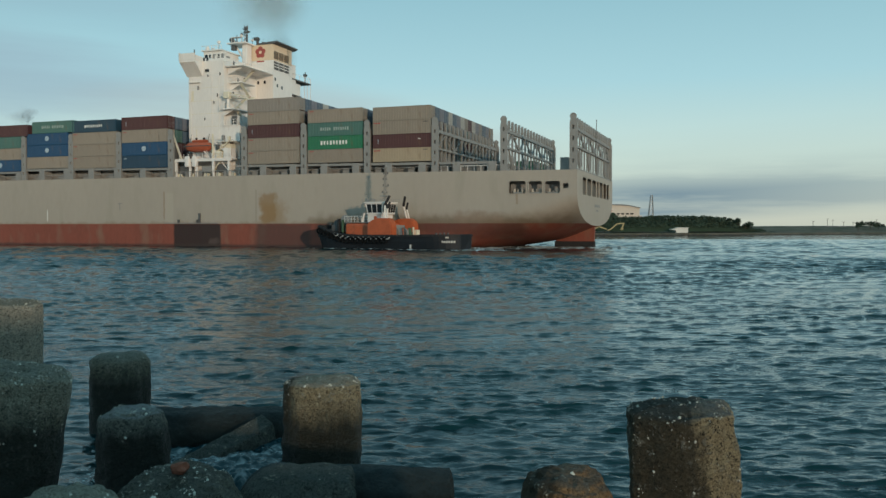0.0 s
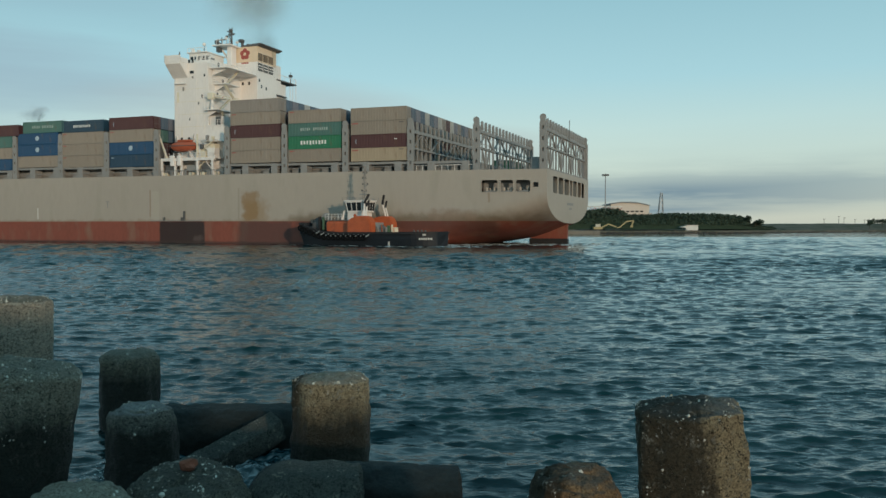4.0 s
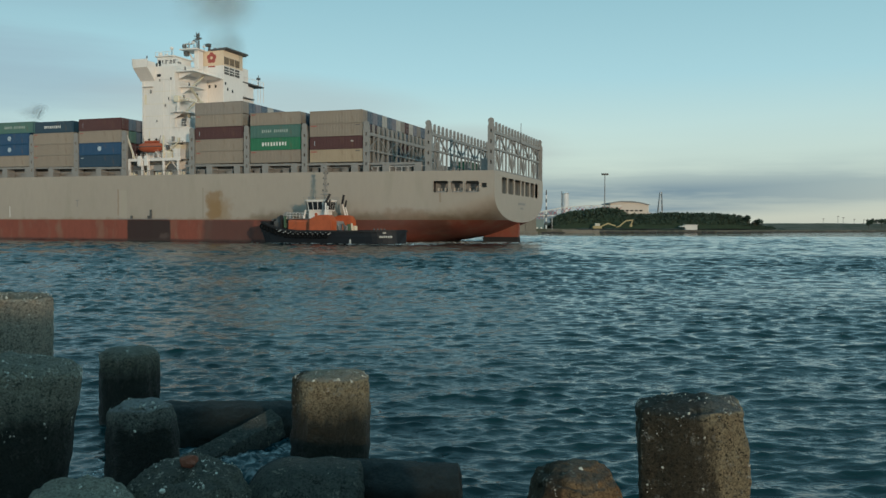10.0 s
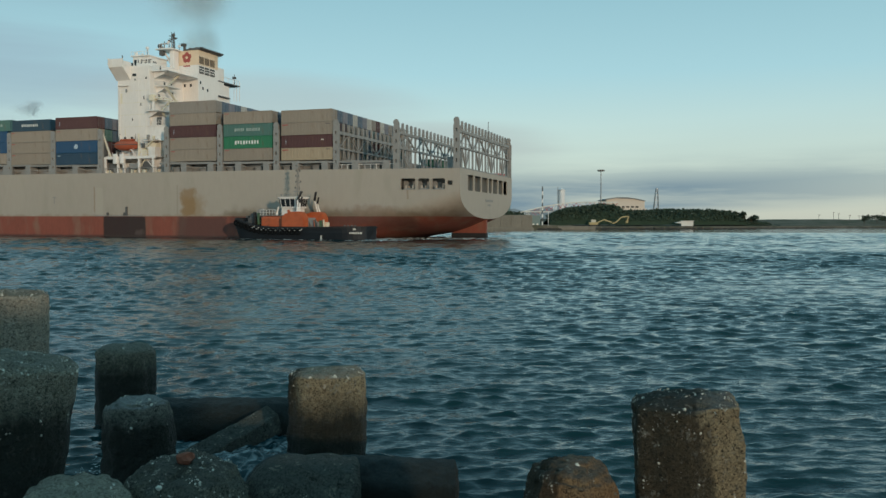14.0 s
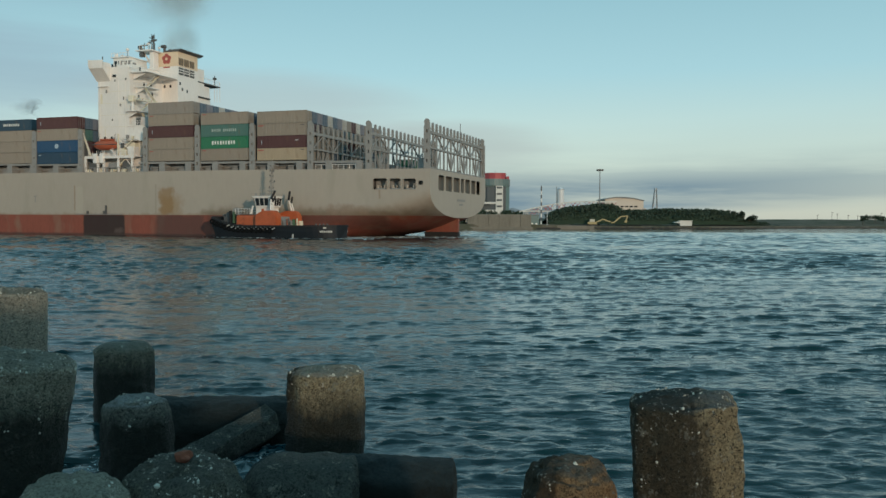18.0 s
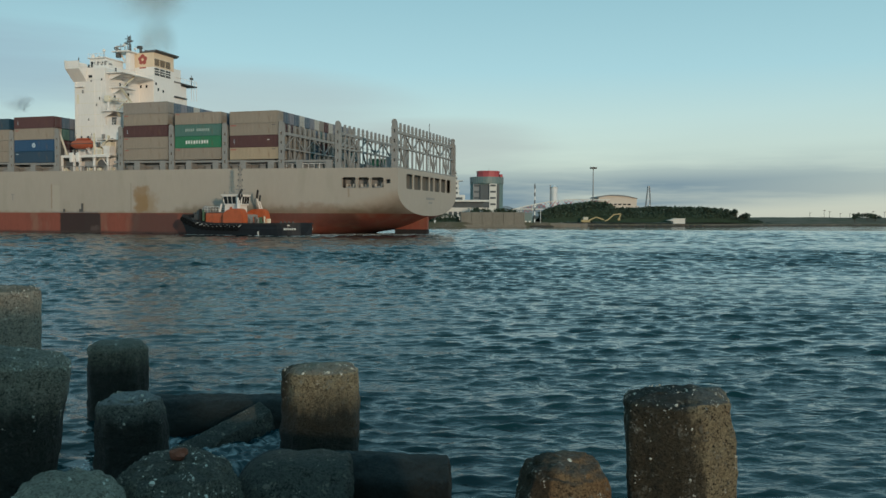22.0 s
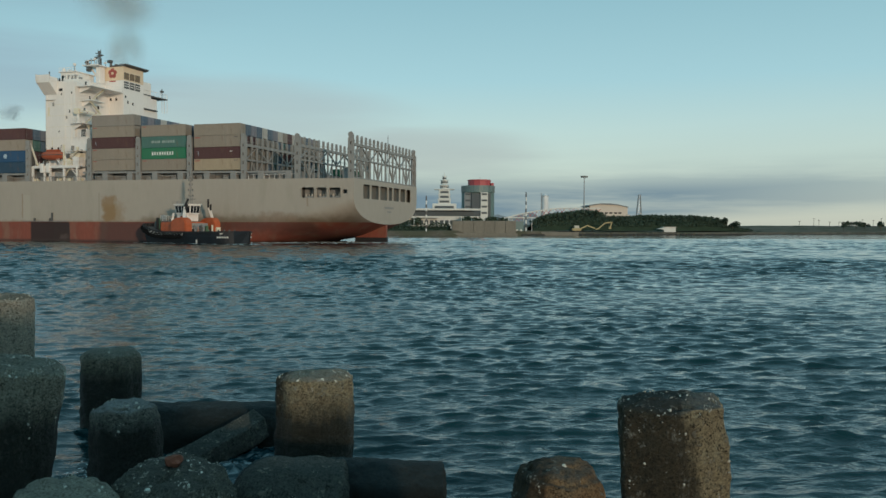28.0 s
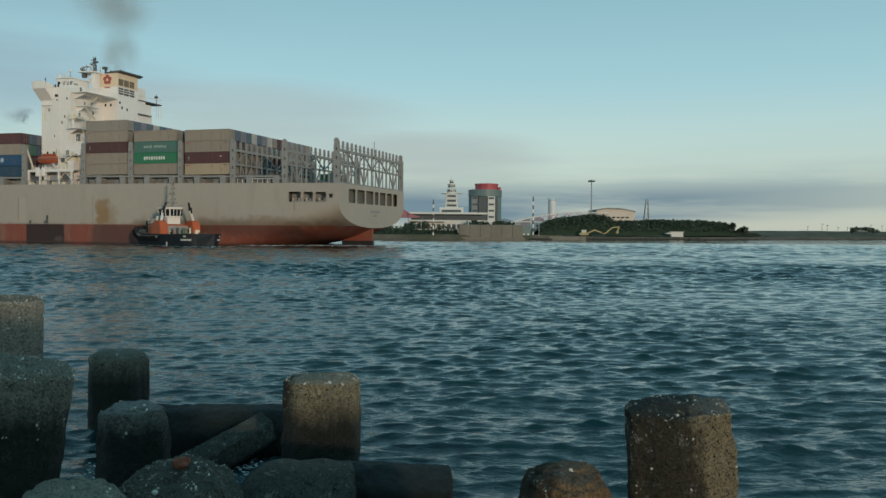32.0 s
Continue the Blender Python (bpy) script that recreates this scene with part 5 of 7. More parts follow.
# small canopy and pipe under the wing, doors and lockers on the side
hp("canopy", 41.8, 44.6, 3.9, 4.5, 34.85, 35.0)
for x0, x1, z0, z1 in ((42.2, 42.6, 33.4, 34.2), (39.8, 40.1, 36.0, 36.5), (38.3, 38.6, 30.2, 30.8)):
    part("fitting", boxm(x0, x1, -4.5, -4.3, z0, z1, 0.04), GREYSTEEL, house)
for x in (37.1, 39.0, 44.2):
    part("downpipe", rod(bmesh.new(), (x, -4.42, 15), (x, -4.42, 36.2), 0.05, 0.05, 6), WHITE, house)
for x0, x1, z0, z1 in ((43.6, 44.2, 31.0, 33.2), (42.8, 43.0, 23.0, 25.0)):
    part("rust_run", boxm(x0, x1, -4.5, -4.476, z0, z1), CREAM, house, "yellowed rust run")
# stores crane with its boom laid aft
crane_ = part("stores_crane", rod(bmesh.new(), (34.4, -3.6, 28.9), (34.4, -3.6, 32.2), 0.38, 0.3, 10), WHITE, house, "stores crane with its boom laid flat")
for dz in (0.0, 0.55):
    part("boom_chord", bar(bmesh.new(), (34.4, -3.6, 31.6 + dz), (27.6, -3.6, 30.45 + dz * 0.5), 0.16, 0.16), CREAM, crane_)
for k in range(8):
    xa, xb = 34.2 - 0.8 * k, 33.8 - 0.8 * k
    za = 31.6 - 0.17 * (34.4 - xa)
    part("boom_lacing", bar(bmesh.new(), (xa, -3.6, za), (xb, -3.6, za + 0.45), 0.09, 0.09), LOGO if k % 3 == 0 else CREAM, crane_)
part("crane_cab", boxm(33.9, 35.2, -4.2, -3.0, 31.0, 32.4, 0.08), CREAM, crane_)
for y in (9.4, 11.0, 12.6):
    part("aerial_drum", rod(bmesh.new(), (43.6 - 0.25 * y + 2.2, -y, 42.85), (43.6 - 0.25 * y + 2.2, -y, 43.6), 0.45, 0.35), WHITE, house)
part("aerial", rod(bmesh.new(), (42.0, -11.5, 42.8), (42.0, -11.5, 44.8), 0.07), STEELDK, house)
b = bmesh.new()
bmesh.ops.create_icosphere(b, subdivisions=2, radius=0.42, matrix=Matrix.Translation((42.0, -11.5, 44.95)))
part("radar_dome", b, WHITE, house, smooth=True)
for x in (38.0, 39.2, 40.4):
    part("rail_post", rod(bmesh.new(), (x - 0.6, -8, 40.4), (x, -8, 41.6), 0.05, 0.05, 5), WHITE, house)
part("rail", boxm(37.5, 41.0, -8.05, -7.95, 41.5, 41.6), WHITE, house)
part("locker", boxm(38.2, 39.6, -9.5, -8.2, 40.4, 41.9, 0.05), WHITE, house)
mast_ = part("radar_mast", boxm(36.8, 38.0, -16.5, -14.5, 40.4, 44.8, 0.1), WHITE, house, "white radar mast")
part("platform", boxm(36.2, 41.0, -18, -13, 44.8, 45.05), WHITE, mast_)
b = bmesh.new()
bmesh.ops.create_icosphere(b, subdivisions=2, radius=0.55, matrix=Matrix.Translation((40.5, -14.2, 45.9)))
part("radome", b, STEELDK, mast_, "dark round aerial housing", smooth=True)
part("radome_stalk", rod(bmesh.new(), (40.5, -14.2, 45), (40.5, -14.2, 45.6), 0.15, 0.12, 6), STEELDK, mast_)
part("platform_brace", bar(bmesh.new(), (40.8, -15.0, 44.8), (38.0, -15.5, 42.6), 0.2, 0.2), WHITE, mast_)
for x, y, h in ((37.2, -15, 48.9), (39.0, -14, 46.9), (38.0, -16.6, 47.4)):
    part("pole", rod(bmesh.new(), (x, y, 45), (x, y, h), 0.14, 0.07), STEELDK, mast_)
part("scanner", boxm(38.2, 40.4, -14.4, -14.1, 46.2, 46.5, 0.05), STEELDK, mast_)
part("scanner", boxm(36.4, 38.0, -15.2, -14.9, 47.4, 47.7, 0.05), STEELDK, mast_)
part("cross_arm", boxm(37.1, 37.3, -16.5, -13.5, 47.9, 48.05), STEELDK, mast_)
part("lamp_box", boxm(36.9, 37.5, -15.3, -14.7, 48.2, 48.7, 0.05), STEELDK, mast_)
for (x, y), h in zip(((36.4, -16.2), (37.6, -13.6), (39.6, -17.4), (38.6, -15.4), (39.3, -13.4)), (46.6, 47.2, 46.4, 47.9, 46.0)):
    part("whip_aerial", rod(bmesh.new(), (x, y, 45), (x, y, h), 0.07, 0.04, 6), STEELDK, mast_)
    part("lamp_cluster", boxm(x - 0.28, x + 0.28, y - 0.25, y + 0.25, h - 0.9, h - 0.45, 0.06), STEELDK if x > 38 else WHITE, mast_)
for k in range(6):
    z = 45.2 + 0.62 * k
    part("lattice", bar(bmesh.new(), (36.9, -15, z), (37.7, -15, z + 0.6), 0.09, 0.09), STEELDK, mast_)
    part("lattice", bar(bmesh.new(), (37.7, -15, z), (36.9, -15, z + 0.6), 0.09, 0.09), STEELDK, mast_)
for x in (36.9, 37.7):
    part("lattice_leg", rod(bmesh.new(), (x, -15, 45), (x, -15, 49.2), 0.09, 0.06, 6), STEELDK, mast_)
for x in (36.3, 37.2, 38.1, 39.0, 39.7):
    part("rail_post", rod(bmesh.new(), (x, -12.98, 45.05), (x, -12.98, 46.1), 0.04, 0.04, 5), WHITE, mast_)
part("rail", boxm(36.2, 39.8, -13.02, -12.94, 46.05, 46.13), WHITE, mast_)
part("yard_brace", bar(bmesh.new(), (38.2, -15.5, 41.5), (40.2, -15.5, 44.8), 0.3, 0.3), WHITE, mast_)
part("flag_halyard_box", boxm(39.6, 40.6, -15.0, -14.0, 43.6, 44.7, 0.08), STEELDK, mast_)
for i in range(8):
    x = 37.2 + 0.55 * i
    part("roof_fitting", boxm(x, x + 0.3 + 0.1 * (i % 3), -8.6 - 0.5 * (i % 2), -7.6, 40.4, 40.9 + 0.3 * (i * 5 % 4), 0.04), WHITE if i % 2 else GREYSTEEL, house)
for i in range(7):
    part("roof_rail_post", rod(bmesh.new(), (39.8 + 0.82 * i, -9.1, 42.85), (39.8 + 0.82 * i, -9.1, 43.75), 0.05, 0.05, 5), WHITE, house)
part("roof_rail", boxm(39.7, 44.8, -9.14, -9.06, 43.7, 43.78), WHITE, house)
for x0, z0 in ((41.6, 41.2), (42.5, 41.2), (43.3, 41.2), (44.2, 41.2), (38.4, 39.7), (39.4, 39.7), (40.4, 39.7)):
    part("window", boxm(x0, x0 + 0.5, -6.99, -6.94, z0 - 1.2, z0 - 0.5), GLASSDARK, house)
for x in (35.3, 36.2, 37.0):
    part("far_wing_post", rod(bmesh.new(), (x, -41.0, 36.0), (x, -41.0, 41.3), 0.07, 0.07, 5), WHITE, house)
# aft platforms with stairs between them
for x0, x1, y0, y1, z in ((31.4, 36.1, 5.0, 16.8, 38.2), (32.6, 36.1, 6.0, 11.5, 34.9), (33.2, 36.1, 3.4, 8.5, 31.8), (32.6, 36.1, 3.0, 10.0, 28.9), (32.5, 36.1, 4.0, 14.0, 25.6)):
    pl = hp("platform", x0, x1, y0, y1, z - 0.22, z, WHITE)
    for k in range(5):
        x = x0 + 0.1 + (x1 - x0 - 0.2) * k / 4
        part("rail_post", rod(bmesh.new(), (x, -y0 - 0.08, z), (x, -y0 - 0.08, z + 1.1), 0.04, 0.04, 5), WHITE, pl)
    for zz in (0.55, 1.08):
        part("rail", boxm(x0, x1, -y0 - 0.11, -y0 - 0.05, z + zz, z + zz + 0.06), WHITE, pl)
        part("rail", boxm(x0, x0 + 0.06, -y1, -y0 - 0.05, z + zz, z + zz + 0.06), WHITE, pl)
    part("bracket", prism(bmesh.new(), [(36.0, -y0 - 1.0, z - 0.2), (x0 + 0.6, -y0 - 1.0, z - 0.2), (36.0, -y0 - 1.0, z - 1.6)], (0, -0.15, 0)), WHITE, pl)
for (xa, ya, za), (xb, yb, zb) in (((34.0, 5.6, 28.9), (34.0, 9.6, 31.8)), ((33.4, 10.5, 31.8), (33.4, 6.5, 34.9)), ((33.0, 7.0, 34.9), (33.0, 11.5, 38.2)), ((33.6, 9.5, 25.6), (33.6, 5.5, 28.9))):
    st_ = part("stair", bar(bmesh.new(), (xa, -ya, za), (xb, -yb, zb), 0.7, 0.12), CREAM, house)
    part("handrail", bar(bmesh.new(), (xa - 0.35, -ya, za + 1.0), (xb - 0.35, -yb, zb + 1.0), 0.07, 0.07), WHITE, st_)
for y, z in ((7.5, 32.4), (9.5, 35.6), (12.5, 33.5), (13.8, 30.5), (8.0, 39.0), (12.0, 36.0), (11.0, 27.0)):
    part("window", boxm(35.95, 36.0, -y - 0.6, -y, z, z + 0.8), GLASSDARK, house)
hp("stair_house", 31.9, 36.0, 4.2, 12.0, 14.4, 25.4, WHITE, "lower white stair house")
part("doorway", boxm(32.6, 33.9, -4.2, -4.15, 25.6, 27.4), STEELDK, house)
hp("stair_house_upper", 33.0, 36.0, 5.0, 9.0, 25.6, 27.6)
part("window", boxm(33.6, 34.4, -4.2, -4.16, 21.6, 22.4), GLASSDARK, house)
# funnel and engine casing
RUSTBROWN = mat("louvre_brown", (0.30, 0.20, 0.11), 0.6, vary=0.15)
funnel = part("funnel_casing", boxm(31.6, 37.3, -25.4, -17.0, 14.4, 41.45, 0.08), WHITE, ship, "white engine casing")
part("funnel_top", boxm(31.6, 37.3, -25.3, -17.0, 41.45, 45.0, 0.08), FUNNEL, funnel, "buff funnel with red crest and louvres")
part("funnel_lip", prism(bmesh.new(), [(35.6, -16.8, 45.0), (31.4, -16.8, 45.0), (30.6, -16.8, 45.35), (30.6, -16.8, 45.6), (35.6, -16.8, 45.25)], (0, -9.5, 0)), STEELDK, funnel, "soot-dark funnel lip")
for k in range(3):
    y = 17.35 + k * 2.25
    for z0, z1, m in ((41.8, 43.5, RUSTBROWN), (39.4, 41.2, STEELDK)):
        v = part("louvre", boxm(31.52, 31.62, -y - 1.85, -y, z0, z1), STEELDK, funnel, "dark louvre panel")
        for j in range(6):
            zz = z0 + 0.1 + (z1 - z0 - 0.1) * j / 6
            part("slat", boxm(31.45, 31.55, -y - 1.8, -y - 0.05, zz, zz + 0.13), m, v)
        for j in (0, 1) if z0 < 41 else ():
            zz = z0 + (z1 - z0) * (j + 1) / 3
            part("crossbar", boxm(31.42, 31.5, -y - 1.85, -y, zz - 0.09, zz + 0.09), WHITE, v)
def crest(cx, y, cz, r):
    b = bmesh.new()
    for k in range(5):
        a = math.pi / 2 + k * 2 * math.pi / 5
        bmesh.ops.create_cone(b, cap_ends=True, segments=12, radius1=r * 0.46, radius2=r * 0.46, depth=0.06, matrix=Matrix.Translation((cx + r * 0.58 * math.cos(a), y, cz + r * 0.58 * math.sin(a))) @ pose(0, 0, 0, 90, 0, 0))
    return part("crest", b, LOGO, funnel, "red five-lobed crest")
crest(34.85, -16.98, 43.3, 1.3)
part("crest_centre", rod(bmesh.new(), (34.85, -17, 43.3), (34.85, -16.9, 43.3), 0.36, 0.36, 12), FUNNEL, funnel)
part("crest_bar", boxm(33.9, 35.8, -17.0, -16.95, 41.1, 41.4), LOGO, funnel)
for x, y, h, r in ((36.3, -18.2, 46.5, 0.35), (34.2, -20, 46.2, 0.55), (33.4, -22, 46.1, 0.5), (35.2, -19.0, 46.0, 0.5), (35.4, -21.5, 46.3, 0.45)):
    part("exhaust_pipe", rod(bmesh.new(), (x, y, 44.9), (x, y, h), r, r * 0.9, 10), STEELDK, funnel, "sooty exhaust pipe")
part("horn", boxm(35.9, 37.1, -18.6, -17.6, 46.3, 47.0, 0.15), STEELDK, funnel)
for y, z in ((18.5, 35.6), (20.5, 35.4), (17.6, 36.9)):
    part("window", boxm(31.54, 31.6, -y - 0.5, -y, z, z + 0.7), GLASSDARK, funnel)
for y, x in ((-17.0, 33.5), (-17.0, 35.2)):
    part("window", boxm(x, x + 0.5, -17.0, -16.95, 36.2, 36.9), GLASSDARK, funnel)
# lifeboat in its davits
BOATRED = mat("faded_boat_red", (0.40, 0.095, 0.045), 0.6, vary=0.15, scale=1.0, fleck=((0.30, 0.11, 0.06), 0.9, 0.5, 0.8))
boat = part("lifeboat", None or boxm(0, 0.01, 0, 0.01, 0, 0.01), BOATRED, ship, "faded orange-red enclosed lifeboat in davits")
bm = bmesh.new()
bmesh.ops.create_uvsphere(bm, u_segments=20, v_segments=12, radius=1.0)
for v in bm.verts:
    x, y, z = v.co
    sx = math.copysign(abs(x) ** 0.7, x)
    v.co = (sx * 3.35, y * 1.25, z * (1.25 if z < 0 else 1.05))
boat.data = blank_mesh("lifeboat", bm)
boat.data.materials.append(BOATRED)
for p in boat.data.polygons:
    p.use_smooth = True
boat.location = (40.4, -1.9, 21.0)
part("canopy", boxm(-2.0, 1.4, -0.8, 0.8, 0.85, 1.35, 0.25), BOATRED, boat)
part("fender_strip", boxm(-3.2, 3.2, -1.3, 1.3, -0.08, 0.08, 0.03), STEELDK, boat, "dark rubbing strip")
for dx in (-2.2, 2.2):
    part("fall", rod(bmesh.new(), (dx, 0, 0.8), (dx, -0.4, 2.6), 0.05), STEELDK, boat)
dav = part("davit", boxm(31.8, 45.7, -1.0, -0.6, 17.75, 18.1), WHITE, ship, "white boat-deck girder")
for x in (45.4, 41.9, 40.3, 36.2, 32.4):
    part("post", boxm(x - 0.22, x + 0.22, -1.0, -0.6, 14.6, 17.75), WHITE, dav)
for x in (42.4, 40.6):
    part("raft_canister", boxm(x - 0.55, x + 0.55, -0.75, -0.2, 16.6, 18.9, 0.2), WHITE, dav, "white raft canister")
for x in (38.4, 42.6):
    part("arm", bar(bmesh.new(), (x, -3.6, 18.1), (x, -2.2, 23.4), 0.35, 0.35), WHITE, dav)
hp("boat_deck", 31.8, 45.6, 0.6, 5.0, 18.1, 18.35, WHITE, parent=ship)
for i, (x0, x1, y0, y1, z0, z1) in enumerate(((32.2, 34.0, 1.2, 3.0, 18.3, 20.4), (34.4, 35.6, 1.0, 2.6, 18.3, 19.8), (35.9, 36.9, 1.4, 3.4, 18.3, 20.9), (33.0, 35.5, 2.5, 4.2, 20.0, 21.4))):
    hp("deck_locker", x0, x1, y0, y1, z0, z1, CREAM if i % 2 else WHITE, parent=ship)
for i in range(9):
    x = 31.6 + i * 1.6
    hp("fitting", x, x + 0.5 + 0.3 * (i % 3), 1.2, 2.2, 14.6, 15.3 + 0.35 * (i % 2), GREYSTEEL if i % 2 else CREAM, parent=ship)
for i in range(12):
    x = 31.9 + 1.15 * i
    part("boat_deck_post", rod(bmesh.new(), (x, -0.7, 18.3), (x, -0.7, 19.4), 0.05, 0.05, 5), WHITE, ship)
for z in (18.85, 19.35):
    part("boat_deck_rail", boxm(31.9, 37.0, -0.74, -0.66, z, z + 0.07), WHITE, ship)
for k, (xa, za, xb, zb) in enumerate(((31.9, 18.3, 36.4, 21.8), (33.0, 21.8, 36.6, 19.0), (37.5, 18.3, 39.3, 20.4), (44.6, 18.3, 46.6, 23.2), (31.9, 14.6, 34.6, 17.6), (35.0, 17.6, 37.6, 14.8))):
    part("boat_ladder", bar(bmesh.new(), (xa, -1.6, za), (xb, -1.6, zb), 0.5, 0.18), CREAM if k % 2 else WHITE, ship)
    part("ladder_rail", bar(bmesh.new(), (xa, -1.3, za + 0.9), (xb, -1.3, zb + 0.9), 0.07, 0.07), WHITE, ship)
for x0, x1, y0, y1, z0, z1, m in ((31.9, 36.6, 1.6, 4.4, 21.8, 22.0, WHITE), (36.4, 36.7, 1.0, 1.3, 18.3, 23.4, CREAM), (37.4, 38.0, 3.0, 3.6, 18.3, 20.3, STEELDK), (43.6, 44.4, 3.0, 4.2, 18.3, 20.0, STEELDK), (35.0, 35.7, 0.9, 1.5, 20.2, 21.2, STEELDK), (33.8, 34.3, 1.0, 1.6, 22.0, 23.1, GREYSTEEL), (32.4, 32.9, 1.0, 1.6, 22.0, 22.8, CREAM), (46.0, 46.5, 1.0, 2.2, 16.0, 21.6, STEELDK), (36.9, 39.3, 1.2, 2.0, 15.6, 16.8, GREYSTEEL), (42.9, 45.0, 1.4, 2.4, 15.0, 16.9, STEELDK), (33.2, 35.8, 1.5, 2.4, 15.6, 17.2, STEELDK)):
    hp("boat_gear", x0, x1, y0, y1, z0, z1, m, parent=ship)
for i in range(6):
    part("platform_post", rod(bmesh.new(), (32.0 + 0.9 * i, -1.6, 22.0), (32.0 + 0.9 * i, -1.6, 23.0), 0.045, 0.045, 5), WHITE, ship)
part("platform_rail", boxm(31.9, 36.6, -1.64, -1.56, 22.95, 23.03), WHITE, ship)
part("side_rail", boxm(31, 45.8, -0.5, -0.42, 15.6, 15.7), GREYSTEEL, ship)
for i in range(12):
    part("deck_rail_post", boxm(31 + i * 1.3, 31.1 + i * 1.3, -0.5, -0.42, 14.6, 15.6), GREYSTEEL, ship)
# stern rail and small fittings
DECKGREEN = mat("deck_green_paint", (0.03, 0.15, 0.085), 0.6, vary=0.15)
part("stern_rail", boxm(-26, -14, -0.5, -0.42, 15.35, 15.43), WHITE, ship)
for i in range(10):
    part("stern_rail_post", boxm(-26 + i * 1.3, -25.92 + i * 1.3, -0.5, -0.42, 14.3, 15.4), WHITE, ship)
hp("deck_store", -25.0, -21.0, 30, 40, 14.4, 18.4, DECKGREEN, "green deck store", parent=ship)
hp("stern_cabin", -38.0, -36.5, 2.0, 3.5, 14.2, 16.6, GREYSTEEL, parent=ship)
part("flagstaff", rod(bmesh.new(), (-39.6, -21, 14.2), (-39.9, -21, 25.5), 0.07), STEELDK, ship)
for x in (45.0, 30.0, 70.0):
    part("hull_mark", boxm(x - 0.5, x + 0.5, -0.005, 0.012, 8.0, 9.6), HULL, ship)
part("tug_mark", boxm(59.4, 59.62, -0.005, 0.012, 7.7, 9.0), GREYSTEEL, ship, "faded grey tug mark")
part("tug_mark", boxm(59.0, 60.0, -0.005, 0.012, 9.0, 9.2), GREYSTEEL, ship)
part("draught_bar", boxm(79.4, 79.6, -0.005, 0.012, 5.3, 7.8), TEXTW, ship, "white draught marks")
part("sill", boxm(34.5, 47.8, 0.0, 0.18, 4.75, 4.95), GREYSTEEL, ship)
for x in (38.8, 39.4, 44.0):
    part("pad_eye", boxm(x, x + 0.4, 0.0, 0.3, 4.9, 5.6 + (1.3 if x < 39 else 0)), STEELDK, ship)
# ---- tug: x forward from its middle, y to port, z from the waterline ----
TYRE = mat("worn_tyre_rubber", (0.008, 0.009, 0.010), 0.9, vary=0.3, scale=2, spec=0.15)
MARKGREY = mat("dulled_lettering", (0.48, 0.48, 0.46), 0.7, vary=0.1)
NAVY = mat("tug_navy", (0.009, 0.013, 0.019), 0.65, vary=0.25, scale=0.8)
tug = tagged(new("tugboat"), "black and orange harbour tug with a white wheelhouse alongside the ship", "tugboat")


def tug_sheer(x):
    return 2.65 + 1.75 * smooth01((x - 5) / 10) ** 1.3 + 0.1 * smooth01((-x - 8) / 8)


def tug_half(x):
    if x > 8:
        return 5.0 * math.sqrt(max(0.0, 1 - ((x - 8) / 8.0) ** 2.4))
    if x < -10:
        return 5.0 * math.sqrt(1 - ((-10 - x) / 6.5) ** 2.4)
    return 5.0


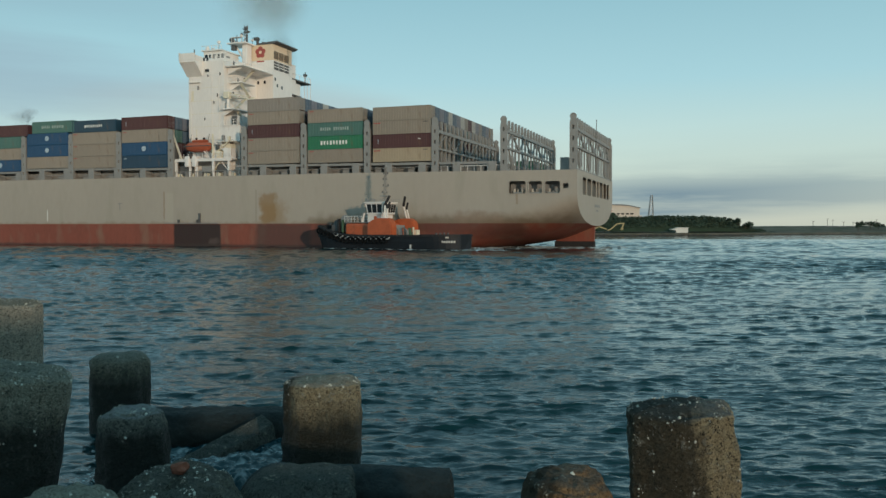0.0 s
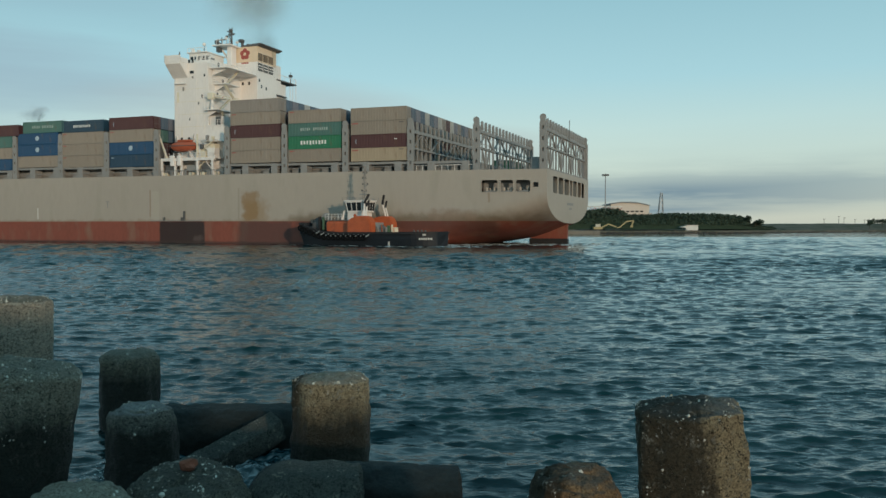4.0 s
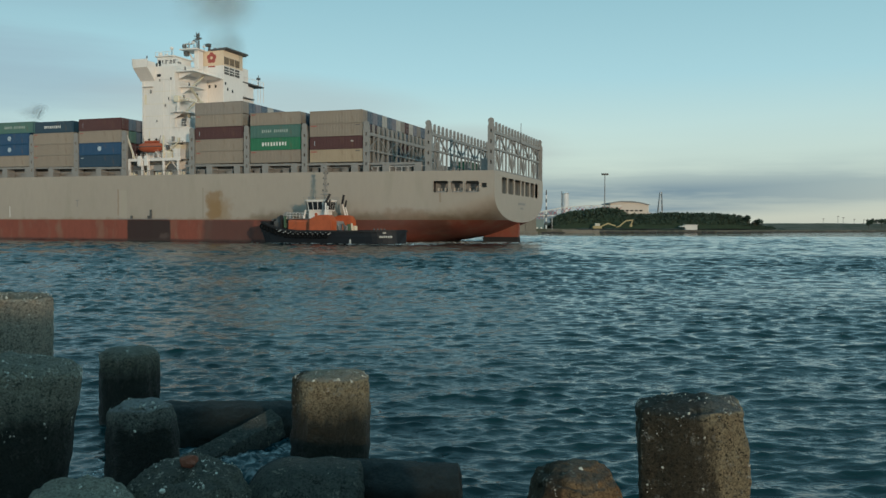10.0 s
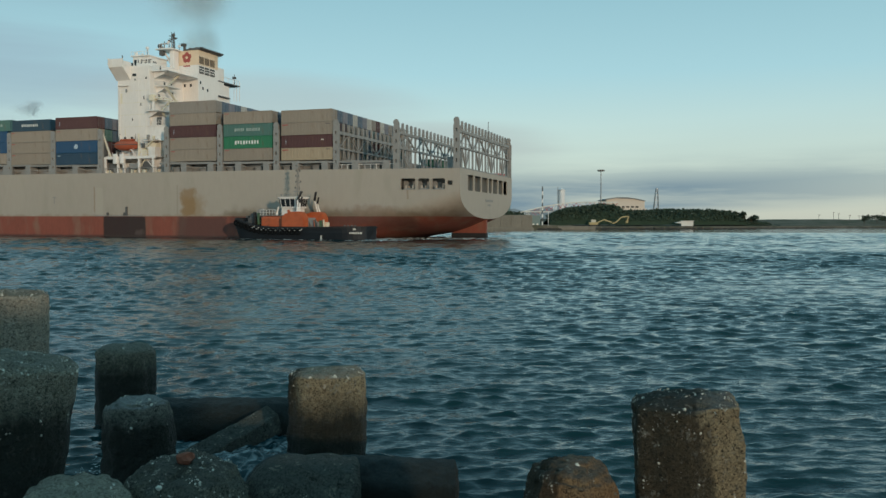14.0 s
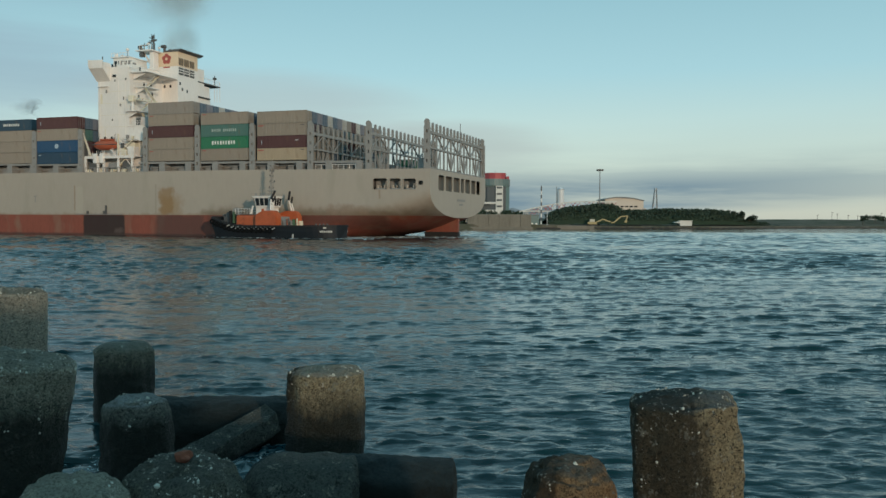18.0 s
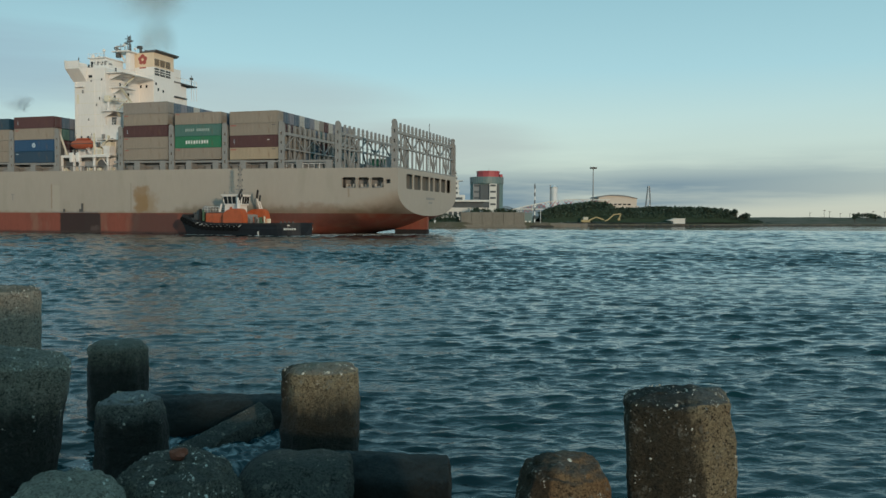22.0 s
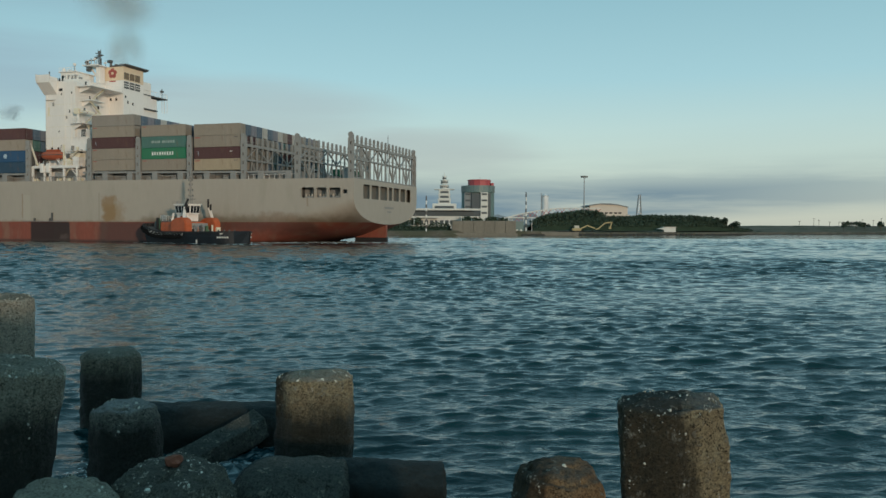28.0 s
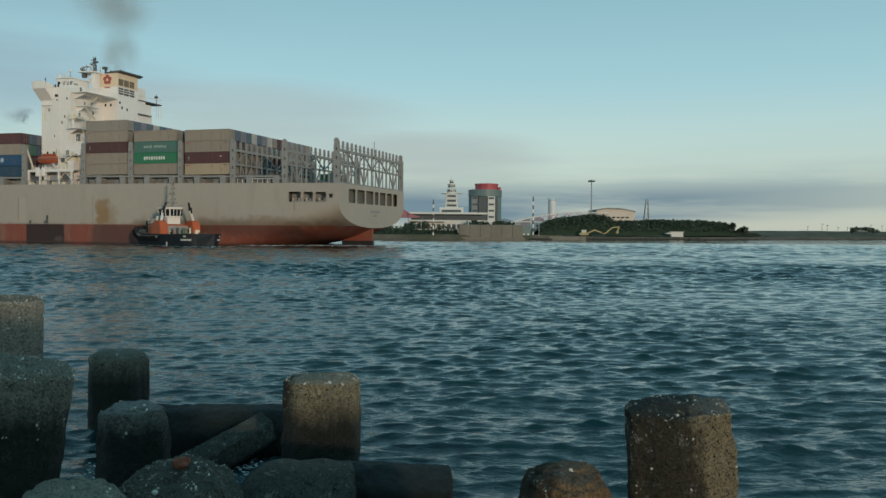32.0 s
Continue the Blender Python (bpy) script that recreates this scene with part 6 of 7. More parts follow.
def build_tug():
    xs = [-16, -15.8, -15.4, -14.8, -14, -13, -12, -10.5, -8, -5, 0, 4, 8, 10, 12, 13.5, 14.6, 15.0]
    bm, rows = bmesh.new(), []
    for x in xs:
        h, zs = max(0.15, tug_half(x)), tug_sheer(x)
        col = [(x, h, zs), (x, h * 0.97, zs * 0.55), (x - 0.05 * max(0, x), h * 0.9, 0.2), (x * 0.97, h * 0.7, -1.6)]
        col += [(a, -b, c) for a, b, c in col[::-1]]
        rows.append([bm.verts.new(c) for c in col])
    for a, b in zip(rows, rows[1:]):
        for j in range(len(a) - 1):
            bm.faces.new((a[j], b[j], b[j + 1], a[j + 1]))
    bm.faces.new(rows[0])
    bm.faces.new(rows[-1][::-1])
    bmesh.ops.recalc_face_normals(bm, faces=bm.faces)
    part("hull", bm, NAVY, tug, "dark navy-black steel hull", smooth=False)
    d = bmesh.new()
    for a, b in zip(xs, xs[1:]):
        d.faces.new([d.verts.new(c) for c in ((a, max(0.15, tug_half(a)) - 0.1, tug_sheer(a) - 0.75), (b, max(0.15, tug_half(b)) - 0.1, tug_sheer(b) - 0.75), (b, -max(0.15, tug_half(b)) + 0.1, tug_sheer(b) - 0.75), (a, -max(0.15, tug_half(a)) + 0.1, tug_sheer(a) - 0.75))])
    part("deck", d, STEELDK, tug)
    for sg in (1, -1):
        for a, b in zip(xs, xs[1:]):
            part("rubbing_band", bar(bmesh.new(), (a, sg * (tug_half(a) + 0.1), tug_sheer(a) - 0.25), (b, sg * (tug_half(b) + 0.1), tug_sheer(b) - 0.25), 0.35, 0.3), BLACK, tug)
        for i in range(15):
            x = 14.0 - i * 1.15
            h = tug_half(x)
            t = bmesh.new()
            for k in range(12):
                a0, a1 = k * math.pi / 6, (k + 1) * math.pi / 6
                rod(t, (x + 0.42 * math.cos(a0), sg * (h + 0.3), tug_sheer(x) - 1.0 + 0.42 * math.sin(a0)), (x + 0.42 * math.cos(a1), sg * (h + 0.3), tug_sheer(x) - 1.0 + 0.42 * math.sin(a1)), 0.2, 0.2, 6)
            part("tyre_fender", t, TYRE, tug, "black tyre fender")
            if i > 3:
                c = bmesh.new()
                for k in range(4):
                    f0, f1 = k / 4, (k + 1) / 4
                    rod(c, (x - 1.15 * f0, sg * (h + 0.35), tug_sheer(x) - 0.45 - 0.35 * math.sin(math.pi * f0)), (x - 1.15 * f1, sg * (h + 0.35), tug_sheer(x) - 0.45 - 0.35 * math.sin(math.pi * f1)), 0.085, 0.085, 5)
                part("fender_chain", c, MARKGREY, tug, "pale fender chain")
    for i in range(9):
        a = -1.2 + i * 0.3
        x, y = 11.2 + 4.2 * math.cos(a), 4.2 * math.sin(a)
        part("bow_fender", rod(bmesh.new(), (x, y, 2.2), (x, y, 4.3), 0.5, 0.45, 8), BLACK, tug)
    # houses
    part("deckhouse", boxm(0.5, 8.7, -3.1, 3.1, 1.9, 4.7, 0.4), ORANGE, tug, "orange deckhouse")
    for y in (-4.6, 2.9):
        b = prism(bmesh.new(), [(x, y, z) for x, z in ((2.7, 1.9), (2.7, 4.6), (1.8, 5.2), (0.7, 5.55), (-1.4, 5.6), (-2.1, 5.2), (-2.5, 4.3), (-2.5, 1.9))], (0, 1.8, 0))
        bmesh.ops.bevel(b, geom=b.edges[:], offset=0.15, segments=2, affect="EDGES", clamp_overlap=True)
        part("funnel_housing", b, ORANGE, tug, "orange exhaust housing with a curved top")
        part("housing_door", boxm(-2.34, -2.28, y + 0.4, y + 1.2, 2.2, 4.0, 0.05), STEELDK, tug)
    part("deckhouse_step", boxm(-0.8, 2.2, -2.6, 2.6, 1.9, 4.4, 0.15), GREYSTEEL, tug, "grey rear wall of the deckhouse")
    part("towing_winch", rod(bmesh.new(), (-1.2, -1.5, 3.0), (-1.2, 1.5, 3.0), 0.9, 0.9, 12), GREYSTEEL, tug)
    part("house_top", boxm(3.5, 8.3, -3.0, 3.0, 4.8, 4.92), GREYSTEEL, tug)
    part("cream_locker", boxm(-3.0, -2.4, -4.2, -3.2, 1.9, 3.5, 0.08), CREAM, tug)
    # wheelhouse: narrow base, flared glazed top
    wh = part("wheelhouse", boxm(1.2, 4.8, -1.5, 1.5, 4.8, 6.5, 0.1), WHITE, tug, "white glazed wheelhouse")
    def ring(z, x0, x1, h, cut):
        return [(x0, -h + cut, z), (x0 + cut, -h, z), (x1 - cut, -h, z), (x1, -h + cut, z), (x1, h - cut, z), (x1 - cut, h, z), (x0 + cut, h, z), (x0, h - cut, z)]
    b = bmesh.new()
    lo, hi = ring(6.35, 0.6, 5.2, 1.85, 0.7), ring(8.35, 0.3, 5.6, 2.1, 0.8)
    vl, vh = [b.verts.new(p) for p in lo], [b.verts.new(p) for p in hi]
    for i in range(8):
        b.faces.new((vl[i], vl[(i + 1) % 8], vh[(i + 1) % 8], vh[i]))
    b.faces.new(vl)
    b.faces.new(vh)
    bmesh.ops.recalc_face_normals(b, faces=b.faces)
    part("glazed_band", b, WHITE, wh)
    for i in range(8):
        p0, p1, q0, q1 = Vector(lo[i]), Vector(lo[(i + 1) % 8]), Vector(hi[i]), Vector(hi[(i + 1) % 8])
        long = (p1 - p0).length > 2.2
        cells = ((0.05, 0.31), (0.36, 0.63), (0.68, 0.95)) if long else ((0.14, 0.86),)
        nrm = (p1 - p0).cross(q0 - p0).normalized()
        mid = (p0 + p1 + q0 + q1) / 4
        if nrm.dot(mid - Vector((3, 0, 7.4))) < 0:
            nrm = -nrm
        for a, c in cells:
            pts = []
            for f, h in ((a, 0.14), (c, 0.14), (c, 0.90), (a, 0.90)):
                pts.append(p0.lerp(p1, f).lerp(q0.lerp(q1, f), h) + nrm * 0.012)
            part("pane", prism(bmesh.new(), [tuple(p) for p in pts], tuple(nrm * 0.03)), GLASSDARK, wh)
    b = bmesh.new()
    part("roof", prism(b, ring(8.35, 0.1, 5.8, 2.25, 0.8), (0, 0, 0.22)), WHITE, wh)
    for sg in (1, -1):
        part("strut", bar(bmesh.new(), (5.4, sg * 2.0, 4.8), (5.2, sg * 2.1, 6.6), 0.14, 0.14), WHITE, wh)
        part("roof_rail", boxm(0.1, 5.6, sg * 2.1 - 0.03, sg * 2.1 + 0.03, 9.05, 9.10), GREYSTEEL, wh)
        for k in range(5):
            part("rail_post", boxm(0.1 + 1.35 * k, 0.17 + 1.35 * k, sg * 2.1 - 0.03, sg * 2.1 + 0.03, 8.6, 9.08), GREYSTEEL, wh)
    for x, y in ((5.0, 1.2), (5.2, -1.2), (4.0, 0.6)):
        part("searchlight", rod(bmesh.new(), (x, y, 8.6), (x, y, 9.2), 0.1, 0.2, 8), GREYSTEEL, wh)
    # mast with its arms and lamps
    m = part("mast", rod(bmesh.new(), (2, 0, 8.6), (1.7, 0, 16.0), 0.13, 0.05, 8), GREYSTEEL, tug, "slim grey signal mast")
    for k in range(10):
        z = 8.8 + 0.62 * k
        g = 0.26 - 0.02 * k
        part("lattice", bar(bmesh.new(), (1.95 - g, -g, z), (1.95 + g, g, z + 0.6), 0.045, 0.045), GREYSTEEL, m)
        part("lattice", bar(bmesh.new(), (1.95 + g, -g, z), (1.95 - g, g, z + 0.6), 0.045, 0.045), GREYSTEEL, m)
    for dx, dy in ((-0.28, -0.28), (0.28, 0.28), (0.28, -0.28)):
        part("mast_leg", rod(bmesh.new(), (1.95 + dx, dy, 8.6), (1.8 + dx * 0.3, dy * 0.3, 15.0), 0.055, 0.04, 6), GREYSTEEL, m)
    for z, w, side in ((10.2, 0.7, 1), (11.4, 0.75, -1), (12.6, 0.5, 1), (13.6, 0.6, -1), (14.6, 0.4, 1)):
        part("arm", boxm(1.75, 2.0, -w, w, z, z + 0.12), GREYSTEEL, m)
        part("arm", boxm(min(1.9, 1.9 + side * w), max(1.9, 1.9 + side * w), -0.08, 0.08, z, z + 0.12), GREYSTEEL, m)
        part("signal_lamp", rod(bmesh.new(), (1.9 + side * w * 0.85, 0, z + 0.1), (1.9 + side * w * 0.85, 0, z + 0.45), 0.13, 0.11, 8), STEELDK, m)
        part("signal_lamp", rod(bmesh.new(), (1.9, -side * w * 0.8, z + 0.1), (1.9, -side * w * 0.8, z + 0.42), 0.12, 0.10, 8), STEELDK, m)
    part("radar_bar", boxm(1.2, 2.6, -0.8, 0.8, 9.6, 9.78, 0.05), GREYSTEEL, m)
    # exhausts
    for sg in (1, -1):
        e = part("exhaust", rod(bmesh.new(), (-0.5, sg * 3.75, 5.4), (-0.1, sg * 3.1, 8.0), 0.17, 0.17, 10), WHITE, tug, "white exhaust stack with black tip")
        part("exhaust_tip", rod(bmesh.new(), (-0.1, sg * 3.1, 7.9), (-0.75, sg * 2.6, 9.6), 0.24, 0.22, 10), BLACK, e)
        e = part("exhaust", rod(bmesh.new(), (-1.0, sg * 3.75, 5.4), (-0.65, sg * 3.3, 7.4), 0.14, 0.14, 10), WHITE, tug, "white exhaust stack with black tip")
        part("exhaust_tip", rod(bmesh.new(), (-0.65, sg * 3.3, 7.3), (-1.1, sg * 3.0, 8.5), 0.2, 0.18, 10), BLACK, e)
        # white rails and ladders round the wheelhouse and the bow deck
        for k in range(6):
            x = 5.4 + 0.75 * k
            part("rail_post", rod(bmesh.new(), (x, sg * 2.6, 4.9), (x, sg * 2.6, 6.0), 0.04, 0.04, 5), WHITE, tug)
        for z in (5.45, 5.98):
            part("rail", rod(bmesh.new(), (5.3, sg * 2.6, z), (9.2, sg * 2.6, z), 0.04, 0.04, 5), WHITE, tug)
        part("ladder", bar(bmesh.new(), (5.5, sg * 2.2, 4.9), (5.0, sg * 2.2, 6.6), 0.5, 0.08), WHITE, tug)
        part("life_ring", rod(bmesh.new(), (3.0, sg * 1.56, 5.7), (3.0, sg * 1.66, 5.7), 0.32, 0.32, 14), ORANGE, tug, "orange life ring")
        part("fender_roll", rod(bmesh.new(), (8.9, sg * 2.0, 4.3), (10.2, sg * 1.6, 4.5), 0.4, 0.35, 8), BLACK, tug)
    # gear on the working deck and on the fore deck
    rnd = random.Random(4)
    GEARGREEN = mat("gear_green", (0.07, 0.13, 0.075), 0.6, vary=0.2)
    for i in range(22):
        x, y = rnd.uniform(-3.6, -0.9) if i < 13 else rnd.uniform(8.8, 10.6), rnd.uniform(-2.6, 2.3)
        w, h = rnd.uniform(0.2, 0.5), rnd.uniform(0.5, 1.7)
        z0 = 1.9 if i < 13 else 3.0
        part("deck_gear", boxm(x, x + w, y, y + w * 1.3, z0, z0 + h + (0.5 if i < 13 else 0.9), 0.05), (STEELDK, GEARGREEN, GREYSTEEL, CREAM, BLACK)[i % 5], tug)
    part("tow_drum", rod(bmesh.new(), (9.6, -1.6, 5.2), (9.6, 1.6, 5.2), 0.85, 0.85, 14), mat("rope_drum", (0.16, 0.14, 0.11), 0.8, vary=0.3), tug, "drum of dull towing rope")
    for y in (-1.75, 1.6):
        part("drum_side", rod(bmesh.new(), (9.6, y, 5.2), (9.6, y + 0.15, 5.2), 1.1, 1.1, 14), GREYSTEEL, tug)
    for i in range(5):
        part("hose_reel", bar(bmesh.new(), (-3.6 + 0.3 * i, 3.0 - i, 2.2), (-3.2 + 0.2 * i, 2.8 - i, 3.6 + 0.3 * (i % 3)), 0.1, 0.1), (RAIL, ORANGE, STEELDK)[i % 3], tug)
    # fore deck gear, bulwark rails, stern marks
    part("anchor_winch", rod(bmesh.new(), (11.6, -1.4, 4.6), (11.6, 1.4, 4.6), 0.75, 0.75, 12), STEELDK, tug)
    part("winch_frame", boxm(10.6, 12.6, -1.8, 1.8, 3.2, 4.4, 0.1), STEELDK, tug)
    part("bollard", rod(bmesh.new(), (13.6, -0.8, 4.6), (13.6, 0.8, 4.6), 0.25, 0.25), STEELDK, tug)
    for x in (8.3, 7.2, 6.1):
        for sg in (1, -1):
            part("stanchion", rod(bmesh.new(), (x, sg * 3.1, 4.8), (x, sg * 3.1, 5.7), 0.035, 0.035, 5), GREYSTEEL, tug)
    for sg in (1, -1):
        part("handrail", boxm(5.6, 8.4, sg * 3.1 - 0.03, sg * 3.1 + 0.03, 5.66, 5.71), GREYSTEEL, tug)
        for k in range(6):
            xa, xb = -13.5 - 0.34 * k, -13.74 - 0.34 * k
            part("name_bar", bar(bmesh.new(), (xa, sg * (tug_half(xa) + 0.0), 1.45), (xb, sg * (tug_half(xb) + 0.0), 1.45), 0.16, 0.36), MARKGREY, tug, "white lettering bars")
        part("crest_mark", bar(bmesh.new(), (-14.1, sg * (tug_half(-14.1) + 0.02), 2.3), (-14.6, sg * (tug_half(-14.6) + 0.02), 2.3), 0.16, 0.5), MARKGREY, tug)
        part("draught_mark", boxm(-7.52, -7.24, sg * 5.0 - 0.2, sg * 5.0 + 0.03, 0.2, 0.95), MARKGREY, tug)
    for k in range(4):
        part("stern_bitt", rod(bmesh.new(), (-11.0, -2.2 + 1.4 * k, 1.9), (-11.0, -2.2 + 1.4 * k, 3.0), 0.2), STEELDK, tug)


build_tug()
HULL_PARTS = ("hull", "deck", "rubbing_band", "tyre_fender", "fender_chain", "bow_fender", "name_bar", "crest_mark", "draught_mark", "stern_bitt", "anchor_winch", "winch_frame", "bollard")
for o in tug.children:
    if o.name.split(".")[0] in HULL_PARTS:
        o.data.transform(Matrix.Translation((0.6, 0, 0)) @ Matrix.Diagonal((0.97, 1, 1, 1)))
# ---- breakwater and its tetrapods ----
def rock_material(name, pale, deep, weed, top_crust_sky, shell_amount=0.5, dark_side=None, grit_dark=0.5):
    """Sea-worn concrete; weed: heights between which the dark growth ends; dark side: (direction, offset) of a
    darkening on one side.
    """
    m = bpy.data.materials.new(name)
    m.use_nodes = True
    n, l = m.node_tree.nodes, m.node_tree.links
    bs = n["Principled BSDF"]
    geo = n.new("ShaderNodeNewGeometry")
    co = n.new("ShaderNodeTexCoord")

    def tex(kind, scale, detail=5, vec=None):
        t = n.new(kind)
        t.inputs["Scale"].default_value = scale
        if "Detail" in t.inputs:
            t.inputs["Detail"].default_value = detail
        l.new(vec or geo.outputs["Position"], t.inputs["Vector"])
        return t

    def rng(src, a, b, c=0.0, d=1.0):
        r = n.new("ShaderNodeMapRange")
        r.inputs[1].default_value, r.inputs[2].default_value, r.inputs[3].default_value, r.inputs[4].default_value = a, b, c, d
        l.new(src, r.inputs[0])
        return r.outputs[0]

    def mix(f, a, b):
        x = n.new("ShaderNodeMix")
        x.data_type = "RGBA"
        l.new(f, x.inputs[0])
        for k, v in ((6, a), (7, b)):
            if isinstance(v, tuple):
                x.inputs[k].default_value = (*v, 1)
            else:
                l.new(v, x.inputs[k])
        return x.outputs[2]

    def op(kind, a, b):
        x = n.new("ShaderNodeMath")
        x.operation = kind
        for k, v in ((0, a), (1, b)):
            if isinstance(v, (int, float)):
                x.inputs[k].default_value = v
            else:
                l.new(v, x.inputs[k])
        return x.outputs[0]
    big = tex("ShaderNodeTexNoise", 2.1, 6)
    blotch = tex("ShaderNodeTexNoise", 7.0, 6)
    grit = tex("ShaderNodeTexNoise", 30.0, 6)
    runs = n.new("ShaderNodeMapping")
    runs.inputs["Scale"].default_value = (9.0, 9.0, 1.0)
    l.new(geo.outputs["Position"], runs.inputs[0])
    streak = tex("ShaderNodeTexNoise", 1.3, 5, runs.outputs[0])
    gravel = tex("ShaderNodeTexVoronoi", 58.0)
    pebble = tex("ShaderNodeTexVoronoi", 27.0)
    mid = tuple((p + q) / 2 for p, q in zip(pale, deep))
    col = mix(rng(blotch.outputs[0], 0.30, 0.70), mid, pale)
    col = mix(rng(big.outputs[0], 0.40, 0.70, 0, 0.55), col, deep)
    col = mix(rng(streak.outputs[0], 0.50, 0.62, 0, 0.85), col, deep)
    col = mix(rng(streak.outputs[0], 0.46, 0.36, 0, 0.55), col, tuple(1.25 * v for v in pale))
    tone = n.new("ShaderNodeSeparateXYZ")
    l.new(gravel.outputs["Color"], tone.inputs[0])
    ton2 = n.new("ShaderNodeSeparateXYZ")
    l.new(pebble.outputs["Color"], ton2.inputs[0])
    col = mix(rng(tone.outputs["X"], 0.2, 1.0, 0, grit_dark), col, tuple(0.25 * v for v in deep))
    col = mix(rng(ton2.outputs["X"], 0.80, 0.86, 0, 0.55), col, tuple(1.5 * v for v in pale))
    col = mix(rng(tone.outputs["Y"], 0.90, 0.93, 0, 0.7), col, tuple(1.7 * v for v in pale))
    col = mix(rng(grit.outputs[0], 0.46, 0.72, 0, 0.45), col, tuple(0.4 * v for v in deep))
    # tops by facing: crust colour, some brightened for the sky they mirror
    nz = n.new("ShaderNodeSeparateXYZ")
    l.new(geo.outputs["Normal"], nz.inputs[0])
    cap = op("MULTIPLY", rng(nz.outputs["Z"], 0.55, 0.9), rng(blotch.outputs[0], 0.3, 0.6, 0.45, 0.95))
    col = mix(cap, col, top_crust_sky)
    col = mix(op("MULTIPLY", rng(nz.outputs["Z"], 0.55, 0.9), rng(grit.outputs[0], 0.50, 0.64, 0, 0.5)), col, tuple(0.3 * v for v in top_crust_sky))
    # one side darkened, ragged at the edge; for BROWN this paints its shade
    if dark_side:
        way, off = dark_side
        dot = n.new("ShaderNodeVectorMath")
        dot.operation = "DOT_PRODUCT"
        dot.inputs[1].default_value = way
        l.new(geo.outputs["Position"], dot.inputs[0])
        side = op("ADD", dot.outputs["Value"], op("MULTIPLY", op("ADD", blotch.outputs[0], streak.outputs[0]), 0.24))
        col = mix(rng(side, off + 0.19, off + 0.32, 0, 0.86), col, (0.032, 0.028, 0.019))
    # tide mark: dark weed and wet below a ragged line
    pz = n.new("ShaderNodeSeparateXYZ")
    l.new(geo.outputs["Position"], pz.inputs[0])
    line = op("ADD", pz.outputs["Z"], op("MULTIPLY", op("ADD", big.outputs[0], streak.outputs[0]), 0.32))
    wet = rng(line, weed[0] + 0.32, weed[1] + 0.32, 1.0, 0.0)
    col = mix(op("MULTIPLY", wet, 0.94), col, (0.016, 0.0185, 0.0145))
    # pale crusts in clusters
    crust = op("MULTIPLY", rng(blotch.outputs[0], 0.55, 0.62), rng(grit.outputs[0], 0.50, 0.56))
    col = mix(op("MULTIPLY", op("MULTIPLY", crust, shell_amount), rng(wet, 0.2, 0.8, 1.0, 0.12)), col, (0.42, 0.40, 0.33))
    l.new(col, bs.inputs["Base Color"])
    bs.inputs["Specular IOR Level"].default_value = 0.35
    l.new(rng(wet, 0, 1, 0.9, 0.5), bs.inputs["Roughness"])
    h = op("ADD", op("MULTIPLY", grit.outputs[0], 1.1), op("MULTIPLY", blotch.outputs[0], 0.8))
    h = op("ADD", h, op("MULTIPLY", crust, 0.4))
    h = op("ADD", h, op("MULTIPLY", tone.outputs["Z"], 0.55))
    bp = n.new("ShaderNodeBump")
    bp.inputs["Strength"].default_value, bp.inputs["Distance"].default_value = 1.0, 0.07
    l.new(h, bp.inputs["Height"])
    l.new(bp.outputs[0], bs.inputs["Normal"])
    return m


# BROWN's left edge carries shade in its colour
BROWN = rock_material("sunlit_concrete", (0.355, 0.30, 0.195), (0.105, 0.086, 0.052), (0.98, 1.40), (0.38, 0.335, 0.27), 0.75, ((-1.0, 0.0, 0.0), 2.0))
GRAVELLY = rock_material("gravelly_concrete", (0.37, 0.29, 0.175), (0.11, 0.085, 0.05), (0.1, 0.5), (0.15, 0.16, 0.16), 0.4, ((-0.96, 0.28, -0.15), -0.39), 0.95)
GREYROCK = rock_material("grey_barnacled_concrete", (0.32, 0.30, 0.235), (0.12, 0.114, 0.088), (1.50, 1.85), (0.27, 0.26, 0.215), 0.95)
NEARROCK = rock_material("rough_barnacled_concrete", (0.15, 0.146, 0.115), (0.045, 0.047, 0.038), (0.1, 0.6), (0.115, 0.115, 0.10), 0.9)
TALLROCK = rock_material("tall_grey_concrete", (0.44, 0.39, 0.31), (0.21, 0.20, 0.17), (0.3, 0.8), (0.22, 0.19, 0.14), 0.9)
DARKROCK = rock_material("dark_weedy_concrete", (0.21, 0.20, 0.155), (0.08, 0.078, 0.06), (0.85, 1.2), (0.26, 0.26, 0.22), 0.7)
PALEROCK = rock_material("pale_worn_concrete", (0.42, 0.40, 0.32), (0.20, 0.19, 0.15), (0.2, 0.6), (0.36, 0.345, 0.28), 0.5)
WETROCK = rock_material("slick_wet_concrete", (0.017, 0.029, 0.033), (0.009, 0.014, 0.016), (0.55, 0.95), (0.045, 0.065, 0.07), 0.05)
# its pale top is the wet cap's sky reflection, put into the colour
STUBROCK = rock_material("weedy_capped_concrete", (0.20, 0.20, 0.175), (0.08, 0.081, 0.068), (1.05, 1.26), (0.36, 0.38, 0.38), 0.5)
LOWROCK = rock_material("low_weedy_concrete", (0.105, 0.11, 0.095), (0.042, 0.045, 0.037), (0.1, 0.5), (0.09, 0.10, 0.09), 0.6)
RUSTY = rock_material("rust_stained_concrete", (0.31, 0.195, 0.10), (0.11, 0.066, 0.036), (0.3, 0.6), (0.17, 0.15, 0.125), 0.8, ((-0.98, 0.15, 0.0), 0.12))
SHELL = mat("barnacle_white", (0.55, 0.53, 0.46), 0.8, vary=0.25, scale=6, spec=0.2)


